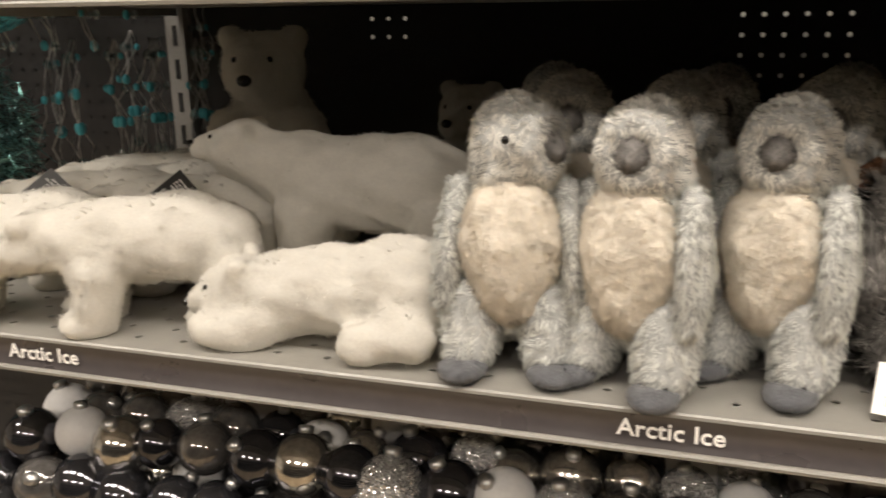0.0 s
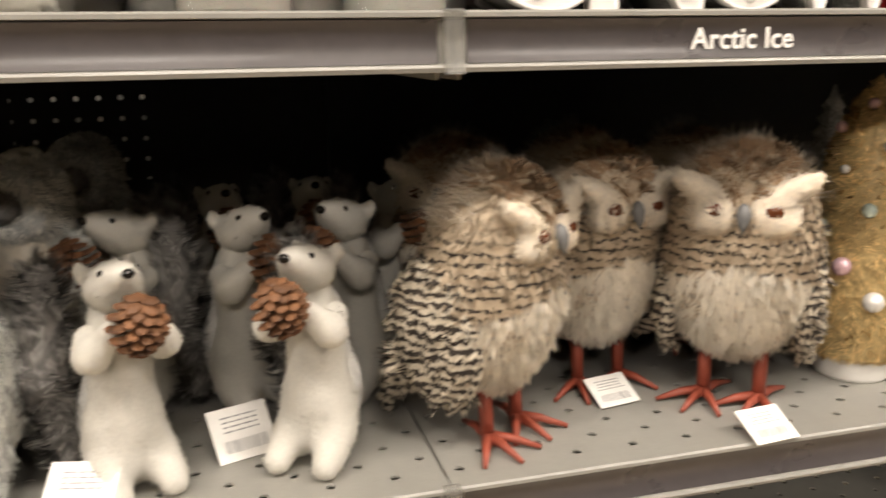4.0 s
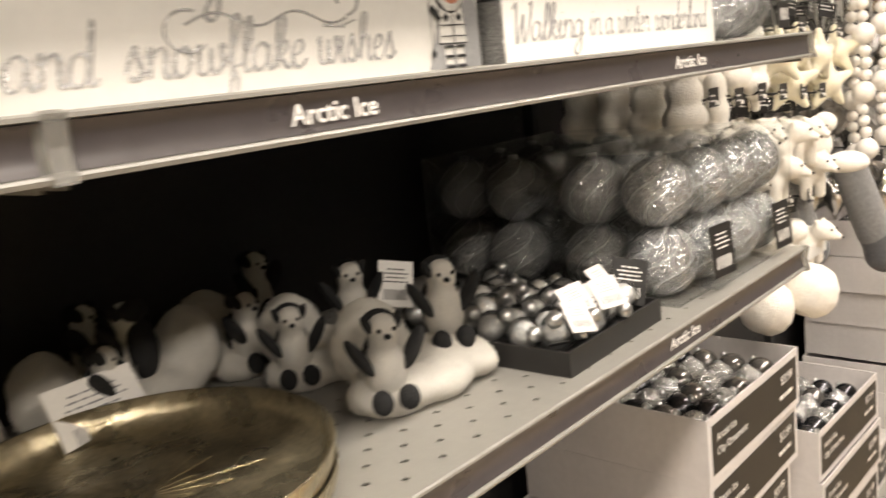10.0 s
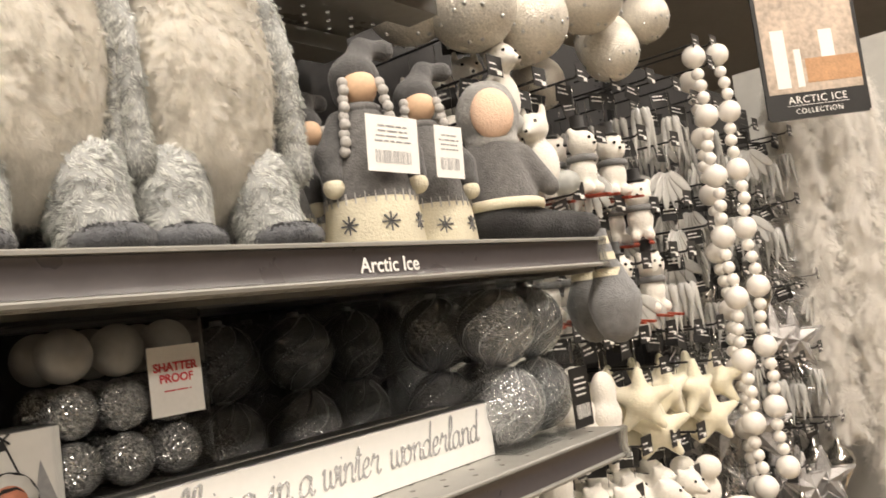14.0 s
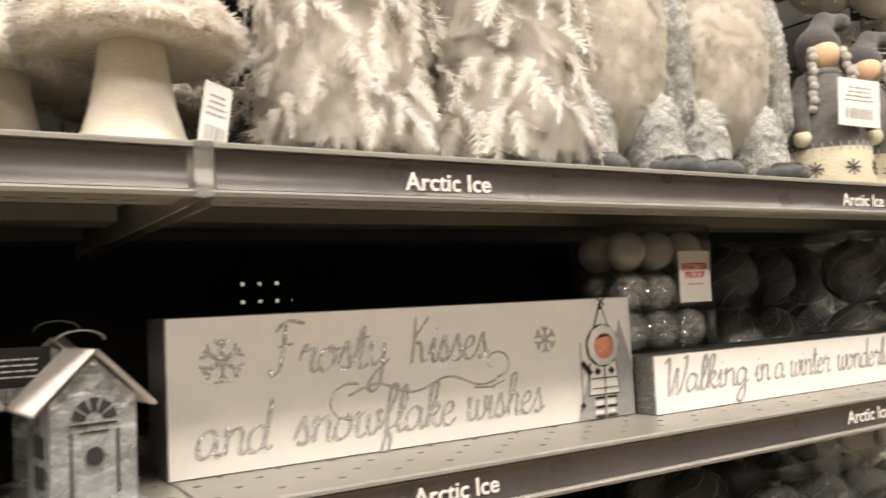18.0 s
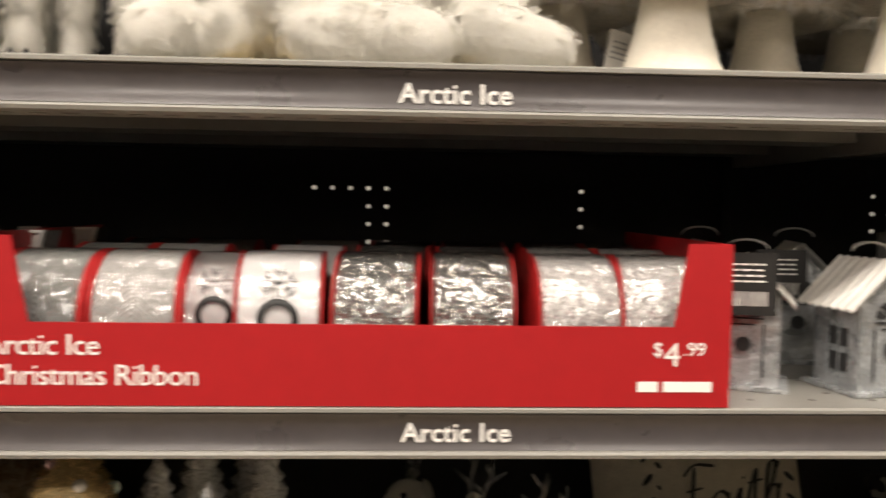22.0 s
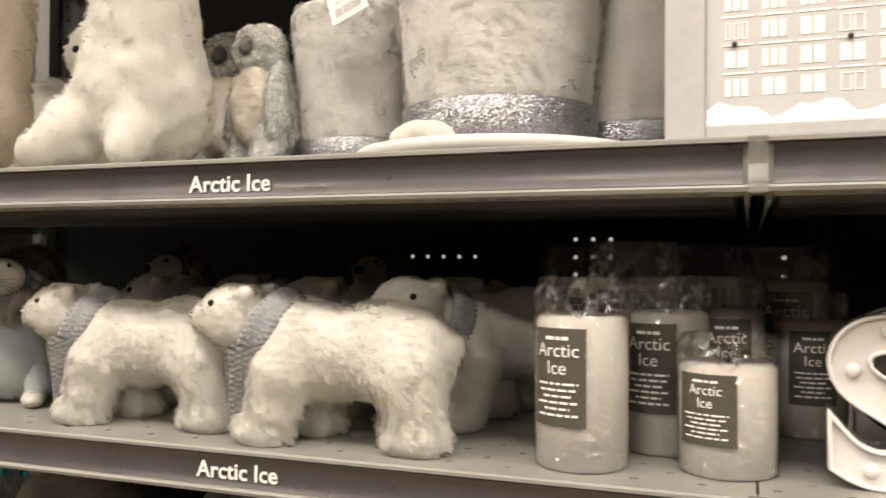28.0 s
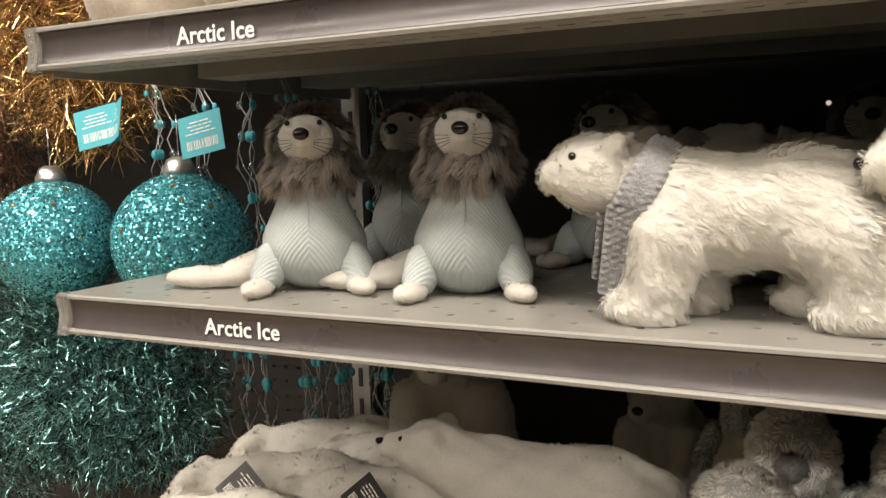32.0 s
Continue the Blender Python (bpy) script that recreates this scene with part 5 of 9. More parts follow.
def penguin_family():
    t = thing("penguin_family", "white fleecy iceberg with small black and white penguins", "ornament", "penguin families")
    furry("iceberg", [ell((0.035, 0.0, 0.030), (0.075, 0.045, 0.032)), ell((-0.03, 0.015, 0.06), (0.045, 0.042, 0.055)), ell((0.085, -0.01, 0.02), (0.03, 0.03, 0.018)), ell((-0.030, -0.045, 0.024), (0.050, 0.040, 0.030)), ell((0.02, -0.04, 0.020), (0.05, 0.035, 0.022))], WHITE_FUR, t, 6000, 0.004, 0.001, h=0.005, lump=0.002)
    for x, y, z, s in ((-0.038, -0.066, 0.016, 0.98), (0.060, 0.0, 0.044, 1.0)):
        c = furry("chick", [ell((x, y, z + 0.040 * s), (0.024 * s, 0.021 * s, 0.036 * s)), ell((x, y - 0.004, z + 0.086 * s), (0.018 * s, 0.017 * s, 0.019 * s))], WHITE_FUR, t, 1800, 0.0045, 0.0008, h=0.004)
        for q in (-1, 1):
            part("flipper", smooth(moved(ball(1, (0, 0, 0), (0.0075 * s, 0.014 * s, 0.026 * s)), pose(x + q * 0.031 * s, y - 0.010, z + 0.062 * s, 0, q * 30))), FELT_BLACK, c, "black felt flipper")
            part("foot", smooth(ball(1, (x + q * 0.015, y - 0.024, z + 0.012), (0.012, 0.011, 0.014), 12, 8)), FELT_BLACK, c, "black felt foot")
            part("eye", ball(0.0026, (x + q * 0.0085 * s, y - 0.0205 * s, z + 0.090 * s), seg=8, rings=6), EYE, c)
            part("brow", smooth(moved(ball(1, (0, 0, 0), (0.0050 * s, 0.0085 * s, 0.0125 * s)), pose(x + q * 0.0165 * s, y - 0.006, z + 0.094 * s, 0, q * 24))), FELT_BLACK, c)
        furry("back", [ell((x, y + 0.0105, z + 0.046 * s), (0.0235 * s, 0.0165 * s, 0.038 * s))], FELT_BLACK, c, 500, 0.003, 0.0009, h=0.004, label="black back")
        part("cap", smooth(ball(1, (x, y + 0.007, z + 0.094 * s), (0.0192 * s, 0.0150 * s, 0.0135 * s))), FELT_BLACK, c)
        part("beak", ball(1, (x, y - 0.022 * s, z + 0.083 * s), (0.004, 0.006, 0.003), 8, 6), FELT_BLACK, c)
    return t


FELT_BLACK = mat("black_felt", (0.009, 0.009, 0.009), 0.9, var=0.3, scale=120, bump=0.5, bscale=400)


pf = put(penguin_family(), 2.862, 0.195, BT, -26, 0.98)
again(pf, 2.862, 0.345, BT, -30, 0.9)
again(pf, 2.71, 0.44, BT, -150, 0.95)
again(pf, 2.83, 0.48, BT, 12, 0.95)
again(pf, 2.60, 0.46, BT, 40, 0.9)

# open black tray of clear bulbs
bt = thing("display_tray", "black cardboard display tray, low and open", "display tray")
part("tray_base", box(-0.115, 0.115, -0.14, 0.14, 0.0, 0.004), CARD_BLACK, bt)
for b4 in ((-0.115, 0.115, -0.14, -0.136), (-0.115, 0.115, 0.136, 0.14), (-0.115, -0.111, -0.136, 0.136), (0.111, 0.115, -0.136, 0.136)):
    part("tray_side", box(*b4, 0.004, 0.030), CARD_BLACK, bt)
put(bt, 3.085, 0.185, BT, 2)
BULB = film("bulb_plastic", (0.93, 0.94, 0.94), gloss=0.22, bump=0.3, scale=60)
BULB_FILL = mat("pale_filling", (0.78, 0.77, 0.75), 0.5, var=0.25, scale=60)
brg = random.Random(12)


def bulb():
    t = thing("clear_bulb_ornament", "clear plastic bulb ornament with a black card band", "ornament", "clear bulb ornaments")
    part("bulb", smooth(lathe([(0.0001, -0.026), (0.014, -0.022), (0.021, -0.008), (0.020, 0.006), (0.012, 0.018), (0.007, 0.024)], 16, False)), BULB, t)
    part("cap", lathe([(0.009, 0.022), (0.009, 0.034), (0.0001, 0.036)], 12), SILVER, t)
    part("filling", ball(0.0165, (0, 0, -0.004), (1, 1, 1), 12, 8), BULB_FILL, t, "pale filling")
    part("card_band", box(-0.012, 0.012, -0.0225, -0.0218, 0.008, 0.014), CARD_BLACK, t)
    return t


b0 = put(bulb(), 3.01, 0.08, BT + 0.035, 20, 1, 80)
for i in range(30):
    x, y = 3.085 + (i % 5 - 2) * 0.041 + brg.uniform(-0.006, 0.006), 0.075 + (i // 5) * 0.044 + brg.uniform(-0.006, 0.006)
    again(b0, x, y, BT + 0.034 + 0.014 * brg.random(), brg.uniform(-70, 70), 1, 70 + brg.uniform(-25, 25), brg.uniform(-25, 25))
for i in range(6):
    c = tagged(pricetag("round_tag", 0.036, 0.042, CARTON, GREY_INK), "pale hang tag with round print on a bulb ornament", "tag", "bulb tags")
    put(c, 3.03 + 0.022 * i, 0.07 + 0.02 * (i % 3), BT + 0.072 + 0.012 * (i % 2), brg.uniform(-50, 20), 1, brg.uniform(-50, -20), brg.uniform(-30, 30))
for x, y, z, rz in ((2.975, 0.3, 0.12, -20), (3.19, 0.08, 0.085, -40)):
    c = tagged(pricetag("swing_tag", 0.05, 0.06, CARD_WHITE if x < 3 else CARD_BLACK, INK if x < 3 else WHITE_INK), "card tag standing among the bulb ornaments", "tag", "bulb tags")
    put(c, x, y, BT + z, rz, 1, -15, 15)


def bead_lines(r, parent, c, tilt):
    """Fine beads sewn in curved lines from pole to pole."""
    V, F = [], []
    for l in range(9):
        for k in range(3, 42):
            e = math.pi * (k / 44 - 0.5)
            a = 2 * math.pi * l / 9 + 0.5 * math.sin(2 * e)
            n = np.array([math.cos(a) * math.cos(e), math.sin(a) * math.cos(e), math.sin(e)]) * (r + 0.0003)
            q = len(V)
            V += [n + 0.0011 * np.array(d) for d in ((1, 0, 0), (0, 1, 0), (-1, 0, 0), (0, -1, 0), (0, 0, 1), (0, 0, -1))]
            F += [(q, q + 1, q + 4), (q + 1, q + 2, q + 4), (q + 2, q + 3, q + 4), (q + 3, q, q + 4), (q + 1, q, q + 5), (q + 2, q + 1, q + 5), (q + 3, q + 2, q + 5), (q, q + 3, q + 5)]
    o = part("bead_trim", mesh_from("bead_trim", V, F), SILVER, parent); o["kind"] = "stuff"
    o.matrix_basis = pose(*c, 18, 12, tilt)


def ball_pack(nx, nz, r, mtl, label):
    """Clear box of glitter balls in rows, its corner at the origin; rows run along y."""
    t = thing("ornament_pack", label, "boxed ornaments", "boxed glitter balls")
    for i in range(nx):
        for j in range(nz):
            o = part("glitter_ball", ball(r, (r + 0.003, r + 0.003 + i * 2.05 * r, r + 0.003 + j * 2.0 * r), seg=32, rings=20), mtl, t)
            bead_lines(r, o, (r + 0.003, r + 0.003 + i * 2.05 * r, r + 0.003 + j * 2.0 * r), 40 * i + 25 * j)
            part("ball_cap", lathe([(r * 0.16, 0), (r * 0.16, r * 0.14), (0.0001, r * 0.16)], 12), SILVER, o).location = (r + 0.003, r + 0.003 + i * 2.05 * r, r + 0.003 + j * 2.0 * r + r * 0.97)
    w, d, h = 2 * r + 0.006, nx * 2.05 * r + 0.004, nz * 2.0 * r + 0.012
    o = part("clear_box", box(0, w, 0, d, 0.0005, h, 0.004), PVC, t, "clear plastic box")
    o.visible_shadow = False
    return t


bp = put(ball_pack(2, 2, 0.0505, PACK_GLIT, "clear box of large silver glitter balls"), 3.255, 0.045, BT)
for i in range(1, 4):
    again(bp, 3.255 + i * 0.099, 0.035, BT)
for i in range(4):
    again(bp, 3.262 + i * 0.099, 0.30, BT)
for x, z, rz in ((3.385, 0.085, -6), (3.615, 0.075, -4)):
    c = tagged(pricetag("swing_tag", 0.058, 0.074, CARD_BLACK, WHITE_INK), "black printed card tag on a box of glitter balls", "tag", "black swing tags")
    put(c, x - 0.03, 0.030, BT + z + 0.015, rz, 1, -6)
# ---- middle shelf: seals, bears with scarves, candles, letters, ribbon, bird houses, signs ----
KNIT_BLUE = mat("pale_grey_blue_knit", (0.37, 0.405, 0.395), 0.9, var=0.08, scale=60, bump=0.4, bscale=300)
KNIT_GREY = mat("grey_knit", (0.26, 0.26, 0.265), 0.9, var=0.25, scale=130, bump=0.5, bscale=500)
MANE = frosted("brown_grey_mane", (0.085, 0.08, 0.072), (0.60, 0.54, 0.48), 0.15, 1.0, 0.4, 40)
WAX = mat("ivory_wax", (0.44, 0.42, 0.375), 0.5, var=0.06, scale=12)
WAX.node_tree.nodes["Principled BSDF"].inputs["Subsurface Weight"].default_value = 0.2
GALV = mat("galvanised_metal", (0.50, 0.52, 0.53), 0.30, metal=0.6, var=0.35, scale=45, rvar=0.12, bump=0.7, bscale=95)
ROOF = mat("white_roof_metal", (0.74, 0.72, 0.68), 0.5, var=0.08)
SIGN_WHITE = mat("white_sign_board", (0.84, 0.82, 0.77), 0.5, var=0.03, scale=14)
SIGN_EDGE = glitter("sign_edge_glitter", (0.34, 0.34, 0.33), 1100, 0.35, 0.8, var=0.5)
LETTER_GLIT = glitter("letter_glitter", (0.70, 0.69, 0.67), 1300, 0.25, 1.2, metal=0.6, var=0.5)
MARQUEE = mat("white_enamel_letter", (0.68, 0.65, 0.62), 0.4, var=0.05, scale=20)


def herringbone(m, scale=260.0, strength=0.6):
    """Adds slanting ribs to a knit."""
    nt = m.node_tree
    p = nt.nodes["Principled BSDF"]
    co, w, b = nt.nodes.new("ShaderNodeTexCoord"), nt.nodes.new("ShaderNodeTexWave"), nt.nodes.new("ShaderNodeBump")
    ab, cb, sp = nt.nodes.new("ShaderNodeMath"), nt.nodes.new("ShaderNodeCombineXYZ"), nt.nodes.new("ShaderNodeSeparateXYZ")
    ab.operation = "ABSOLUTE"
    nt.links.new(co.outputs["Object"], sp.inputs[0]); nt.links.new(sp.outputs[0], ab.inputs[0])
    nt.links.new(ab.outputs[0], cb.inputs[0]); nt.links.new(sp.outputs[1], cb.inputs[1]); nt.links.new(sp.outputs[2], cb.inputs[2])
    w.wave_type, w.bands_direction = "BANDS", "DIAGONAL"
    w.inputs["Scale"].default_value, w.inputs["Distortion"].default_value = scale * 0.31, 0.6
    nt.links.new(cb.outputs[0], w.inputs["Vector"]); nt.links.new(w.outputs["Fac"], b.inputs["Height"])
    b.inputs["Strength"].default_value, b.inputs["Distance"].default_value = strength, 0.0015
    nt.links.new(b.outputs[0], p.inputs["Normal"])


herringbone(KNIT_BLUE, 330, 0.4)


def seal():
    t = thing("plush_seal", "plush seal in a pale grey-blue knitted jumper with furry mane", "plush toy", "plush seals")
    skin("jumper", blob([ell((0, 0.012, 0.042), (0.052, 0.047, 0.043)), cone((0, 0.008, 0.055), (0, 0.002, 0.110), 0.044, 0.031)], 0.005, 0.02, 0.0010), KNIT_BLUE, t, "pale grey-blue ribbed knit jumper")
    part("seam", tube([(0, -0.0367, 0.040), (0, -0.0375, 0.055), (0, -0.0350, 0.075), (0, -0.0320, 0.095), (0, -0.0300, 0.108)], 0.0012, 6), KNIT_BLUE, t, "raised front seam")
    for s in (-1, 1):
        skin("sleeve", blob([ell((s * 0.043, -0.010, 0.026), (0.015, 0.023, 0.025)), cone((s * 0.045, -0.018, 0.022), (s * 0.048, -0.032, 0.013), 0.013, 0.011)], 0.004, 0.014, 0.0010, 260), KNIT_BLUE, t)
        furry("flipper", [ell((s * 0.050, -0.045, 0.009), (0.013, 0.023, 0.009), rz=s * 24)], WHITE_FUR, t, 1200, 0.003, 0.0009, h=0.004)
    furry("tail", [cone((-0.03, 0.04, 0.026), (-0.085, 0.034, 0.015), 0.026, 0.015), ell((-0.120, 0.026, 0.012), (0.042, 0.019, 0.011), rz=-10)], WHITE_FUR, t, 2500, 0.003, 0.001, h=0.004)
    vf = blob([ell((0, 0.008, 0.147), (0.042, 0.038, 0.036)), ell((0, 0.0, 0.120), (0.038, 0.035, 0.020))], 0.005)
    hd = skin("head", vf, MANE_ROOT, t)
    fur("hood", vf, 9000, 0.013, 0.0009, MANE, hd, (0, 0.25, -0.8), 0.3, keep=lambda c, n: 1.0 * (c[:, 2] > 0.126) * ((n[:, 1] > -0.62) | (c[:, 2] > 0.172)), lift=0.4, per=24, pull=0.3)
    fur("mane", vf, 8000, 0.027, 0.0009, MANE, hd, (0, -0.15, -0.75), 0.45, keep=lambda c, n: 1.0 * (c[:, 2] < 0.140), lift=0.65, per=36, pull=0.4)
    f = furry("face", [ell((0, -0.022, 0.152), (0.027, 0.019, 0.023)), cone((0, -0.032, 0.149), (0, -0.047, 0.153), 0.017, 0.012)], WHITE_FUR, t, 2000, 0.0022, 0.0008, h=0.004)
    eyes(f, [(-0.0155, -0.0372, 0.1668), (0.0155, -0.0372, 0.1668)], 0.0028)
    part("nose", ball(0.0072, (0, -0.0580, 0.1560), (1.1, 0.8, 0.85), 12, 8), EYE, f, "shiny black nose")
    for s in (-1, 1):
        for k in range(4):
            part("whisker", tube([(s * 0.010, -0.050, 0.150 - 0.002 * k), (s * 0.032, -0.054, 0.151 - 0.006 * k)], 0.00025, 4), INK, f)
    return t


MANE_ROOT = mat("dark_mane_root", (0.06, 0.055, 0.05), 0.9, var=0.2)


se = put(seal(), 0.234, 0.102, CT, 28, 0.96)
again(se, 0.392, 0.120, CT, 20, 0.96)
again(se, 0.245, 0.285, CT, 8, 1.0)
again(se, 0.47, 0.33, CT, -10, 1.0)
again(se, 0.72, 0.44, CT, 0, 1.0)


def knit_slab(w, l, th, rows, cols):
    """A flat knitted piece hanging from its top edge, with raised stitches on both faces."""
    nu, nv = rows * 4, cols * 4
    V, F = [], []
    for sgn in (-1, 1):
        for i in range(nu + 1):
            for j in range(nv + 1):
                u, v = i / nu, j / nv
                e = 1 - max(0, abs(2 * v - 1) - 0.85) / 0.15 * 0.8
                st = 0.55 + 0.45 * math.cos(2 * math.pi * (u * rows + (0.5 if int(v * cols) % 2 else 0))) * abs(math.sin(math.pi * v * cols))
                V.append((w * (v - 0.5), sgn * th * e * (0.5 + 0.5 * st), -l * u))
    for k in (0, 1):
        o = k * (nu + 1) * (nv + 1)
        for i in range(nu):
            for j in range(nv):
                q = (o + i * (nv + 1) + j, o + i * (nv + 1) + j + 1, o + (i + 1) * (nv + 1) + j + 1, o + (i + 1) * (nv + 1) + j)
                F.append(q[::-1] if k == 0 else q)
    return mesh_from("knit", V, F, True)


def knit_ring(ry, rz, wide, thick, rows=5, cols=44):
    """A knitted band round the x axis."""
    V, F = [], []
    n, m = cols * 4, rows * 4 + 8
    for i in range(n):
        a = 2 * math.pi * i / n
        for k in range(m):
            b = 2 * math.pi * k / m
            x, o = wide * math.copysign(abs(math.cos(b)) ** 0.6, math.cos(b)), thick * math.sin(b)
            row = int((x / wide + 1) / 2 * rows * 0.999)
            if o > 0:
                o += thick * 0.35 * math.cos(cols * a + math.pi * (row % 2)) * abs(math.sin(math.pi * (x / wide + 1) / 2 * rows))
            V.append((x, (ry + o) * math.cos(a), (rz + o) * math.sin(a)))
    for i in range(n):
        for k in range(m):
            F.append((i * m + k, i * m + (k + 1) % m, ((i + 1) % n) * m + (k + 1) % m, ((i + 1) % n) * m + k))
    return mesh_from("scarf", V, F, True)


def scarf_bear():
    t = thing("plush_bear", "shaggy white plush polar bear in a grey knitted scarf", "plush toy", "bears with scarves")
    p = [ell((0.042, 0, 0.086), (0.064, 0.044, 0.048)), ell((-0.020, 0, 0.084), (0.056, 0.041, 0.047)), ell((0.078, 0, 0.078), (0.034, 0.042, 0.048)), cone((-0.055, 0, 0.096), (-0.088, 0, 0.110), 0.040, 0.030), ell((0.112, 0, 0.095), (0.010, 0.010, 0.010))]
    for s in (-1, 1):
        dx = 0.0 if s < 0 else 0.028
        p += [cone((-0.052 + dx * 0.5, s * 0.024, 0.066), (-0.062 + dx, s * 0.028, 0.018), 0.031, 0.024), ell((-0.074 + dx, s * 0.028, 0.013), (0.027, 0.021, 0.013)),
              cone((0.074 - dx * 0.5, s * 0.024, 0.066), (0.088 - dx, s * 0.030, 0.020), 0.036, 0.025), ell((0.080 - dx, s * 0.030, 0.013), (0.031, 0.021, 0.013))]
    furry("body", p, SHAG, t, 28000, 0.0100, 0.0009, h=0.005, lump=0.0010, comb=(0.70, 0, -0.62), spread=0.15, clump=0.45, lift=0.28, per=22)
    q = [ell((-0.110, -0.004, 0.120), (0.036, 0.032, 0.029)), cone((-0.118, -0.006, 0.117), (-0.141, -0.010, 0.115), 0.023, 0.015), ell((-0.104, -0.004, 0.104), (0.030, 0.027, 0.020))]
    for s in (-1, 1):
        q.append(ell((-0.090, s * 0.024 - 0.002, 0.142), (0.007, 0.007, 0.007)))
    hd = furry("head", q, SHAG, t, 8000, 0.0058, 0.0008, h=0.004, comb=(0.9, 0, -0.25), spread=0.3, lift=0.42)
    eyes(hd, [(-0.124, -0.0315, 0.131), (-0.126, 0.021, 0.131)], 0.0034)
    part("nose", ball(0.0055, (-0.1555, -0.012, 0.119), (0.8, 1, 0.8), 10, 8), EYE, hd, "black nose")
    sc = part("scarf", knit_ring(0.0385, 0.040, 0.0145, 0.0055, 5), KNIT_GREY, t, "chunky grey knitted scarf")
    sc.matrix_basis = pose(-0.073, 0, 0.101, 0, 28)
    for x, y, z, w, l, rx, ry, rz in ((-0.004, -0.044, -0.012, 0.027, 0.074, 9, -24, 22), (-0.012, -0.036, -0.022, 0.024, 0.058, 4, -30, 48)):
        o = part("scarf_end", knit_slab(w, l, 0.0042, int(l / 0.0058), int(w / 0.0056)), KNIT_GREY, sc)
        o.matrix_basis = pose(x, y, z, rx, ry, rz)
    return t


sbr = put(scarf_bear(), 0.632, 0.078, CT, 6, 0.95)
again(sbr, 0.860, 0.060, CT, 4, 0.97)
again(sbr, 0.955, 0.224, CT, 57, 1.02)
for x, y, rz in ((0.63, 0.22, 0), (0.86, 0.235, 20), (0.70, 0.33, 15), (0.98, 0.36, 30)):
    again(sbr, x, y, CT, rz, 1.0)


def candle(h, r, mtl=WAX, card=True):
    t = thing("pillar_candle", "ivory pillar candle in clear wrap with olive label", "candle", "wrapped pillar candles")
    part("wax", lathe([(r - 0.003, 0), (r, 0.003), (r, h * 0.80 - 0.004), (r - 0.004, h * 0.80), (0.004, h * 0.79), (0.0001, h * 0.79)], 40), mtl, t)
    part("wick", tube([(0, 0, h * 0.79), (0.001, 0, h * 0.86)], 0.0012, 6), INK, t)
    bm = lathe([(r + 0.001, 0.0), (r + 0.0015, h * 0.3), (r + 0.001, h * 0.82), (r + 0.002, h * 0.9), (r - 0.001, h * 0.985), (r * 0.98, h)], 40, False)
    rg = random.Random(5)
    for v in bm.verts:
        if v.co.z > h * 0.8:
            k = 1 + rg.uniform(-0.05, 0.05)
            v.co.x *= k; v.co.y *= k
    o = part("clear_wrap", bm, WRAP, t, "crinkled clear wrapping")
    o.visible_shadow = False
    bow = [tube([(r * 0.5 * math.cos(a) * s + q * r * 0.4, -r * 0.86, h * 0.88 + 0.012 * math.sin(a)) for a in [k * 0.5 for k in range(13)]], 0.0014, 5) for s, q in ((0.5, -1), (0.5, 1))]
    part("bow", join(*bow), WRAP, t)
    if card:
        w = r * 1.28
        lab = bmesh.new()
        n = 8
        rr = r + 0.0022
        pts = [(-0.62 + 1.24 * k / n) for k in range(n + 1)]
        a = [lab.verts.new((rr * math.sin(p), -rr * math.cos(p), h * 0.24)) for p in pts]
        b = [lab.verts.new((rr * math.sin(p), -rr * math.cos(p), h * 0.74)) for p in pts]
        for k in range(n):
            lab.faces.new((a[k], a[k + 1], b[k + 1], b[k])).smooth = True
        lb = part("paper_label", lab, CARD_OLIVE, t, "dark olive paper label")
        for txt, z, s in (("Arctic", 0.595, 0.0155), ("Ice", 0.505, 0.0155)):
            me = words(txt, s * h / 0.155 * 1.0, 0.0002, align="CENTER")
            for v in me.vertices:
                ang = v.co.x / rr
                v.co.x, v.co.y = (rr + 0.0006) * math.sin(ang), -(rr + 0.0006) * math.cos(ang) + v.co.y * 0.2
            me.transform(Matrix.Translation((0, 0, h * z)))
            part("lettering", me, WHITE_INK, lb)
        bb = bars(-r * 0.5, h * 0.45, r * 1.0, 6, h * 0.032, h * 0.012, random.Random(2), 0, True)
        bmesh.ops.subdivide_edges(bb, edges=bb.edges[:], cuts=2)
        b2 = bars(-r * 0.4, h * 0.68, r * 0.8, 1, 0.01, h * 0.018, random.Random(8), 0, True)
        bb = join(bb, b2)
        for v in bb.verts:
            ang = v.co.x / rr
            v.co.x, v.co.y = (rr + 0.0006) * math.sin(ang), -(rr + 0.0006) * math.cos(ang)
        part("print", bb, WHITE_INK, lb)["kind"] = "stuff"
    return t


ca = put(candle(0.155, 0.0375), 1.083, 0.055, CT, -20)
again(ca, 1.142, 0.140, CT, -16)
put(candle(0.110, 0.0375), 1.197, 0.075, CT, -24)
for x, y, s, rz in ((1.10, 0.24, 1.22, 0), (1.19, 0.23, 1.0, 5), (1.02, 0.38, 1.2, 0), (1.16, 0.40, 1.22, 0), (1.25, 0.37, 1.2, 0), (1.27, 0.26, 0.9, 0)):
    again(ca, x, y, CT, rz, s)

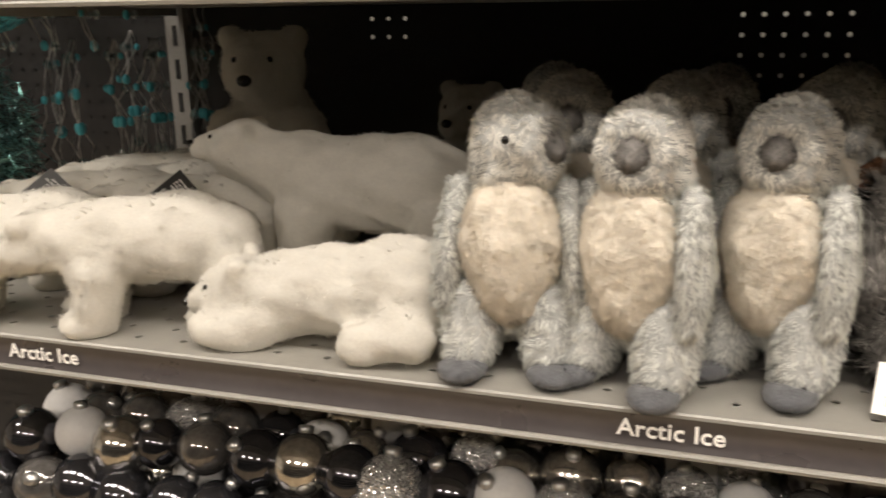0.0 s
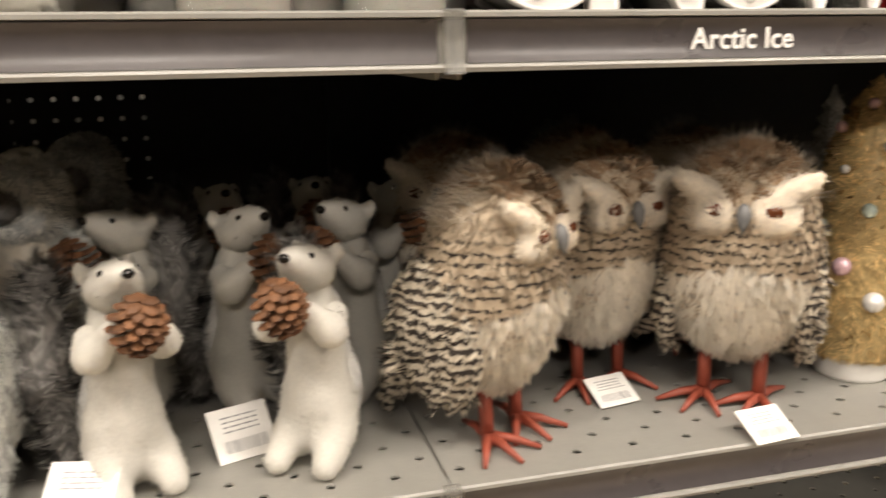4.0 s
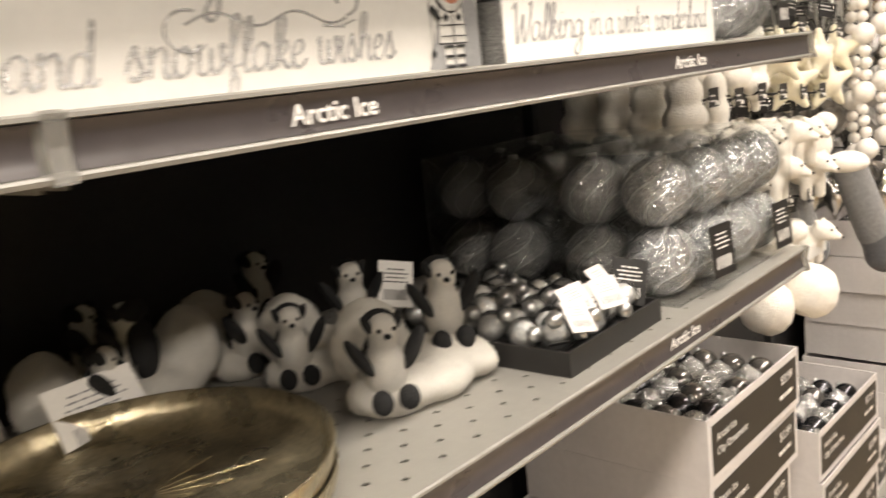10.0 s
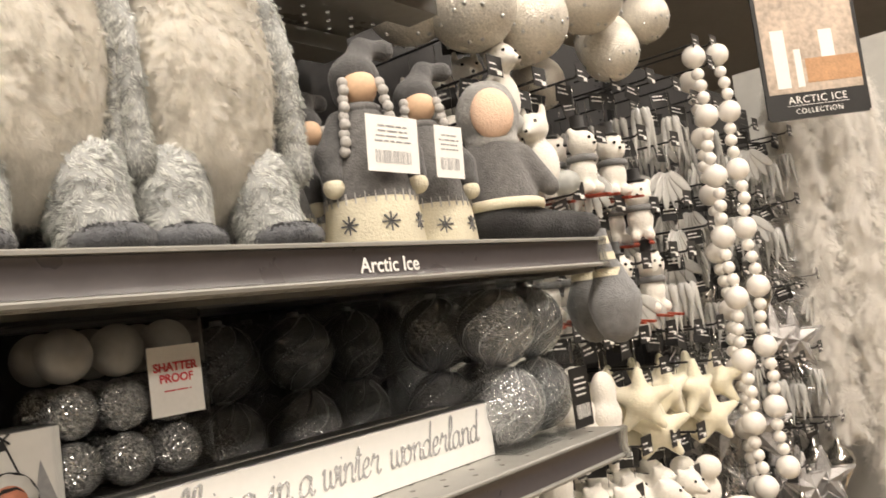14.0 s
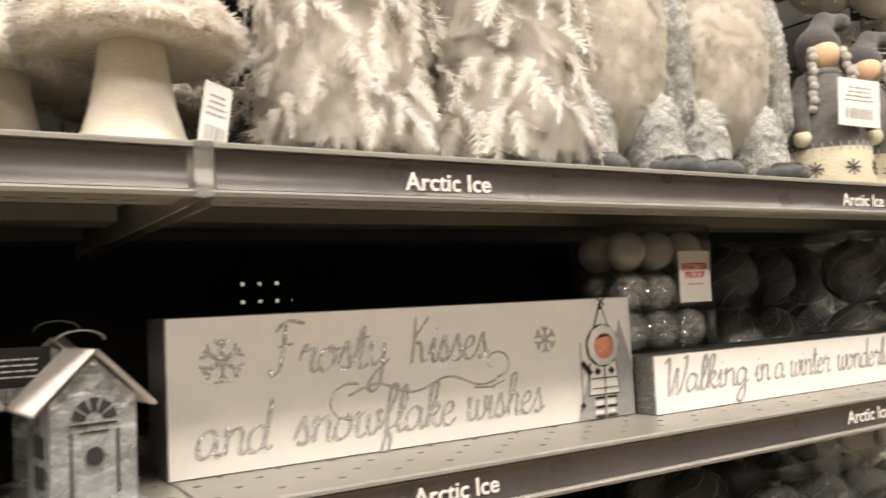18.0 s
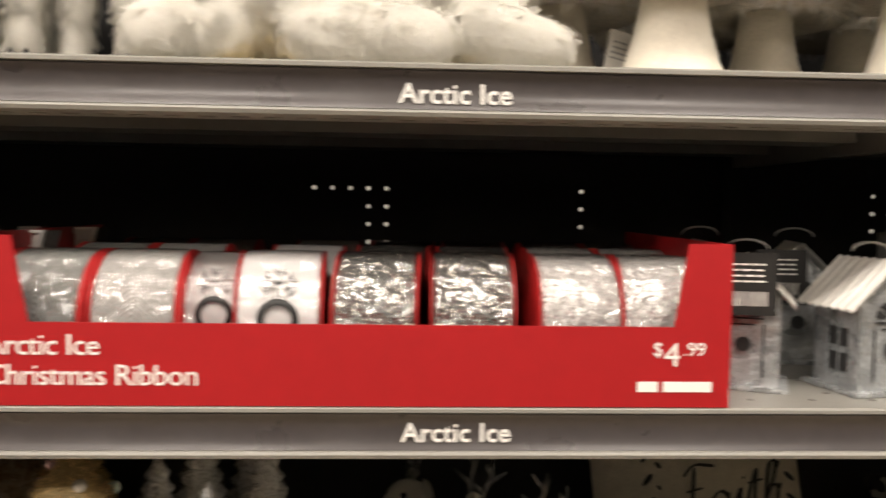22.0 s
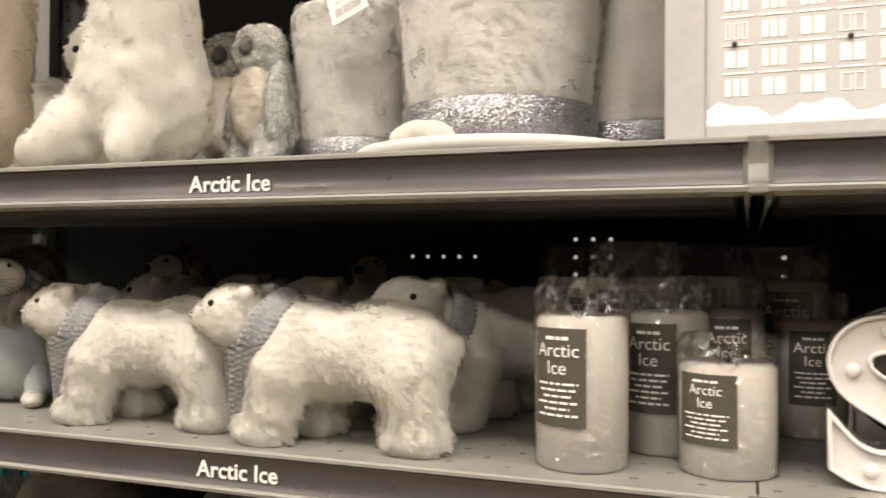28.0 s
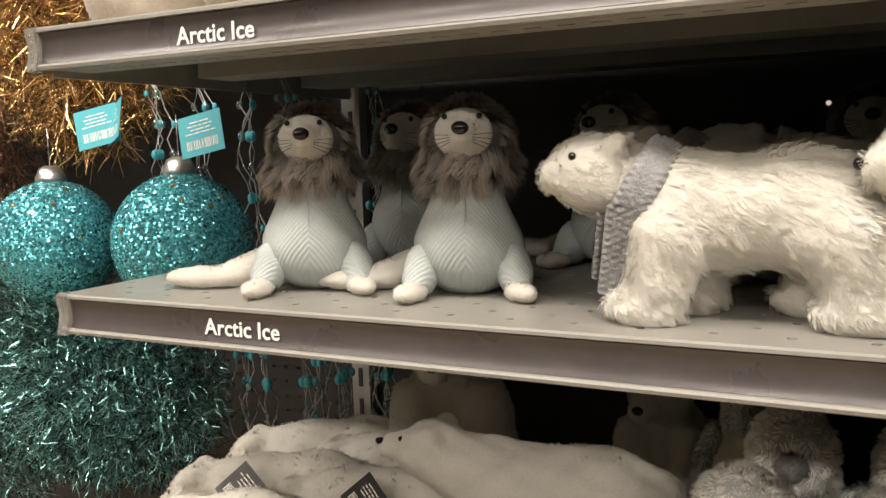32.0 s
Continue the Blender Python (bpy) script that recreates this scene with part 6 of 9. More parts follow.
# marquee letters
sn = thing("letter_sign", "white enamel SNOW letters with silver glitter sides and bulbs", "letter decor")
bulb_mat = mat("clear_bulb", (0.82, 0.80, 0.77), 0.12, var=0.05, trans=0.25)
for ch, x0, x1, z0, z1, y in (("S", 0.0, 0.080, 0.0, 0.130, 0.0), ("N", 0.072, 0.168, 0.0, 0.126, 0.004), ("O", 0.158, 0.252, 0.0, 0.112, -0.002), ("W", 0.232, 0.362, 0.0, 0.126, 0.003)):
    # glitter back, white rim and a face set back inside the rim
    for nm, mesh, mtl, pad, y0, dep, lab in (("letter", words(ch, 1.0, 0.10, bold=0.045), SILVER_GLIT, 0.0012, 0.009, 0.033, "letter " + ch + " with silver glitter sides"),
                                             ("rim", words(ch, 1.0, 0.05, bold=0.036, rim=0.009), MARQUEE, 0.0, 0.0, 0.0095, "raised white rim"), ("letter_face", words(ch, 1.0, 0.01, bold=0.036), MARQUEE, 0.0012, 0.0040, 0.0040, "white enamel face")):
        co = np.array([v.co for v in mesh.vertices])
        lo, hi = co.min(0), co.max(0)
        mesh.transform(Matrix.Translation((x0 + pad, y + y0, z0 + pad)) @ Matrix.Diagonal(((x1 - x0 - 2 * pad) / (hi[0] - lo[0]), dep / (hi[1] - lo[1]), (z1 - z0 - 2 * pad) / (hi[2] - lo[2]), 1)) @ Matrix.Translation((-lo[0], -lo[1], -lo[2])))
        o = part(nm, mesh, mtl, sn if nm == "letter" else l, lab)
        l = o if nm == "letter" else l
    spots = {"S": ((0.042, 0.118), (0.018, 0.088), (0.060, 0.052), (0.030, 0.014)), "N": ((0.085, 0.104), (0.120, 0.062), (0.152, 0.108), (0.152, 0.016)), "O": ((0.206, 0.100), (0.172, 0.056), (0.238, 0.056), (0.206, 0.012)), "W": ((0.246, 0.110), (0.272, 0.022), (0.300, 0.098), (0.322, 0.022), (0.348, 0.108))}[ch]
    for bx, bz in spots:
        part("bulb", ball(0.0058, (bx, y + 0.0030, bz), (1, 0.7, 1), 12, 8), bulb_mat, l, "small clear bulb")
put(sn, 1.268, 0.048, CT, 0)
again(sn, 1.290, 0.125, CT, -2)
again(sn, 1.300, 0.205, CT, 1)
tg = tagged(pricetag("swing_tag", 0.042, 0.056, CARD_BLACK, WHITE_INK), "black card tag hung in the letter O", "tag", "black swing tags")
put(tg, 1.472, 0.040, CT + 0.082, -6, 1, 0, 6)

# ribbon carton
rb = thing("ribbon_carton", "open red carton lettered Arctic Ice Christmas Ribbon", "display carton")
RX0, RX1 = 1.638, 2.218
W = RX1 - RX0
front = [(0, 0), (W, 0), (W, 0.126), (W - 0.034, 0.126), (W - 0.044, 0.062), (0.052, 0.062), (0.040, 0.126), (0, 0.126)]
part("front_panel", prism(front, 0.0025), RED_BOX, rb)
part("back_panel", box(0, W, 0.30, 0.3025, 0, 0.10), RED_BOX, rb)
for x in (0.0, W - 0.0025):
    part("side_panel", box(x, x + 0.0025, 0.0026, 0.2998, 0, 0.126), RED_BOX, rb)
part("carton_bottom", box(0.003, W - 0.003, 0.003, 0.2995, 0, 0.002), RED_BOX, rb)
for body, x, z, s, al in (("Arctic Ice", 0.020, 0.038, 0.0225, "LEFT"), ("Christmas Ribbon", 0.020, 0.0155, 0.0225, "LEFT"), ("4", W - 0.052, 0.032, 0.026, "LEFT"), ("$", W - 0.0605, 0.040, 0.015, "LEFT"), (".99", W - 0.037, 0.040, 0.015, "LEFT")):
    o = part("lettering", words(body, s, 0.0002, align=al, space=0.96), WHITE_INK, rb, "white lettering " + body); o.location = (x, -0.0005, z)
part("logo_bar", join(box(W - 0.072, W - 0.056, -0.0006, -0.0002, 0.012, 0.020), box(W - 0.052, W - 0.014, -0.0006, -0.0002, 0.012, 0.020)), WHITE_INK, rb)
put(rb, RX0, -0.004, CT + 0.0005)
RIB_KNIT = mat("knitted_ribbon", (0.34, 0.33, 0.315), 0.8, var=0.2, scale=90, bump=0.8, bscale=200)
herringbone(RIB_KNIT, 380)
RIB_GREY = mat("grey_knit_ribbon", (0.20, 0.20, 0.19), 0.8, var=0.25, scale=90, bump=0.8, bscale=200)
herringbone(RIB_GREY, 380)
RIB_SATIN = mat("white_satin_ribbon", (0.54, 0.52, 0.515), 0.28, var=0.05, scale=20, spec=0.7)
RIB_GLIT = glitter("glitter_ribbon", (0.36, 0.35, 0.33), 900, 0.18, 1.3, var=0.6)
RIB_WHITE = glitter("pale_glitter_ribbon", (0.50, 0.485, 0.47), 900, 0.25, 0.9, metal=0.5, var=0.35)
RED_CORE = mat("red_spool", (0.45, 0.02, 0.02), 0.5)


def spool(mtl, label):
    t = thing("ribbon_spool", label, "ribbon", "ribbon spools")
    m = pose(0, 0, 0, 0, 90)
    part("ribbon", moved(lathe([(0.052, -0.031), (0.0535, -0.029), (0.0535, 0.029), (0.052, 0.031), (0.018, 0.031), (0.018, -0.031), (0.052, -0.031)], 48, False), m), mtl, t)
    for q in (0.0325, -0.0335):
        part("spool_side", moved(lathe([(0.0545, q), (0.0545, q + 0.001), (0.014, q + 0.001), (0.014, q)], 40, True), m), RED_CORE, t, "red card spool side")
    o = part("clear_band", moved(lathe([(0.0542, -0.0315), (0.0548, 0), (0.0542, 0.0315)], 40, False), m), WRAP, t)
    o.visible_shadow = False
    return t


SP = [spool(RIB_GREY, "spool of dark grey cable-knit ribbon"), spool(RIB_KNIT, "spool of pale grey cable-knit ribbon"), spool(RIB_SATIN, "spool of white satin ribbon with snowflakes"), spool(RIB_GLIT, "spool of silver glitter mesh ribbon"), spool(RIB_WHITE, "spool of white glitter ribbon")]
flake = bmesh.new()
for k in range(3):
    bmesh.ops.create_cube(flake, size=2, matrix=Matrix.Rotation(radians(60 * k), 4, "Y") @ Matrix.Diagonal((0.0016, 0.0003, 0.014, 1)))
for a in range(6):
    for q in (-1, 1):
        bmesh.ops.create_cube(flake, size=2, matrix=Matrix.Rotation(radians(60 * a), 4, "Y") @ Matrix.Translation((0, 0, 0.009)) @ Matrix.Rotation(radians(45 * q), 4, "Y") @ Matrix.Translation((0, 0, 0.003)) @ Matrix.Diagonal((0.0010, 0.0003, 0.004, 1)))
FLAKE = bpy.data.meshes.new("snowflake"); flake.to_mesh(FLAKE); flake.free()
fl = part("snowflake", FLAKE.copy(), LETTER_GLIT, SP[2], "silver snowflake print"); fl.matrix_basis = pose(0, -0.046, 0.031, -38)
fl2 = part("black_motif", lathe([(0.011, -0.0004), (0.016, -0.0004), (0.016, 0.0004), (0.011, 0.0004)], 24, False), INK, SP[2]); fl2.matrix_basis = pose(0, -0.0545, 0.004, 90)
spx = [1.690, 1.760, 1.868, 1.947, 2.022, 2.105, 2.176]
kinds = [0, 1, 2, 3, 3, 4, 4]
used = set()
for row in range(3):
    for i, (x, k) in enumerate(zip(spx, kinds)):
        yy, rz = 0.068 + row * 0.105, -4 + 3 * (i % 3)
        m = (x + 0.01 * row, yy, CT + 0.0595, rz)
        if k not in used:
            used.add(k); put(SP[k], *m)
        else:
            again(SP[k], *m)

again(SP[2], 1.812, 0.092, CT + 0.0595, 4, 0.94)

# bird houses
def birdhouse():
    t = thing("bird_house", "galvanised metal bird house candle holder with white roof", "lantern", "metal bird houses")
    w, d, h = 0.030, 0.030, 0.080
    gable = [(-w, 0.004), (w, 0.004), (w, h), (0, h + 0.030), (-w, h)]
    for y in (-d, d - 0.001):
        o = part("gable_wall", prism(gable, 0.001), GALV, t); o.location = (0, y, 0)
    for x in (-w, w - 0.001):
        part("side_wall", box(x, x + 0.001, -d + 0.0012, d - 0.0012, 0.004, h), GALV, t)
    part("foot_plate", box(-w - 0.008, w + 0.008, -d - 0.008, d + 0.008, 0, 0.004, 0.001), GALV, t)
    rl = math.hypot(w + 0.010, 0.040)
    for s in (-1, 1):
        bm = bmesh.new()
        n = 14
        rows = []
        for k in range(n + 1):
            y = -d - 0.010 + (2 * d + 0.020) * k / n
            zz = 0.0012 * math.cos(math.pi * k)
            rows.append([bm.verts.new((s * 0.0, y, h + 0.036 + zz)), bm.verts.new((s * (w + 0.012), y, h - 0.006 + zz)), bm.verts.new((s * (w + 0.012), y, h - 0.0075 + zz)), bm.verts.new((0, y, h + 0.0345 + zz))])
        for a, b in zip(rows, rows[1:]):
            for k in range(4):
                bm.faces.new((a[k], a[(k + 1) % 4], b[(k + 1) % 4], b[k]))
        bmesh.ops.recalc_face_normals(bm, faces=bm.faces)
        part("roof_sheet", bm, ROOF, t, "white corrugated roof sheet")
    # walls stay uncut: black plates stand in for the shade inside the openings
    dark = [box(-0.0165, 0.0165, -d - 0.0012, -d - 0.0004, 0.062, 0.0635)]
    for x in (-0.017, 0.0155):
        dark.append(box(x, x + 0.0016, -d - 0.0012, -d - 0.0004, 0.012, 0.058))
    dark.append(box(-0.010, 0.010, -d - 0.0012, -d - 0.0004, 0.0568, 0.0578))
    fan = bmesh.new()
    for k in range(5):
        a0, a1 = math.pi * (k + 0.12) / 5, math.pi * (k + 0.88) / 5
        vs = [fan.verts.new((r * math.cos(a), -d - 0.0008, 0.0655 + r * math.sin(a))) for r, a in ((0.006, a0), (0.0165, a0), (0.0165, a1), (0.006, a1))]
        fan.faces.new(vs)
    part("fan_window", join(fan, *dark), INK, t, "black plates for the dark fan window openings and door lines")
    part("bird_hole", moved(lathe([(0.0065, 0), (0.0065, 0.0012)], 20), pose(0, -d - 0.0002, 0.040, 90)), INK, t, "black disc for the dark bird hole")
    for s in (-1, 1):
        sw = [box(s * w + (0.0002 if s > 0 else -0.001), s * w + (0.001 if s > 0 else -0.0002), y, y + 0.010, z, z + 0.016) for y in (-0.016, -0.002) for z in (0.018, 0.040)]
        part("side_window", join(*sw), INK, t)
    loop = [(0.018 * math.cos(a), 0.004 * math.sin(a), h + 0.042 + 0.008 * abs(math.sin(a))) for a in [k * math.pi / 8 for k in range(17)]]
    part("wire_loop", tube(loop, 0.0009, 5), SILVER, t)
    return t


bh = put(birdhouse(), 2.368, 0.070, CT, 8, 0.98)
again(bh, 2.268, 0.090, CT, -24, 0.98)
again(bh, 2.370, 0.215, CT, -14, 1.04)
again(bh, 2.275, 0.225, CT, -10, 1.04)
for x, y, z in ((2.250, 0.044, 0.118), (2.335, 0.165, 0.115)):
    tg = tagged(pricetag("swing_tag", 0.048, 0.052, CARD_BLACK, WHITE_INK), "black card tag hanging on a metal bird house", "tag", "black swing tags")
    put(tg, x, y, CT + z, -8, 1, 0)

# block signs
def block_sign(w, h, d, lines, label, extra=None):
    t = thing("block_sign", label, "wall sign", "block signs")
    part("block", box(0, w, 0.001, d, 0, h, 0.0012, 1), SIGN_EDGE, t, "silver glitter edges")
    part("face", box(0.001, w - 0.001, 0, 0.0009, 0.001, h - 0.001), SIGN_WHITE, t, "white painted face")
    for body, x, z, s, stretch in lines:
        me = script(body, s * 0.44, stretch, 1.0)
        me.transform(Matrix.Translation((x, -0.0006, z)))
        part("lettering", me, LETTER_GLIT, t, "silver glitter lettering " + body)
    return t


fs = block_sign(0.516, 0.133, 0.036, (("Frosty", 0.086, 0.079, 0.050, 0.120), ("Kisses", 0.226, 0.079, 0.050, 0.094), ("and", 0.022, 0.016, 0.050, 0.070), ("snowflake", 0.107, 0.017, 0.048, 0.170), ("wishes", 0.289, 0.018, 0.048, 0.098)), "white block sign lettered Frosty Kisses and snowflake wishes")
for x, z, s in ((0.0465, 0.095, 1.30), (0.392, 0.092, 0.95)):
    o = part("snowflake", FLAKE.copy(), LETTER_GLIT, fs, "silver glitter snowflake"); o.matrix_basis = pose(x, -0.0008, z) @ Matrix.Scale(s, 4)
sw = [(0.162 + 0.165 * k / 28, -0.0006, 0.0575 + 0.0055 * math.sin(k * 0.46 - 0.6)) for k in range(29)]
curl = lambda x, z, r, a0, a1, grow: [(x + r * (1 - grow * k / 16) * math.cos(a0 + (a1 - a0) * k / 16), -0.0006, z + 0.8 * r * (1 - grow * k / 16) * math.sin(a0 + (a1 - a0) * k / 16)) for k in range(17)]
part("flourish", join(tube(sw, 0.0013, 5, 0.0010), tube(curl(0.164, 0.049, 0.021, 1.2, 5.6, 0.1), 0.0013, 5, 0.0008), tube(curl(0.327, 0.073, 0.019, -1.5, 3.9, 0.55), 0.0013, 5, 0.0008), tube([(0.300, -0.0006, 0.050), (0.320, -0.0006, 0.0485), (0.338, -0.0006, 0.054)], 0.0011, 5, 0.0006)), LETTER_GLIT, fs, "silver glitter flourish")
GREY_PEAK = mat("grey_print", (0.36, 0.36, 0.36), 0.6)
peaks = prism([(0.432, 0.002), (0.452, 0.055), (0.458, 0.050), (0.463, 0.088), (0.470, 0.075), (0.476, 0.05), (0.486, 0.05), (0.498, 0.108), (0.514, 0.060), (0.514, 0.002)], 0.0004)
o = part("mountain_print", peaks, GREY_PEAK, fs, "grey mountain print"); o.location = (0, -0.0006, 0)
FX, CORAL_INK = 0.471, mat("coral_print", (0.74, 0.30, 0.19), 0.6)
disc = lambda r, z, y, lump=0.0: moved(lathe([(0.0001, 0), (r, 0), (r, 0.0005), (0.0001, 0.0005)], 40), pose(FX, y, z, 90))
part("print_outline", join(disc(0.0235, 0.0805, -0.0008), prism([(FX - 0.0115, 0.100), (FX + 0.0115, 0.100), (FX + 0.001, 0.1275), (FX - 0.001, 0.1275)], 0.0003), prism([(FX - 0.0225, 0.026), (FX + 0.0225, 0.026), (FX + 0.0195, 0.062), (FX - 0.0195, 0.062)], 0.0003)), INK, fs, "black printed outline").location = (0, -0.0007, 0)
hood = disc(0.0222, 0.0805, -0.0016)
for v in hood.verts:
    d = math.hypot(v.co.x - FX, v.co.z - 0.0805)
    if d > 0.02:
        k = 1 + 0.035 * math.sin(9 * math.atan2(v.co.z - 0.0805, v.co.x - FX))
        v.co.x, v.co.z = FX + (v.co.x - FX) * k, 0.0805 + (v.co.z - 0.0805) * k
part("printed_hood", join(hood, prism([(FX - 0.0212, 0.0275), (FX + 0.0212, 0.0275), (FX + 0.0180, 0.062), (FX - 0.0180, 0.062)], 0.0003), *[box(FX + q * 0.0085 - 0.0062, FX + q * 0.0085 + 0.0062, 0, 0.0003, 0.006, 0.0255) for q in (-1, 1)], prism([(FX - 0.009, 0.1015), (FX + 0.009, 0.1015), (FX + 0.002, 0.120), (FX - 0.002, 0.120)], 0.0003)), SIGN_WHITE, fs, "white printed coat and hood").location = (0, -0.0012, 0)
part("printed_face", disc(0.0142, 0.0800, -0.0036), CORAL_INK, fs, "plain coral disc")
part("printed_fringe", prism([(FX - 0.0125, 0.0865), (FX - 0.004, 0.0925), (FX + 0.006, 0.0925), (FX + 0.0125, 0.0865), (FX + 0.006, 0.0905), (FX - 0.004, 0.0895)], 0.0003), INK, fs).location = (0, -0.0046, 0)
lines = [box(FX - 0.019, FX + 0.019, 0, 0.0003, z, z + 0.0011) for z in (0.0335, 0.0445)] + [box(FX - 0.0006, FX + 0.0006, 0, 0.0003, 0.028, 0.060)]
lines += [moved(box(-0.0032, 0.0032, 0, 0.0003, -0.0032, 0.0032), pose(FX + q * 0.010, 0, 0.0525, 0, 45)) for q in (-1, 1)]
lines += [box(FX + q * 0.0085 - 0.0068, FX + q * 0.0085 + 0.0068, 0, 0.0003, z, z + 0.0028) for q in (-1, 1) for z in (0.002, 0.0125, 0.0225)]
lines += [box(0.4375, 0.4383, 0, 0.0003, 0.020, 0.085), moved(box(-0.003, 0.003, 0, 0.0003, -0.003, 0.003), pose(0.438, 0, 0.0175, 0, 45)), moved(box(-0.009, 0.009, 0, 0.0003, -0.003, 0.003), pose(0.4455, 0, 0.057, 0, 48)), moved(box(-0.006, 0.006, 0, 0.0003, -0.0008, 0.0008), pose(FX, 0, 0.1285, 0, 40)), moved(box(-0.006, 0.006, 0, 0.0003, -0.0008, 0.0008), pose(FX, 0, 0.1285, 0, -40))]
part("line_print", join(*lines), INK, fs, "black print lines").location = (0, -0.0030, 0)
put(fs, 2.437, 0.106, CT, 0)
again(fs, 2.440, 0.148, CT, 0)
ws = block_sign(0.516, 0.066, 0.034, (("Walking", 0.0165, 0.0225, 0.044, 0.140), ("in", 0.166, 0.0235, 0.042, 0.030), ("a", 0.203, 0.0235, 0.042, 0.0215), ("winter", 0.234, 0.0235, 0.042, 0.083), ("wonderland", 0.331, 0.0235, 0.042, 0.160)), "white block sign lettered Walking in a winter wonderland")
put(ws, 2.956, 0.076, CT, 0)
again(ws, 2.930, 0.118, CT, 0)


def small_ball_box():
    t = thing("ornament_pack", "clear box of small silver baubles marked shatter proof", "boxed ornaments")
    r = 0.0232
    for j in range(3):
        for i in range(3):
            for k in range(2):
                part("bauble", ball(r, (r + 0.002 + i * 0.0475, r + 0.002 + k * 0.0475, r + 0.002 + j * 0.0470), seg=24, rings=14), PACK_GLIT if j < 2 else MATTE_SILVER, t)
    o = part("clear_box", box(0, 0.146, 0, 0.098, 0.0004, 0.150, 0.003), PVC, t, "clear plastic box"); o.visible_shadow = False
    c = part("price_card", box(0.085, 0.138, -0.0010, -0.0002, 0.056, 0.117), CARD_WHITE, t, "white card lettered Shatter Proof")
    red = mat("red_ink", (0.60, 0.06, 0.07), 0.6)
    for body, z in (("SHATTER", 0.095), ("PROOF", 0.085)):
        w = part("lettering", words(body, 0.0105, 0.0002, bold=0.0003, align="CENTER"), red, c); w.location = (0.1115, -0.0014, z)
    part("print", bars(0.091, 0.077, 0.042, 1, 0.004, 0.0012, random.Random(1), -0.0014, True), red, c)
    return t


MATTE_SILVER = mat("matte_silver_bauble", (0.60, 0.58, 0.55), 0.55, metal=0.5, var=0.1)
put(small_ball_box(), 2.945, 0.100, CT + 0.0665, 0, 1.0)
BEAD_SILVER = glitter("beaded_silver_ball", (0.62, 0.62, 0.62), 800, 0.16, 1.4, metal=0.75, var=0.6)
bq = put(ball_pack(2, 2, 0.0505, BEAD_SILVER, "clear box of large beaded silver balls"), 3.462, 0.028, CT)
for x, y in ((3.567, 0.05), (3.34, 0.28), (3.45, 0.29), (3.56, 0.29), (3.235, 0.31)):
    again(bq, x, y, CT)
c = tagged(pricetag("swing_tag", 0.046, 0.078, CARD_BLACK, WHITE_INK), "black printed card tag on the beaded balls", "tag", "black swing tags")
put(c, 3.60, 0.020, CT + 0.088, 0, 1, 0)
# ---- top shelf: plush, hats, calendars, deer, mushrooms, feather trees, penguins, dolls ----
HAT = mat("pale_grey_plush_hat", (0.71, 0.69, 0.65), 0.85, var=0.05, scale=30, bump=0.3, bscale=120, sheen=0.4, island=0.08, thin=0.25)
BAND = glitter("grey_glitter_band", (0.30, 0.30, 0.31), 900, 0.35, 0.8, var=0.5)
CAL_GREY = mat("grey_painted_wood", (0.42, 0.41, 0.40), 0.55, var=0.06, scale=20)
CAL_PANEL = mat("grey_print_panel", (0.50, 0.49, 0.48), 0.5, var=0.04)
STRAW = mat("straw_gold", (0.50, 0.36, 0.10), 0.6, var=0.3, scale=200)
HOOF = mat("black_hoof", (0.012, 0.011, 0.010), 0.5)
FEATHER = mat("white_feather", (0.90, 0.87, 0.82), 0.9, var=0.05, scale=40, island=0.10, thin=0.42)
CAP_FUZZ = glitter("mushroom_glitter", (0.72, 0.66, 0.55), 900, 0.4, 0.8, metal=0.3, var=0.3)
STEM = mat("ivory_flock", (0.87, 0.81, 0.69), 0.9, var=0.06, scale=25, bump=0.3, sheen=0.4)
YELLOW = mat("yellow_plastic", (0.80, 0.66, 0.01), 0.4, var=0.05)
WHITE_PLASTIC = mat("white_plastic", (0.82, 0.81, 0.78), 0.35, var=0.03)
CORD = mat("clear_cord", (0.55, 0.52, 0.45), 0.3, var=0.1)

t = thing("plush_llama", "large cream plush llama lying with raised neck", "plush toy")
furry("body", [ell((0.00, 0.02, 0.064), (0.150, 0.085, 0.060)), ell((0.10, 0.01, 0.075), (0.085, 0.076, 0.070)), cone((0.14, 0.0, 0.10), (0.172, -0.005, 0.28), 0.068, 0.056), ell((-0.12, -0.01, 0.062), (0.058, 0.07, 0.060)), ell((-0.10, -0.055, 0.036), (0.060, 0.040, 0.036)),
               cone((0.09, -0.075, 0.03), (0.02, -0.085, 0.028), 0.030, 0.028), cone((0.17, -0.06, 0.03), (0.13, -0.085, 0.028), 0.034, 0.028), cone((-0.07, -0.06, 0.03), (-0.13, -0.07, 0.026), 0.032, 0.026), ell((0.14, -0.04, 0.31), (0.055, 0.065, 0.05))],
      mat("cream_llama_plush", (0.82, 0.75, 0.655), 0.85, var=0.08, bump=0.3, sheen=0.3, island=0.15, thin=0.42), t, 20000, 0.008, 0.0010, h=0.009, lump=0.003, k=0.03)
put(t, 0.195, 0.105, DT)
t = thing("plush_llama", "white plush llama sitting with a tall neck", "plush toy")
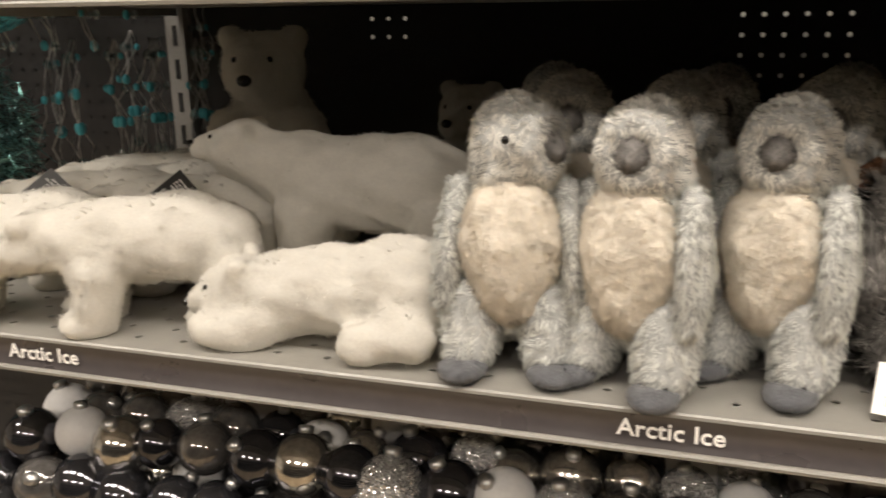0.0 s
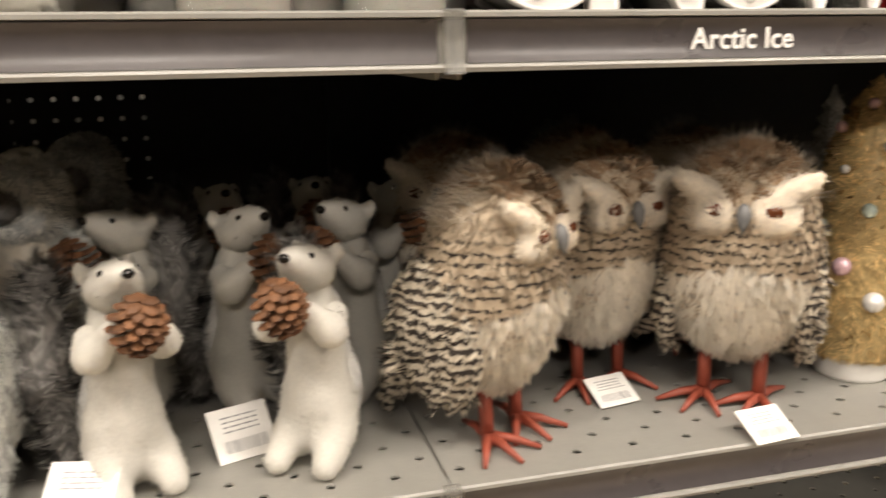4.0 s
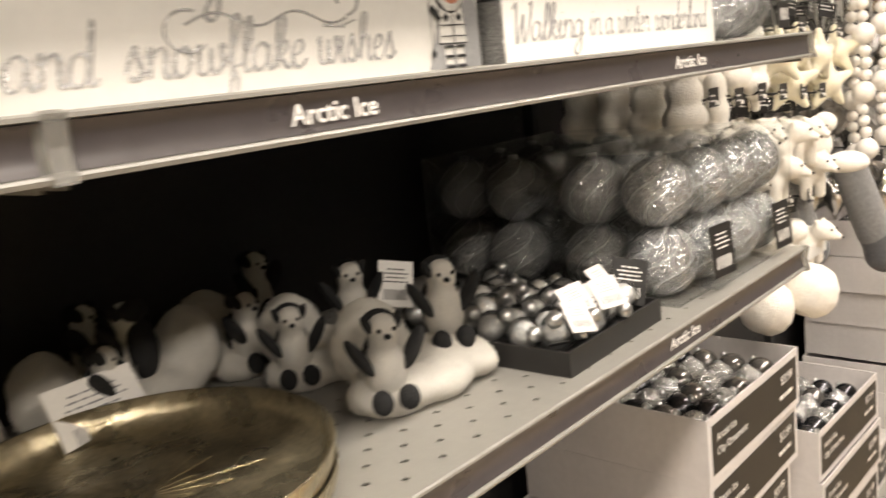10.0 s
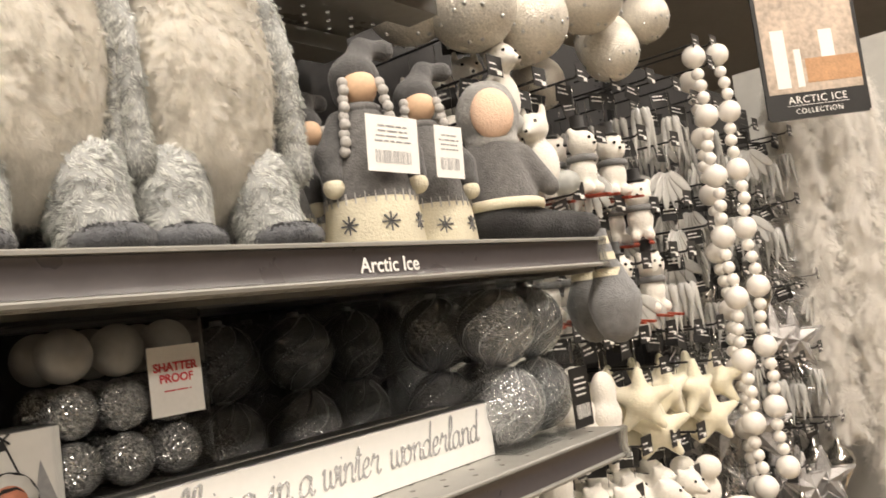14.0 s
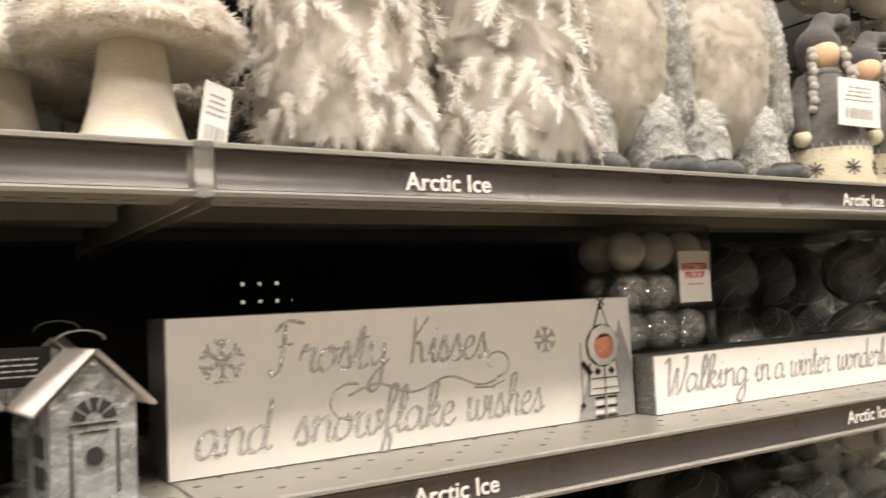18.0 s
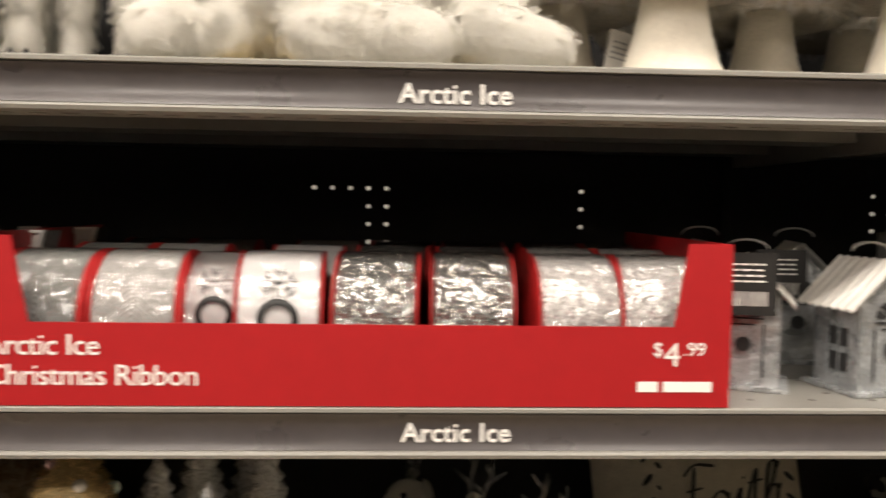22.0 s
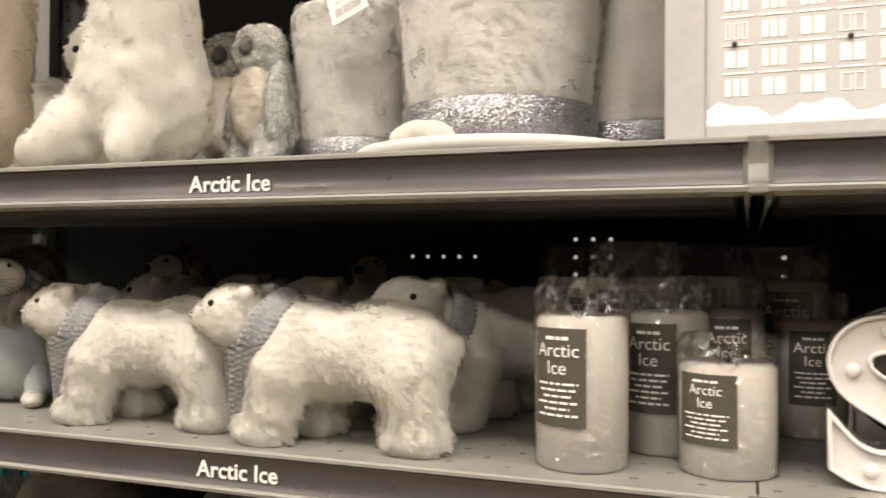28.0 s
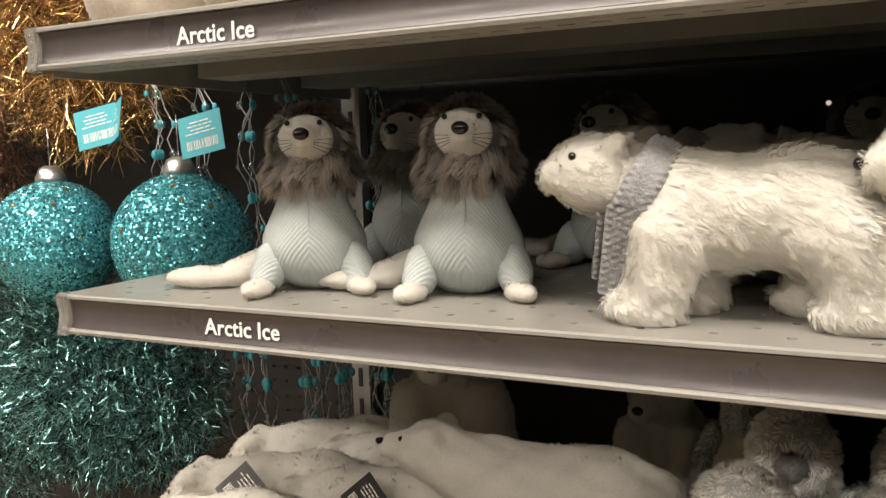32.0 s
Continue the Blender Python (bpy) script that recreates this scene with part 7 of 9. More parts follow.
furry("body", [ell((0, 0.02, 0.07), (0.075, 0.07, 0.068)), cone((0.01, 0.01, 0.09), (0.02, 0.0, 0.25), 0.064, 0.048), cone((-0.045, -0.045, 0.035), (-0.055, -0.065, 0.022), 0.032, 0.022), cone((0.045, -0.05, 0.03), (0.05, -0.065, 0.018), 0.024, 0.018), ell((0.0, -0.03, 0.28), (0.06, 0.07, 0.05)), ell((-0.07, -0.045, 0.27), (0.04, 0.03, 0.03))],
      WHITE_FUR, t, 12000, 0.006, 0.0010, h=0.007, lump=0.003, k=0.03)
put(t, 0.595, 0.080, DT)
t = thing("plush_seal_pup", "pale plush seal pup behind the llamas", "plush toy")
furry("body", [ell((0, 0, 0.06), (0.05, 0.05, 0.06)), ell((0.0, -0.01, 0.155), (0.045, 0.045, 0.04)), cone((0, 0, 0.08), (0, 0, 0.14), 0.045, 0.035)], WHITE_FUR, t, 3500, 0.005, 0.0013, h=0.007)
eyes(t, [(-0.02, -0.05, 0.165), (0.02, -0.05, 0.165)], 0.004)
part("nose", ball(0.005, (0, -0.056, 0.152), seg=10, rings=6), EYE, t)
put(t, 0.485, 0.175, DT)
again(pen, 0.705, 0.165, DT, -24, 0.72)
again(pen, 0.56, 0.32, DT, -10, 0.9)


def fur_hat(brim=True):
    t = thing("fur_top_hat", "pale grey plush top hat with glitter band" if brim else "pale grey plush hat crown without visible brim", "hat", "plush top hats")
    vf_prof = [(0.0001, 0.006), (0.084, 0.006), (0.087, 0.04), (0.093, 0.10), (0.100, 0.17), (0.106, 0.235), (0.101, 0.245), (0.0001, 0.246)]
    bm = lathe(vf_prof, 48, False)
    V = np.array([v.co for v in bm.verts]); F = np.array([[v.index for v in f.verts] for f in bm.faces if len(f.verts) == 4])
    c = part("crown", bm, HAT, t)
    fur("fur", (V, F), 26000, 0.009, 0.0010, HAT, c, (0.9, 0, -0.25), 0.25, clump=1.3, lift=0.3, per=26)
    part("band", lathe([(0.0885, 0.010), (0.0912, 0.012), (0.0945, 0.052), (0.0920, 0.054)], 48, False), BAND, t, "grey glitter hat band")
    if brim:
        part("brim", lathe([(0.074, 0.002), (0.136, 0.0), (0.143, 0.006), (0.136, 0.013), (0.076, 0.010)], 56, False), HAT, t, "round plush brim")
        fl = furry("bow", [ell((-0.060, -0.072, 0.026), (0.026, 0.010, 0.012), ry=-14), ell((-0.030, -0.085, 0.022), (0.022, 0.010, 0.012), ry=14)], WHITE_FUR, t, 0, h=0.004)
        part("bell", ball(0.009, (-0.075, -0.066, 0.022), seg=14, rings=10), SILVER, t, "small silver bell")
    return t


put(fur_hat(), 0.986, 0.140, DT + 0.001, 0, 1.0)
h2 = put(fur_hat(False), 0.804, 0.215, DT, 0, 0.76)
again(h2, 1.105, 0.245, DT, 40, 0.86)
again(h2, 1.215, 0.30, DT, 0, 0.9)
tg = tagged(pricetag("price_tag", 0.045, 0.036, CARD_WHITE, GREY_INK), "white price tag hanging above a plush hat", "tag", "white price tags")
put(tg, 0.835, 0.10, DT + 0.185, -10, 1, 0, -18)


def calendar():
    t = thing("advent_calendar", "grey framed box calendar with white town print", "calendar box", "advent calendar boxes")
    w, h, d = 0.203, 0.30, 0.055
    part("box_body", box(0, w, 0.004, d, 0, h, 0.001, 1), CAL_GREY, t)
    for b4 in ((0, 0.030, 0, h), (w - 0.022, w, 0, h), (0.030, w - 0.022, 0, 0.014), (0.030, w - 0.022, h - 0.014, h)):
        part("frame_bar", box(b4[0], b4[1], -0.004, 0.0038, b4[2], b4[3], 0.0008, 1), CAL_GREY, t)
    p = part("print_panel", box(0.0305, w - 0.0225, 0.0, 0.0036, 0.0145, h - 0.0145), CAL_PANEL, t)
    hill = [(0.0305, 0.0147)] + [(0.0305 + 0.15 * k / 16, 0.026 + 0.005 * math.sin(k * 0.9) + 0.003 * math.sin(k * 2.1)) for k in range(17)] + [(0.1805, 0.0147)]
    o = part("snow_print", prism(hill, 0.0004), WHITE_INK, p); o.location = (0, -0.0006, 0)
    rg = random.Random(6)
    x = 0.042
    k = 0
    while x < 0.165:
        ww = 0.022
        hs = []
        top = 0.18 + 0.05 * rg.random()
        for zz in np.arange(0.036, top, 0.0215):
            kind = rg.random()
            hs.append(box(x, x + ww, -0.0005, -0.0001, zz + 0.0165, zz + 0.018))
            n = rg.choice((2, 3))
            for q in range(n):
                a = x + 0.002 + (ww - 0.004) * q / n
                b = a + (ww - 0.004) / n - 0.0018
                if kind < 0.5:
                    hs += [box(a, a + 0.0009, -0.0005, -0.0001, zz, zz + 0.013), box(b - 0.0009, b, -0.0005, -0.0001, zz, zz + 0.013), box(a + 0.0009, b - 0.0009, -0.0005, -0.0001, zz + 0.0121, zz + 0.013), box(a + 0.0009, b - 0.0009, -0.0005, -0.0001, zz, zz + 0.0009)]
                else:
                    hs.append(box(a, b, -0.0005, -0.0001, zz, zz + 0.013))
        hs.append(prism([(x - 0.001, top + 0.004), (x + ww + 0.001, top + 0.004), (x + ww / 2, top + 0.014)], 0.0004))
        moved(hs[-1], Matrix.Translation((0, -0.0005, 0)))
        hp = part("house_print", join(*hs), WHITE_INK, p)
        part("drawer_knob", ball(0.0022, (x + ww * 0.4, -0.002, 0.075 + 0.04 * (k % 3)), seg=8, rings=6), INK, p)
        x += ww + 0.0045
        k += 1
    part("latch", box(w - 0.0005, w + 0.0012, 0.015, 0.024, 0.028, 0.044), INK, t)
    return t


cl = put(calendar(), 1.152, 0.028, DT)
for x, y in ((1.192, 0.088), (1.232, 0.148)):
    again(cl, x, y, DT)


def tag_pod(cord_from=None):
    t = thing("security_tag", "round white security tag with a yellow face", "security tag", "yellow security tags")
    part("shell", moved(lathe([(0.0001, 0), (0.0110, 0), (0.0128, 0.002), (0.0128, 0.010), (0.0110, 0.012), (0.0001, 0.012)], 28), pose(0, 0.0, 0, 90)), WHITE_PLASTIC, t)
    part("face", moved(lathe([(0.0001, 0), (0.0090, 0), (0.0090, 0.0008), (0.0001, 0.0008)], 28), pose(0, -0.0122, 0, 90)), YELLOW, t, "bright yellow face")
    return t


tp = put(tag_pod(), 1.347, -0.006, 1.531, 8)
cp = [(1.415, 0.080, 1.655), (1.385, 0.04, 1.640), (1.362, 0.0, 1.622), (1.345, -0.016, 1.600), (1.344, -0.018, 1.575), (1.347, -0.014, 1.551)]
part("cord", tube([tuple(Vector(p) - Vector((1.347, -0.006, 1.531))) for p in cp], 0.0011, 6), CORD, tp, "thin clear cord").rotation_euler = (0, 0, radians(-8))
put(tag_pod(), 1.434, 0.056, DT + 0.0135, 0)
lp = [(1.400 + 0.035 * math.cos(a), 0.085 + 0.01 * math.sin(a * 2), 1.640 + 0.022 * math.sin(a)) for a in [k * 0.45 for k in range(15)]]
part("coil", tube([tuple(Vector(p) - Vector((1.347, -0.006, 1.531))) for p in lp], 0.0009, 6), CORD, tp, "coiled clear cord").rotation_euler = (0, 0, radians(-8))


def deer_standing():
    t = thing("fur_deer", "shaggy white fur deer standing, with black hooves", "ornament", "standing fur deer")
    furry("body", [ell((0, 0.06, 0.170), (0.055, 0.10, 0.055)), cone((0, -0.02, 0.18), (0, -0.05, 0.27), 0.042, 0.032)], SHAG, t, 9000, 0.014, 0.0011, h=0.007, comb=(0, 0.2, -1.2), spread=0.4)
    for sx, y in ((-1, 0.0), (1, 0.0), (-1, 0.13), (1, 0.13)):
        x = sx * 0.029
        l = furry("leg", [cone((x, y + 0.012, 0.14), (x, y, 0.070), 0.025, 0.0145), cone((x, y, 0.07), (x, y - 0.002, 0.022), 0.0130, 0.0145)], SHAG, t, 4200, 0.013, 0.0010, h=0.005, comb=(0, 0, -1.0), spread=0.25)
        for q in (-1, 1):
            part("hoof", moved(lathe([(0.0062, 0.0), (0.0068, 0.004), (0.0045, 0.016), (0.0001, 0.022)], 10), pose(x + q * 0.0050, y - 0.019, 0, 8, q * 4)), HOOF, l, "black cloven hoof")
    return t


dr = put(deer_standing(), 1.496, 0.070, DT, 0)
again(dr, 1.612, 0.105, DT, 10)
again(dr, 1.700, 0.135, DT, -15)
again(dr, 1.55, 0.25, DT, 10)


def deer_lying():
    t = thing("fur_deer", "large shaggy white fur deer lying on a straw base", "ornament", "lying fur deer")
    furry("body", [ell((0, 0.03, 0.075), (0.140, 0.075, 0.070)), ell((0.07, 0.03, 0.10), (0.085, 0.07, 0.08)), cone((0.10, -0.02, 0.035), (0.150, -0.05, 0.020), 0.034, 0.018), cone((-0.02, -0.03, 0.03), (0.06, -0.055, 0.022), 0.03, 0.022), cone((-0.10, -0.02, 0.035), (-0.135, -0.05, 0.026), 0.034, 0.024), cone((-0.06, 0, 0.12), (-0.09, -0.01, 0.25), 0.055, 0.04)],
          SHAG, t, 18000, 0.011, 0.0012, h=0.008, comb=(0.2, 0, -1.1), lump=0.003, spread=0.4)
    part("base", box(-0.11, 0.11, -0.045, 0.09, 0.0, 0.008, 0.003), STRAW, t, "straw-gold base board")
    return t


dl = put(deer_lying(), 1.920, 0.085, DT, 0, 1.08)
again(dl, 0.17, 0.30, DT, 15, 1.0)


def mushroom():
    t = thing("fluffy_mushroom", "white flocked mushroom with fluffy glitter cap", "ornament", "fluffy mushrooms")
    part("stem", lathe([(0.0001, 0), (0.047, 0), (0.048, 0.004), (0.040, 0.022), (0.033, 0.046), (0.028, 0.075), (0.025, 0.105), (0.0001, 0.106)], 32), STEM, t)
    bm = lathe([(0.0001, 0.098), (0.05, 0.092), (0.078, 0.085), (0.087, 0.094), (0.080, 0.118), (0.055, 0.142), (0.0001, 0.155)], 44, False)
    V = np.array([v.co for v in bm.verts]); F = np.array([[v.index for v in f.verts] for f in bm.faces if len(f.verts) == 4])
    c = part("cap", bm, CAP_FUZZ, t, "glittered cap")
    fur("rim_fluff", (V, F), 2600, 0.014, 0.0010, FEATHER, c, (0, 0, -0.5), 0.5, keep=lambda q, n: 1.0 * (np.hypot(q[:, 0], q[:, 1]) > 0.074))
    fur("cap_fluff", (V, F), 3000, 0.009, 0.0014, FEATHER, c, (0, 0, -0.2), 0.6, keep=lambda q, n: 1.0 * (n[:, 2] > -0.2))
    return t


mu = put(mushroom(), 2.196, 0.092, DT)
again(mu, 2.414, 0.092, DT)
for x, y, s in ((2.325, 0.20, 0.96), (2.12, 0.21, 0.98), (2.27, 0.32, 1.0), (2.46, 0.28, 0.97)):
    again(mu, x, y, DT, 60, s)
for x, y in ((2.470, 0.045), (2.165, 0.14)):
    tg = tagged(pricetag("price_tag", 0.026, 0.056, CARD_WHITE, GREY_INK), "white price tag hanging on a fluffy mushroom", "tag", "white price tags")
    put(tg, x, y, DT + 0.058, 20, 1, 0, 10)


def plumes(name, n, place, length, seed, material, parent, barbs=30, spread=0.013, lean=(0, 0, 0.25)):
    """Many soft feathers: a drooping quill each, with fine barbs to both sides."""
    rg = np.random.default_rng(seed)
    base, out = place(rg, n)
    side = np.cross(out, [0, 0, 1.0]); side /= np.linalg.norm(side, axis=1)[:, None]
    L = length * (0.55 + 0.6 * rg.random((n, 1)))
    drift, up = rg.normal(0, 0.45, (n, 1)), rg.uniform(0.1, 0.8, (n, 1))
    at = lambda u: base + L * (out * (up * u - 0.35 * up * u * u) + side * drift * u + np.array([0, 0, -1.0]) * (0.25 * u + 0.75 * u * u) * (1 - 0.5 * up))
    V, NV = [], []
    for k in range(barbs):
        u = 0.10 + 0.88 * k / (barbs - 1)
        p, q = at(u), at(min(1.0, u + 0.03))
        along = (at(u + 0.02) - p); along /= np.linalg.norm(along, axis=1)[:, None] + 1e-9
        w = np.cross(along, out + 0.35 * rg.normal(size=(n, 3))); w /= np.linalg.norm(w, axis=1)[:, None] + 1e-9
        reach = spread * (0.35 + math.sin(math.pi * min(1, 0.15 + 0.85 * u)) ** 0.7)
        for sg in (-1, 1):
            tip = p + reach * (0.6 + 0.6 * rg.random((n, 1))) * (sg * w * 0.75 + along * 0.8 + 0.10 * rg.normal(size=(n, 3)))
            wid = along * 0.0010
            V.append(np.stack([p - wid, p + wid, tip + wid * 0.25, tip - wid * 0.25], 1))
            NV.append(np.repeat((out + np.array(lean) + 0.12 * rg.normal(size=(n, 3)))[:, None], 4, axis=1))
    V, NV = np.concatenate(V).reshape(-1, 3), np.concatenate(NV).reshape(-1, 3)
    F = 4 * np.arange(len(V) // 4)[:, None] + [0, 1, 2, 3]
    me = mesh_from(name, V, turned(V, F, NV), True)
    soft_normals(me, V, NV)
    o = part(name, me, material, parent); o["kind"] = "stuff"
    return o


def feather_tree():
    t = thing("feather_tree", "white feather cone tree with drooping feathers", "tabletop tree", "feather trees")
    vf = blob([cone((0, 0, 0.035), (0, 0, 0.32), 0.084, 0.066)], 0.01, 0.02)
    vf[0][:, 2] = np.maximum(vf[0][:, 2], 0.022)
    c = skin("cone_core", vf, FEATHER, t)
    fur("down", vf, 46000, 0.022, 0.0009, FEATHER, c, (0, 0, -0.80), 0.40, lvar=0.7, clump=1.2, lift=0.40, pull=0.35, per=70)

    def around(rg, n):
        a, z = rg.uniform(0, 2 * math.pi, n), 0.045 + 0.25 * rg.random(n) ** 1.5
        out = np.stack([np.cos(a), np.sin(a), np.zeros(n)], 1)
        return out * (0.092 - 0.06 * np.maximum(0, z - 0.05))[:, None] + np.stack([0 * z, 0 * z, z], 1), out
    plumes("feather_layer", 130, around, 0.054, 3, FEATHER, c, 40, 0.0085)
    part("stand", lathe([(0.03, 0), (0.03, 0.006), (0.006, 0.01), (0.006, 0.05)], 16), WHITE_PLASTIC, t)
    return t


ft = put(feather_tree(), 2.615, 0.125, DT)
again(ft, 2.800, 0.120, DT, 100, 1.04)
again(ft, 2.70, 0.29, DT, 50, 1.0)


def tall_penguin():
    t = thing("plush_penguin", "tall frosted plush penguin with cream belly and grey feet", "plush toy", "tall plush penguins")
    furry("belly", [ell((0, 0, 0.17), (0.080, 0.060, 0.135)), ell((0, 0, 0.27), (0.07, 0.055, 0.10))], CREAM_TALL, t, 24000, 0.010, 0.0010, h=0.009, lump=0.0015, comb=(0, 0, -0.8), lift=0.4)
    furry("back", [ell((0, 0.03, 0.17), (0.088, 0.060, 0.14)), ell((0, 0.03, 0.28), (0.078, 0.055, 0.10))], GREY_FUR, t, 5000, 0.008, 0.0012, h=0.009)
    for s in (-1, 1):
        furry("leg", [cone((s * 0.046, -0.012, 0.072), (s * 0.050, -0.026, 0.022), 0.038, 0.034)], PLUSH_ROOT, t, 7000, 0.008, 0.0010, GREY_FUR, h=0.006, clump=1.8)
        furry("foot", [ell((s * 0.053, -0.048, 0.014), (0.034, 0.036, 0.015), rz=s * 14)], DARK_FELT, t, 2500, 0.003, 0.001, h=0.005, label="dark grey felt foot")
        furry("wing", [cone((s * 0.086, -0.004, 0.26), (s * 0.096, -0.020, 0.085), 0.015, 0.013), ell((s * 0.094, -0.012, 0.16), (0.009, 0.026, 0.085))], PLUSH_ROOT, t, 5000, 0.007, 0.0011, GREY_FUR, h=0.006)
    return t


CREAM_TALL = mat("cream_long_plush", (0.90, 0.86, 0.78), 0.85, var=0.07, scale=40, bump=0.3, bscale=150, sheen=0.3, island=0.15, thin=0.42)
tp2 = put(tall_penguin(), 2.935, 0.105, DT, -6)
again(tp2, 3.110, 0.100, DT, -4)
again(tp2, 3.0, 0.29, DT, 0)
again(tp2, 3.17, 0.30, DT, 0)


def felt_doll():
    """One plain mesh with its felt colours."""
    bms = []
    def add(bm, i):
        for f in bm.faces:
            f.material_index = i
        bms.append(bm)
    def soft(pr, i, h=0.004, k=0.012):
        b = bmesh.new(); me = mesh_from("tmp", *blob(pr, h, k), True); b.from_mesh(me); bpy.data.meshes.remove(me)
        add(b, i)
    add(lathe([(0.0001, 0), (0.053, 0), (0.055, 0.004), (0.0505, 0.058)], 36, False), 0)
    add(lathe([(0.0512, 0.056), (0.040, 0.10), (0.030, 0.140), (0.018, 0.165)], 28, False), 1)
    add(ball(0.0215, (0, -0.004, 0.184)), 2)
    soft([ell((0, 0.006, 0.199), (0.028, 0.027, 0.018)), cone((0, 0.008, 0.205), (0.018, 0.022, 0.236), 0.022, 0.012), cone((0.018, 0.022, 0.236), (0.040, 0.026, 0.238), 0.011, 0.007), ell((0, 0.014, 0.182), (0.025, 0.017, 0.022)), ell((0.046, 0.026, 0.236), (0.012, 0.012, 0.012))], 3)
    soft([ell((0, 0, 0.158), (0.026, 0.024, 0.010))], 1)
    for s in (-1, 1):
        soft([cone((s * 0.026, -0.002, 0.145), (s * 0.046, -0.014, 0.105), 0.014, 0.013), cone((s * 0.046, -0.014, 0.105), (s * 0.047, -0.024, 0.082), 0.013, 0.012)], 3)
        add(ball(0.0115, (s * 0.047, -0.026, 0.070)), 4)
        for k in range(9):
            f = k / 8
            add(ball(1, (s * (0.021 + 0.010 * f), -0.018 - 0.012 * f + 0.002 * (-1) ** k, 0.186 - 0.078 * f), (0.0062, 0.0058, 0.0066), 10, 6), 5)
    for a in (-46, 2, 48):
        for k in range(4):
            b = bmesh.new()
            bmesh.ops.create_cube(b, size=2, matrix=Matrix.Rotation(radians(a), 4, "Z") @ Matrix.Translation((0, -0.0535, 0.028)) @ Matrix.Rotation(radians(45 * k), 4, "Y") @ Matrix.Diagonal((0.0008, 0.0008, 0.010, 1)))
            add(b, 3)
    for k in range(30):
        a = 2 * math.pi * k / 30
        add(moved(box(-0.0006, 0.0006, -0.0522, -0.0505, 0.050, 0.062), Matrix.Rotation(a, 4, "Z")), 5)
    bm = join(*bms)
    me = bpy.data.meshes.new("felt_doll"); bm.to_mesh(me); bm.free()
    for m in (CREAM_FELT, COAT_FELT, WOOD_BEAD, DARK_FELT2, CREAM_FELT, YARN_GREY):
        me.materials.append(m)
    return tagged(part("felt_doll", me, None), "grey felt doll with cream hem and pointed hat", "doll", "felt dolls")


DARK_FELT2 = mat("charcoal_felt", (0.085, 0.083, 0.082), 0.9, var=0.3, scale=110, bump=0.6, bscale=450, sheen=0.3)
COAT_FELT = mat("coat_felt", (0.13, 0.125, 0.12), 0.9, var=0.3, scale=110, bump=0.6, bscale=450, sheen=0.3)
YARN_GREY = mat("pale_grey_yarn", (0.50, 0.48, 0.45), 0.9, var=0.2, scale=200, bump=0.6, bscale=600)
SKIRT = mat("black_fleece", (0.018, 0.017, 0.017), 0.9, var=0.3, scale=150, bump=0.8, bscale=400, sheen=0.2)
WOOD_BEAD = mat("pale_wood_bead", (0.70, 0.47, 0.30), 0.55, var=0.08)
fd = put(felt_doll(), 3.318, 0.085, DT, -28, 1.04)
again(fd, 3.432, 0.094, DT, -36, 1.0)
again(fd, 3.250, 0.17, DT, -20, 0.86)
again(fd, 3.37, 0.24, DT, -10, 0.98)
for x, z, w, h in ((3.302, 0.142, 0.066, 0.062), (3.398, 0.140, 0.040, 0.062)):
    tg = tagged(pricetag("price_tag", w, h, CARD_WHITE, GREY_INK), "white price tag with bar code on a felt doll", "tag", "white price tags")
    put(tg, x, 0.024, DT + z, -14, 1, 0, 4)


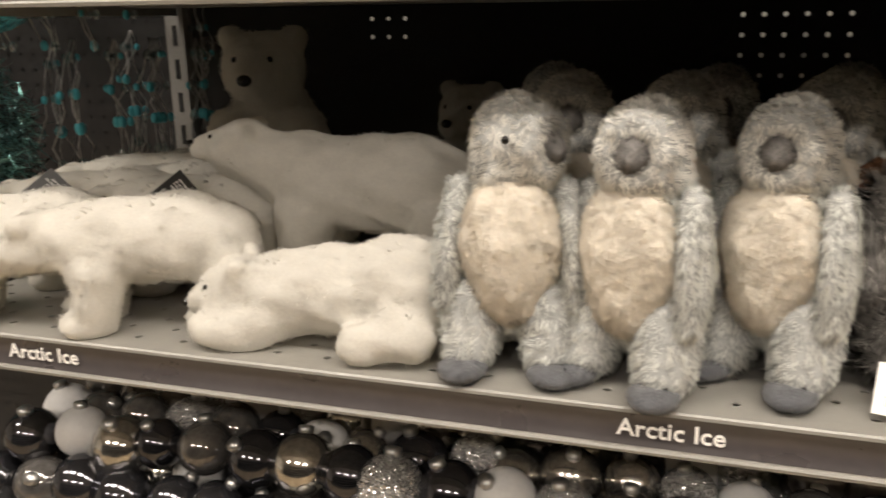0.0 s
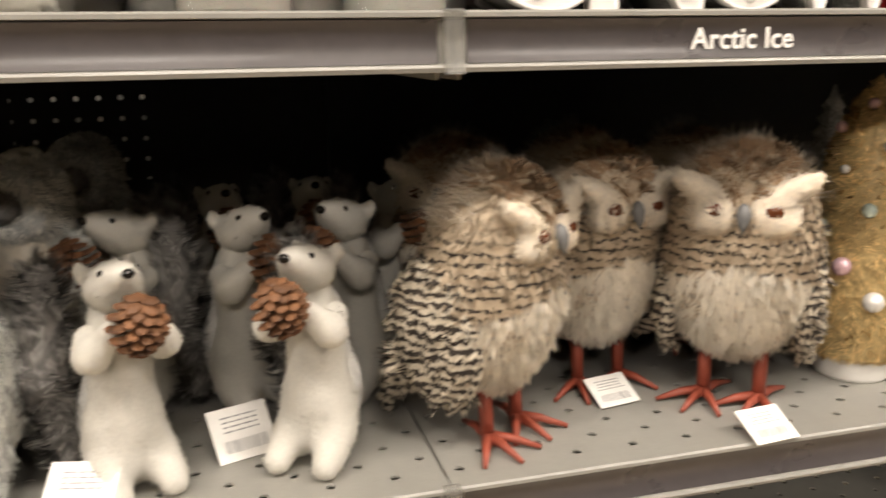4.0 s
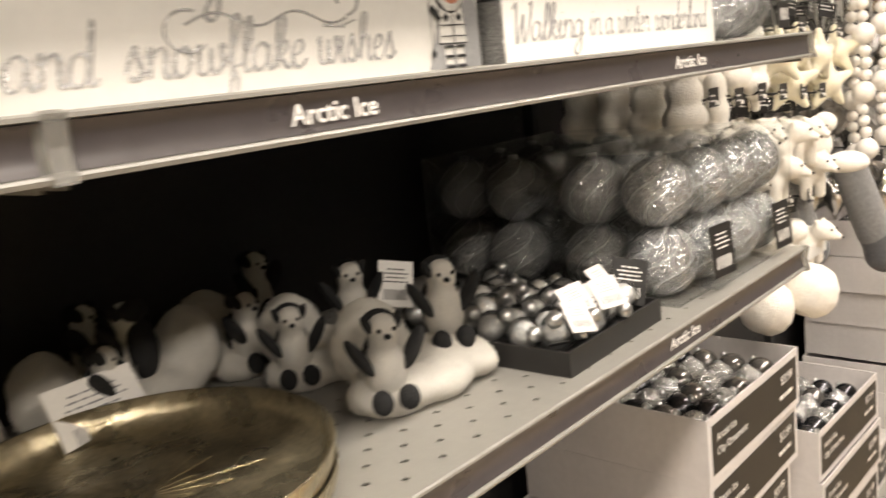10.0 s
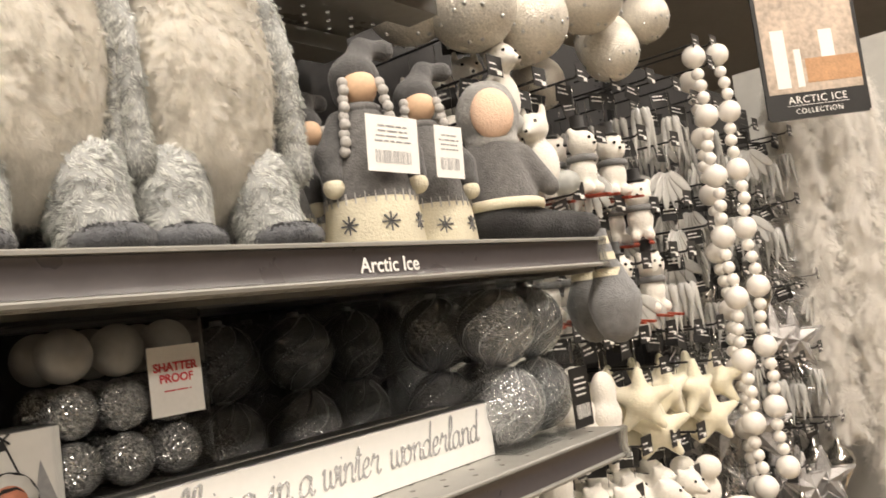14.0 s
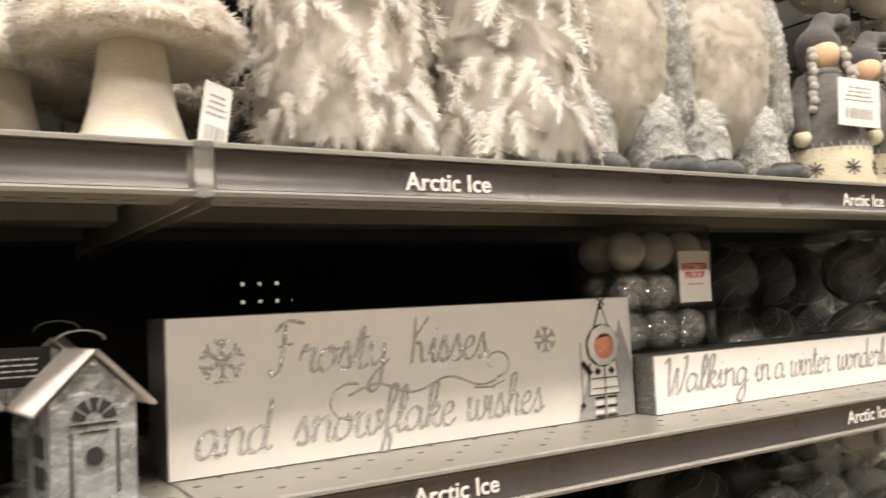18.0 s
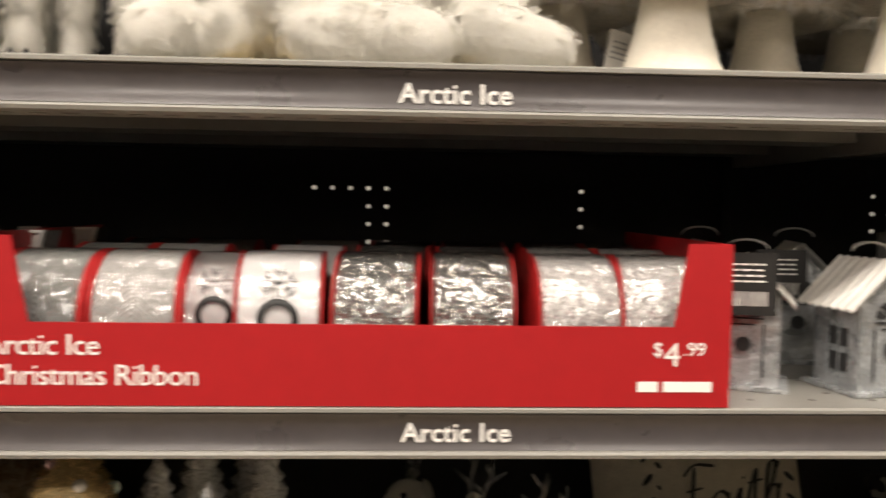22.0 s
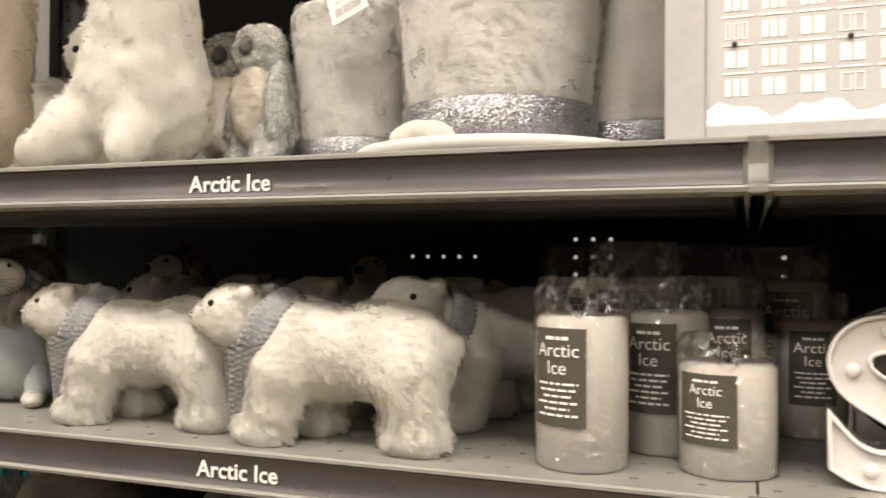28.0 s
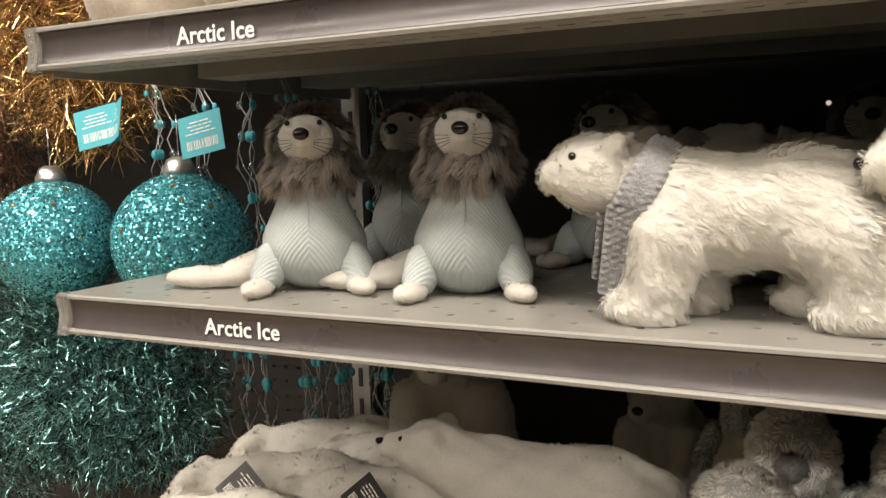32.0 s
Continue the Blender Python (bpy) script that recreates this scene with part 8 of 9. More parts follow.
def sitting_doll():
    """One plain mesh: hood, plain face, coat, skirt and dangling stocking legs."""
    bms = []
    turn = pose(0, 0, 0, 0, 0, -34)
    def add(bm, i, m=None):
        for f in bm.faces:
            f.material_index = i
        bms.append(moved(bm, m) if m else bm)
    def soft(pr, i, h=0.006, k=0.012, m=None, lump=0.0):
        b = bmesh.new(); me = mesh_from("tmp", *blob(pr, h, k, lump), True); b.from_mesh(me); bpy.data.meshes.remove(me)
        add(b, i, m)
    soft([ell((0, 0.008, 0.176), (0.043, 0.040, 0.049)), ell((0, 0.0, 0.135), (0.036, 0.034, 0.016))], 0, h=0.004, m=turn, lump=0.0012)
    add(ball(1, (-0.003, -0.026, 0.172), (0.029, 0.018, 0.034), 28, 18), 1, turn)
    soft([cone((0, 0, 0.062), (0, 0, 0.128), 0.050, 0.034), cone((0.036, -0.006, 0.118), (0.066, -0.016, 0.072), 0.016, 0.013), cone((-0.036, -0.006, 0.118), (-0.060, -0.020, 0.076), 0.016, 0.013)], 2, m=turn)
    add(lathe([(0.053, 0.044), (0.058, 0.047), (0.058, 0.055), (0.053, 0.058)], 36, False), 3, turn)
    soft([ell((0.0, -0.005, 0.028), (0.058, 0.048, 0.028)), cone((0.03, -0.022, 0.024), (0.125, -0.046, 0.018), 0.024, 0.019), cone((0.03, 0.01, 0.024), (0.150, 0.02, 0.018), 0.024, 0.018)], 4, lump=0.001)
    for x, y in ((0.135, -0.052), (0.185, 0.020)):
        n = 6
        for k in range(n):
            z0, z1 = 0.012 - 0.066 * k / n, 0.012 - 0.066 * (k + 1) / n
            r0, r1 = 0.013 + 0.009 * k / n, 0.013 + 0.009 * (k + 1) / n
            add(moved(lathe([(r0, z0), (r1, z1)], 16, False), Matrix.Translation((x + 0.018 * (k / n) ** 2, y, 0))), 3 if k % 2 else 5)
        soft([ell((x + 0.022, y, -0.100), (0.040, 0.032, 0.048)), cone((x + 0.016, y, -0.05), (x + 0.02, y, -0.085), 0.022, 0.036)], 5)
    bm = join(*bms)
    me = bpy.data.meshes.new("sitting_doll"); bm.to_mesh(me); bm.free()
    for m in (PALE_GREY_FUR, SKIN_FELT, COAT_FELT, CREAM_FELT, SKIRT, MID_FELT):
        me.materials.append(m)
    return tagged(part("sitting_doll", me, None), "sitting felt doll in hooded grey coat with dangling striped legs", "doll")


put(sitting_doll(), 3.535, 0.060, DT, -4, 1.0)
# the next shelf up, whose underside shows over the dolls
up = thing("shelf", "grey steel shelf over the dolls, seen from below", "shelf", kind="structure")
for i in range(3):
    d = part("deck", deck_mesh, None, up); d.location = (i * S + 0.001, 0.10, 0)
part("front_beam", box(0, 3 * S, 0.088, 0.10, -0.04, 0.003, 0.002), STEEL_DARK, up)
for y in (0.2, 0.4):
    part("stiffener", box(0.02, 3 * S - 0.02, y, y + 0.06, -0.035, -0.006), STEEL_DARK, up)
up.location = (0, 0, ET)
# ---- left pegboard: teal balls, tinsel, crystal strands ----
GOLD_TINSEL = mat("gold_tinsel", (0.52, 0.34, 0.15), 0.25, metal=0.9, var=0.5, island=0.9)
BROWN_TINSEL = mat("brown_tinsel", (0.16, 0.09, 0.05), 0.3, metal=0.8, var=0.5, island=0.9)
TEAL_TINSEL = mat("sea_green_tinsel", (0.13, 0.27, 0.26), 0.28, metal=0.85, var=0.6, island=0.9)
TEAL_CARD = mat("teal_card", (0.07, 0.42, 0.50), 0.5, var=0.05)
CRYSTAL = film("crystal_bead", (0.80, 0.90, 0.92), gloss=0.25, bump=0.0)
WIRE = mat("chrome_wire", (0.45, 0.45, 0.44), 0.25, metal=0.95, var=0.1)


def tinsel(name, centre, radii, n, length, width, material, label, cat, seed=1, droop=0.4):
    """A bushy mass of fine metallic strips."""
    t = thing(name, label, cat)
    rg = np.random.default_rng(seed)
    p = rg.normal(size=(n, 3)); p /= np.linalg.norm(p, axis=1)[:, None]
    p *= rg.random((n, 1)) ** 0.45
    p = p * np.array(radii)
    way = rg.normal(size=(n, 3)) + np.array([0, 0, -droop]) + p / np.array(radii) * 0.8
    way /= np.linalg.norm(way, axis=1)[:, None]
    side = np.cross(way, rg.normal(size=(n, 3))); side /= np.linalg.norm(side, axis=1)[:, None]
    L = length * (0.5 + rg.random((n, 1)))
    bend = rg.normal(size=(n, 3)) * 0.3
    a, b, c = p, p + way * L * 0.5, p + (way + bend) * L
    V = np.stack([a - side * width, a + side * width, b + side * width, b - side * width, c + side * width * 0.5, c - side * width * 0.5], 1).reshape(-1, 3)
    i = 6 * np.arange(n)[:, None]
    F = [tuple(r) for r in i + [0, 1, 2, 3]] + [tuple(r) for r in i + [3, 2, 4, 5]]
    o = part("tinsel_mass", mesh_from(name, V, F), material, t); o["kind"] = "stuff"
    t.location = centre
    return t


tinsel("tinsel_spray", (-0.36, 0.36, 1.72), (0.20, 0.10, 0.24), 20000, 0.032, 0.0006, GOLD_TINSEL, "bushy gold tinsel spray hanging on the pegboard", "tinsel", 1)
tinsel("tinsel_spray", (-0.75, 0.40, 1.62), (0.20, 0.10, 0.32), 13000, 0.034, 0.0006, BROWN_TINSEL, "dark bronze tinsel spray hanging on the pegboard", "tinsel", 2, 0.9)
tinsel("tinsel_spray", (-0.30, 0.30, 1.14), (0.22, 0.10, 0.155), 24000, 0.020, 0.0007, TEAL_TINSEL, "sea-green tinsel spray hanging on the pegboard", "tinsel", 3)
tinsel("tinsel_spray", (-0.62, 0.36, 1.10), (0.18, 0.10, 0.22), 15000, 0.020, 0.0007, TEAL_TINSEL, "sea-green tinsel spray behind the teal balls", "tinsel", 4)


def big_ball():
    t = thing("glitter_ball", "large teal glitter ball with silver cap", "ornament", "large teal balls")
    part("ball", ball(0.088, (0, 0, 0), seg=48, rings=28), TEAL_GLIT, t)
    part("cap", moved(lathe([(0.020, 0.082), (0.021, 0.090), (0.015, 0.104), (0.007, 0.108), (0.0001, 0.108)], 20), Matrix()), SILVER, t, "silver crown cap")
    rg = random.Random(2)
    for k in range(22):
        a, e = rg.uniform(0, 6.28), rg.uniform(-1.2, 1.2)
        n = Vector((math.cos(a) * math.cos(e), math.sin(a) * math.cos(e), math.sin(e)))
        st = [((0.0045 if i % 2 == 0 else 0.0019) * math.cos(i * math.pi / 5), (0.0045 if i % 2 == 0 else 0.0019) * math.sin(i * math.pi / 5)) for i in range(10)]
        b = prism(st, 0.0008)
        moved(b, Matrix.Translation(n * 0.0887) @ n.to_track_quat("-Y", "Z").to_matrix().to_4x4())
        part("star_sequin", b, GOLD_TINSEL, t)
    part("hanger", tube([(0, 0, 0.108), (0, 0, 0.16)], 0.0009, 5), WIRE, t)
    return t


gb = put(big_ball(), -0.318, 0.250, 1.362, 0, 1.0)
again(gb, -0.076, 0.250, 1.368, 40, 1.02)
again(gb, -0.10, 0.40, 1.66, 60, 0.95)
for x, y, z, rz in ((-0.205, 0.235, 1.545, 18), (-0.175, 0.245, 1.55, -30), (-0.030, 0.24, 1.53, 10)):
    tg = tagged(pricetag("swing_tag", 0.062, 0.052, TEAL_CARD, WHITE_INK), "teal card tag hanging over a glitter ball", "tag", "teal swing tags")
    put(tg, x, y, z, rz, 1, -10, -12)


def strand(n, seed):
    t = thing("crystal_strand", "wiry strand of clear and teal crystal beads", "bead strand", "crystal strands")
    rg = random.Random(seed)
    for k in range(4):
        x, y, z = rg.uniform(-0.02, 0.02), rg.uniform(-0.02, 0.02), 0.0
        pts = [(x * 0.3, y * 0.3, 0)]
        for i in range(n):
            x += rg.uniform(-0.014, 0.014); y += rg.uniform(-0.01, 0.01); z -= 0.022
            pts.append((x, y, z))
        w = part("wire", tube(pts, 0.0010, 4), CLEAR_FIB, t)
        for p in pts[1::2]:
            part("bead", ball(rg.uniform(0.003, 0.006), p, (1, 1, 1.4), 8, 6), CRYSTAL if rg.random() < 0.7 else TEAL_CARD, w)
    return t


st1 = put(strand(17, 1), 0.055, 0.42, 1.27)
for k, (x, y, z, s) in enumerate(((-0.01, 0.45, 1.28, 1.05), (0.11, 0.46, 1.27, 1.0), (-0.10, 0.40, 1.26, 1.1), (0.0, 0.30, 1.60, 0.9), (-0.07, 0.28, 1.60, 0.9), (0.09, 0.45, 1.58, 0.9), (0.15, 0.5, 1.26, 0.9), (0.03, 0.36, 1.27, 1.0), (0.08, 0.38, 1.27, 0.95), (-0.04, 0.37, 1.27, 1.1), (0.13, 0.40, 1.27, 0.9), (0.05, 0.30, 1.60, 0.8), (-0.13, 0.26, 1.58, 0.9))):
    again(st1, x, y, z, 50 * k, s)
tagged(part("crystal_sprig", join(tube([(-0.10, 0.30, 0.985), (-0.02, 0.30, 1.03), (0.05, 0.30, 1.11)], 0.0014, 5, 0.0008), *[ball(0.005, (-0.10 + 0.022 * k, 0.30, 0.985 + 0.018 * k + 0.006 * (-1) ** k), (1, 0.7, 1.3), 8, 6) for k in range(7)]), CRYSTAL), "clear bead sprig sticking out from the pegboard", "bead strand")
for x, z in ((-0.07, 1.62), (-0.32, 1.62), (-0.30, 1.30), (-0.02, 1.30)):
    h = thing("peg_hook", "chrome wire peg hook on the pegboard", "hook", "peg hooks")
    part("rod", tube([(0, BACK, 0), (0, 0.25, 0.0), (0, 0.235, 0.012)], 0.0028, 8), WIRE, h)
    put(h, x, 0, z)

# ---- right pegboard: hooks of white ornaments ----
FELT_WHITE = mat("white_felt", (0.82, 0.78, 0.70), 0.9, var=0.06, bump=0.5, bscale=300, sheen=0.4)
STAR_CREAM = mat("cream_star_felt", (0.80, 0.74, 0.56), 0.85, var=0.06, bump=0.4, sheen=0.4)
ICICLE = mat("frosted_acrylic", (0.78, 0.77, 0.73), 0.18, var=0.08, trans=0.45, spec=0.7)
WHITE_BEAD = mat("white_bead", (0.83, 0.79, 0.73), 0.35, var=0.04)
SNOW_BALL = glitter("snow_ball_glitter", (0.66, 0.62, 0.54), 600, 0.4, 0.7, metal=0.3, var=0.25)
SKI_RED = mat("red_brown_ski", (0.33, 0.06, 0.03), 0.5)


def soft_part(name, prims, mtl, parent, h=0.004, k=0.008, label=""):
    return skin(name, blob(prims, h, k), mtl, parent, label)


def hang_wire(t, top):
    part("hanging_loop", tube([(0, 0, top), (0, 0, top + 0.05)], 0.0006, 4), WIRE, t)


def o_fox():
    t = thing("fox_ornament", "white felt fox ornament with grey tail", "ornament", "hanging foxes")
    soft_part("body", [ell((0, 0, -0.04), (0.028, 0.026, 0.04)), ell((0, -0.01, 0.015), (0.022, 0.024, 0.021)), cone((0, -0.02, 0.012), (0, -0.045, 0.004), 0.013, 0.006), ell((-0.014, 0.0, 0.038), (0.006, 0.004, 0.013)), ell((0.014, 0, 0.038), (0.006, 0.004, 0.013))], FELT_WHITE, t)
    soft_part("tail", [ell((0.028, 0.02, -0.066), (0.022, 0.018, 0.018))], GREY_FUR, t)
    eyes(t, [(-0.01, -0.031, 0.02), (0.01, -0.031, 0.02), (0, -0.05, 0.004)], 0.0026)
    hang_wire(t, 0.03)
    return t


def o_skier():
    t = thing("bear_ornament", "white bear ornament on skis with scarf and black hat", "ornament", "skiing bears")
    soft_part("body", [ell((0, 0, -0.03), (0.022, 0.02, 0.028)), ell((0, -0.004, 0.012), (0.024, 0.022, 0.022)), ell((-0.02, 0, 0.03), (0.007, 0.005, 0.007)), ell((0.02, 0, 0.03), (0.007, 0.005, 0.007)), ell((-0.012, -0.012, -0.058), (0.009, 0.013, 0.01)), ell((0.012, -0.012, -0.058), (0.009, 0.013, 0.01))], FELT_WHITE, t)
    part("scarf", moved(lathe([(0.020, -0.005), (0.0245, -0.003), (0.0245, 0.004), (0.020, 0.006)], 20, False), Matrix.Translation((0, 0, -0.012))), MID_FELT, t)
    part("hat", lathe([(0.0001, 0.034), (0.017, 0.034), (0.017, 0.037), (0.011, 0.038), (0.011, 0.056), (0.0001, 0.057)], 16), CARD_BLACK, t, "black felt hat")
    for s in (-1, 1):
        part("ski", moved(box(-0.0045, 0.0045, -0.04, 0.03, -0.002, 0.002, 0.001), pose(s * 0.012, -0.01, -0.070, 6)), SKI_RED, t)
    eyes(t, [(-0.008, -0.025, 0.018), (0.008, -0.025, 0.018), (0, -0.027, 0.009)], 0.0026)
    hang_wire(t, 0.057)
    return t


def o_star():
    t = thing("star_ornament", "cream felt star ornament, plump and five-pointed", "ornament", "hanging felt stars")
    pr = [cone((0, 0, 0), (0.048 * math.sin(2 * math.pi * k / 5), 0, 0.048 * math.cos(2 * math.pi * k / 5)), 0.020, 0.007) for k in range(5)]
    soft_part("star", pr, STAR_CREAM, t)
    hang_wire(t, 0.05)
    return t


def o_tree():
    t = thing("tree_ornament", "white fleece tree ornament", "ornament", "hanging fleece trees")
    soft_part("tree", [ell((0, 0, 0.03), (0.022, 0.018, 0.03)), ell((0, 0, -0.005), (0.034, 0.02, 0.026)), ell((0, 0, -0.04), (0.042, 0.022, 0.026)), cone((0, 0, -0.05), (0, 0, -0.08), 0.008, 0.008)], FELT_WHITE, t)
    hang_wire(t, 0.055)
    return t


def o_bear():
    t = thing("bear_ornament", "small white fleece bear ornament", "ornament", "hanging fleece bears")
    soft_part("body", [ell((0, 0, 0), (0.03, 0.042, 0.026)), ell((0, -0.045, 0.018), (0.02, 0.022, 0.019)), cone((0, -0.055, 0.014), (0, -0.074, 0.008), 0.011, 0.007), *[cone((s * 0.016, y, -0.01), (s * 0.018, y, -0.042), 0.012, 0.010) for s in (-1, 1) for y in (-0.025, 0.025)], ell((-0.014, -0.04, 0.036), (0.005, 0.004, 0.006)), ell((0.014, -0.04, 0.036), (0.005, 0.004, 0.006))], FELT_WHITE, t)
    eyes(t, [(-0.008, -0.066, 0.022), (0.008, -0.066, 0.022), (0, -0.082, 0.008)], 0.0024)
    hang_wire(t, 0.03)
    return t


def o_icicle():
    t = thing("icicle_ornament", "bunch of clear frosted icicle drops", "ornament", "hanging icicles")
    rg = random.Random(4)
    for k in range(7):
        a = k * 0.9
        r = 0.012 * (k > 0)
        L = rg.uniform(0.06, 0.10)
        part("icicle", moved(lathe([(0.0001, -L), (0.0035, -L * 0.7), (0.0065, -L * 0.25), (0.005, -0.006), (0.0001, 0)], 8, False), pose(r * math.cos(a), r * math.sin(a), 0.02, rg.uniform(-8, 8), rg.uniform(-8, 8))), ICICLE, t)
    hang_wire(t, 0.02)
    return t


def o_wing():
    t = thing("angel_wing_ornament", "translucent white wing-shaped leaf ornament", "ornament", "hanging leaf wings")
    for k in range(6):
        a = radians(-60 + 24 * k)
        b = ball(1, (0, 0, 0), (0.012, 0.002, 0.036), 10, 8)
        part("leaf", moved(b, pose(0, 0.002 * k, 0, 0, math.degrees(a)) @ Matrix.Translation((0, 0, -0.036))), ICICLE, t)
    hang_wire(t, 0.0)
    return t


def o_glitstar():
    t = thing("star_ornament", "large open glitter wire star", "ornament", "glitter stars")
    pts = [(((0.075 if k % 2 == 0 else 0.030) * math.sin(k * math.pi / 5)), 0.0, ((0.075 if k % 2 == 0 else 0.030) * math.cos(k * math.pi / 5))) for k in range(11)]
    for a, b in zip(pts, pts[1:]):
        part("rim", tube([a, b], 0.003, 6), RIB_WHITE, t)
        part("facet", mesh_from("facet", [a, b, (0, -0.022, 0), (0, 0.022, 0)], [(0, 1, 2), (1, 0, 3)]), RIB_WHITE, t)
    hang_wire(t, 0.075)
    return t


def o_pom():
    t = thing("pom_ornament", "round white fleece snowman head ornament", "ornament", "fleece poms")
    soft_part("pom", [ell((0, 0, 0), (0.038, 0.038, 0.036)), ell((0, -0.03, 0.042), (0.022, 0.022, 0.020))], FELT_WHITE, t)
    hang_wire(t, 0.05)
    return t


def o_finial():
    t = thing("finial_ornament", "silver mercury-glass drop ornament", "ornament", "silver finials")
    part("drop", smooth(lathe([(0.0001, -0.075), (0.008, -0.055), (0.030, -0.018), (0.036, 0.004), (0.026, 0.026), (0.010, 0.040), (0.006, 0.058), (0.0001, 0.06)], 28, False)), MERCURY, t)
    hang_wire(t, 0.06)
    return t


MERCURY = mat("mercury_glass", (0.60, 0.58, 0.54), 0.12, metal=0.95, var=0.3, scale=30, rvar=0.08)
protos = {"fox": o_fox(), "skier": o_skier(), "star": o_star(), "tree": o_tree(), "bear": o_bear(), "icicle": o_icicle(), "wing": o_wing(), "glitstar": o_glitstar(), "pom": o_pom(), "finial": o_finial()}
placed = set()
hook_proto = thing("peg_hook", "black wire peg hook with ticket holder", "hook", "peg hooks")
part("rod", tube([(0, 0.0, 0), (0, -0.33, 0.0), (0, -0.345, 0.010)], 0.0026, 8), UPRIGHT, hook_proto)
part("ticket", box(-0.022, 0.022, -0.3465, -0.3455, -0.014, 0.022), CARD_BLACK, hook_proto, "black ticket card")
part("scan_tab", join(bars(-0.016, 0.006, 0.03, 2, 0.010, 0.003, random.Random(1), -0.3470), box(0.004, 0.018, -0.3472, -0.3468, -0.011, -0.003)), WHITE_INK, hook_proto)
hk_used = False
header = thing("header_card", "black header card of a hanging ornament", "tag", "black header cards")
part("card", prism([(-0.026, -0.036), (0.026, -0.036), (0.026, 0.0), (-0.026, 0.0)], 0.001), CARD_BLACK, header)
part("print", bars(-0.02, -0.010, 0.04, 2, 0.009, 0.003, random.Random(3), -0.0004), WHITE_INK, header)
hd_used = False
HOOKS = [(3.80, 1.93, "fox"), (3.94, 1.93, "fox"), (4.10, 1.96, "skier"), (4.24, 1.96, "skier"), (4.42, 2.00, "icicle"), (4.56, 2.00, "icicle"), (4.66, 1.98, "wing"),
         (3.86, 1.73, "icicle"), (4.02, 1.72, "skier"), (4.18, 1.70, "skier"), (4.34, 1.70, "skier"), (4.52, 1.72, "wing"), (4.64, 1.66, "wing"), (4.40, 1.60, "icicle"), (3.80, 1.56, "tree"), (3.95, 1.46, "tree"),
         (4.05, 1.44, "tree"), (4.20, 1.43, "star"), (4.33, 1.43, "star"), (4.47, 1.42, "star"), (4.60, 1.42, "star"), (3.78, 1.24, "bear"), (3.90, 1.23, "bear"), (4.02, 1.23, "bear"), (4.14, 1.22, "bear"), (4.27, 1.21, "bear"), (4.40, 1.20, "pom"),
         (3.88, 1.02, "pom"), (4.02, 1.00, "pom"), (4.16, 0.98, "pom"), (4.30, 0.96, "bear"),
         (5.02, 1.75, "wing"), (5.18, 1.72, "icicle"), (5.36, 1.74, "wing"), (5.55, 1.72, "icicle"), (5.04, 1.50, "glitstar"), (5.22, 1.48, "glitstar"), (5.45, 1.50, "wing"), (5.02, 1.30, "icicle"), (5.16, 1.27, "icicle"), (5.34, 1.28, "icicle"), (5.50, 1.30, "wing"),
         (3.86, 2.04, "fox"), (4.33, 1.86, "skier"), (4.14, 1.84, "wing"), (4.50, 1.86, "wing"), (3.74, 1.84, "fox"), (4.26, 1.58, "wing"), (4.50, 1.60, "icicle"), (4.12, 1.58, "wing"), (3.72, 1.40, "tree"), (3.86, 1.36, "tree"), (4.27, 1.36, "star"), (4.54, 1.34, "star"), (3.84, 1.16, "bear"), (4.08, 1.14, "bear"), (4.34, 1.12, "bear"),
         (5.10, 1.08, "glitstar"), (5.28, 1.06, "glitstar"), (5.45, 1.05, "finial"), (5.05, 0.98, "finial"), (4.95, 1.62, "finial"),
         (4.80, 1.98, "icicle"), (4.92, 1.92, "icicle"), (5.08, 1.95, "wing"), (5.24, 1.92, "icicle"), (5.40, 1.96, "icicle"), (4.78, 1.78, "wing"), (4.90, 1.76, "icicle"), (4.82, 1.54, "icicle"), (4.90, 1.38, "wing"), (4.80, 1.30, "glitstar")]
orng = random.Random(21)
DROP = {"fox": 0.08, "skier": 0.11, "star": 0.10, "tree": 0.105, "bear": 0.08, "icicle": 0.07, "wing": 0.05, "glitstar": 0.125, "pom": 0.10, "finial": 0.11}
for hx, hz, kind in HOOKS:
    if hk_used:
        again(hook_proto, hx, BACK, hz)
    else:
        hk_used = True; put(hook_proto, hx, BACK, hz)
    for k in range(4):
        m = (hx + orng.uniform(-0.012, 0.012), BACK - 0.315 + 0.072 * k, hz - 1.3 * DROP[kind] + orng.uniform(-0.008, 0.004), orng.uniform(-35, 35) - (40 if kind in ("star", "glitstar", "skier", "fox") else 0), 1.3)
        if kind in placed:
            again(protos[kind], *m)
        else:
            placed.add(kind); put(protos[kind], *m)
        if k < 2:
            n = (hx + orng.uniform(-0.004, 0.004), BACK - 0.30 + 0.072 * k, hz - 0.006, orng.uniform(-50, 10), 1, orng.uniform(-10, 10), orng.uniform(-15, 15))
            if hd_used:
                again(header, *n)
            else:
                hd_used = True; put(header, *n)


def snow_ball(r):
    t = thing("snow_ball_ornament", "large white glitter ball with crystal dots", "ornament", "large white balls")
    part("ball", ball(r, seg=40, rings=24), SNOW_BALL, t)
    rg = random.Random(7)
    for k in range(26):
        a, e = rg.uniform(0, 6.28), rg.uniform(-1.3, 1.3)
        n = Vector((math.cos(a) * math.cos(e), math.sin(a) * math.cos(e), math.sin(e)))
        part("crystal_dot", ball(r * 0.05, n * r, seg=8, rings=6), SILVER, t)
    part("hanger", tube([(0, 0, r), (0, 0, r + 0.05)], 0.001, 5), WIRE, t)
    return t


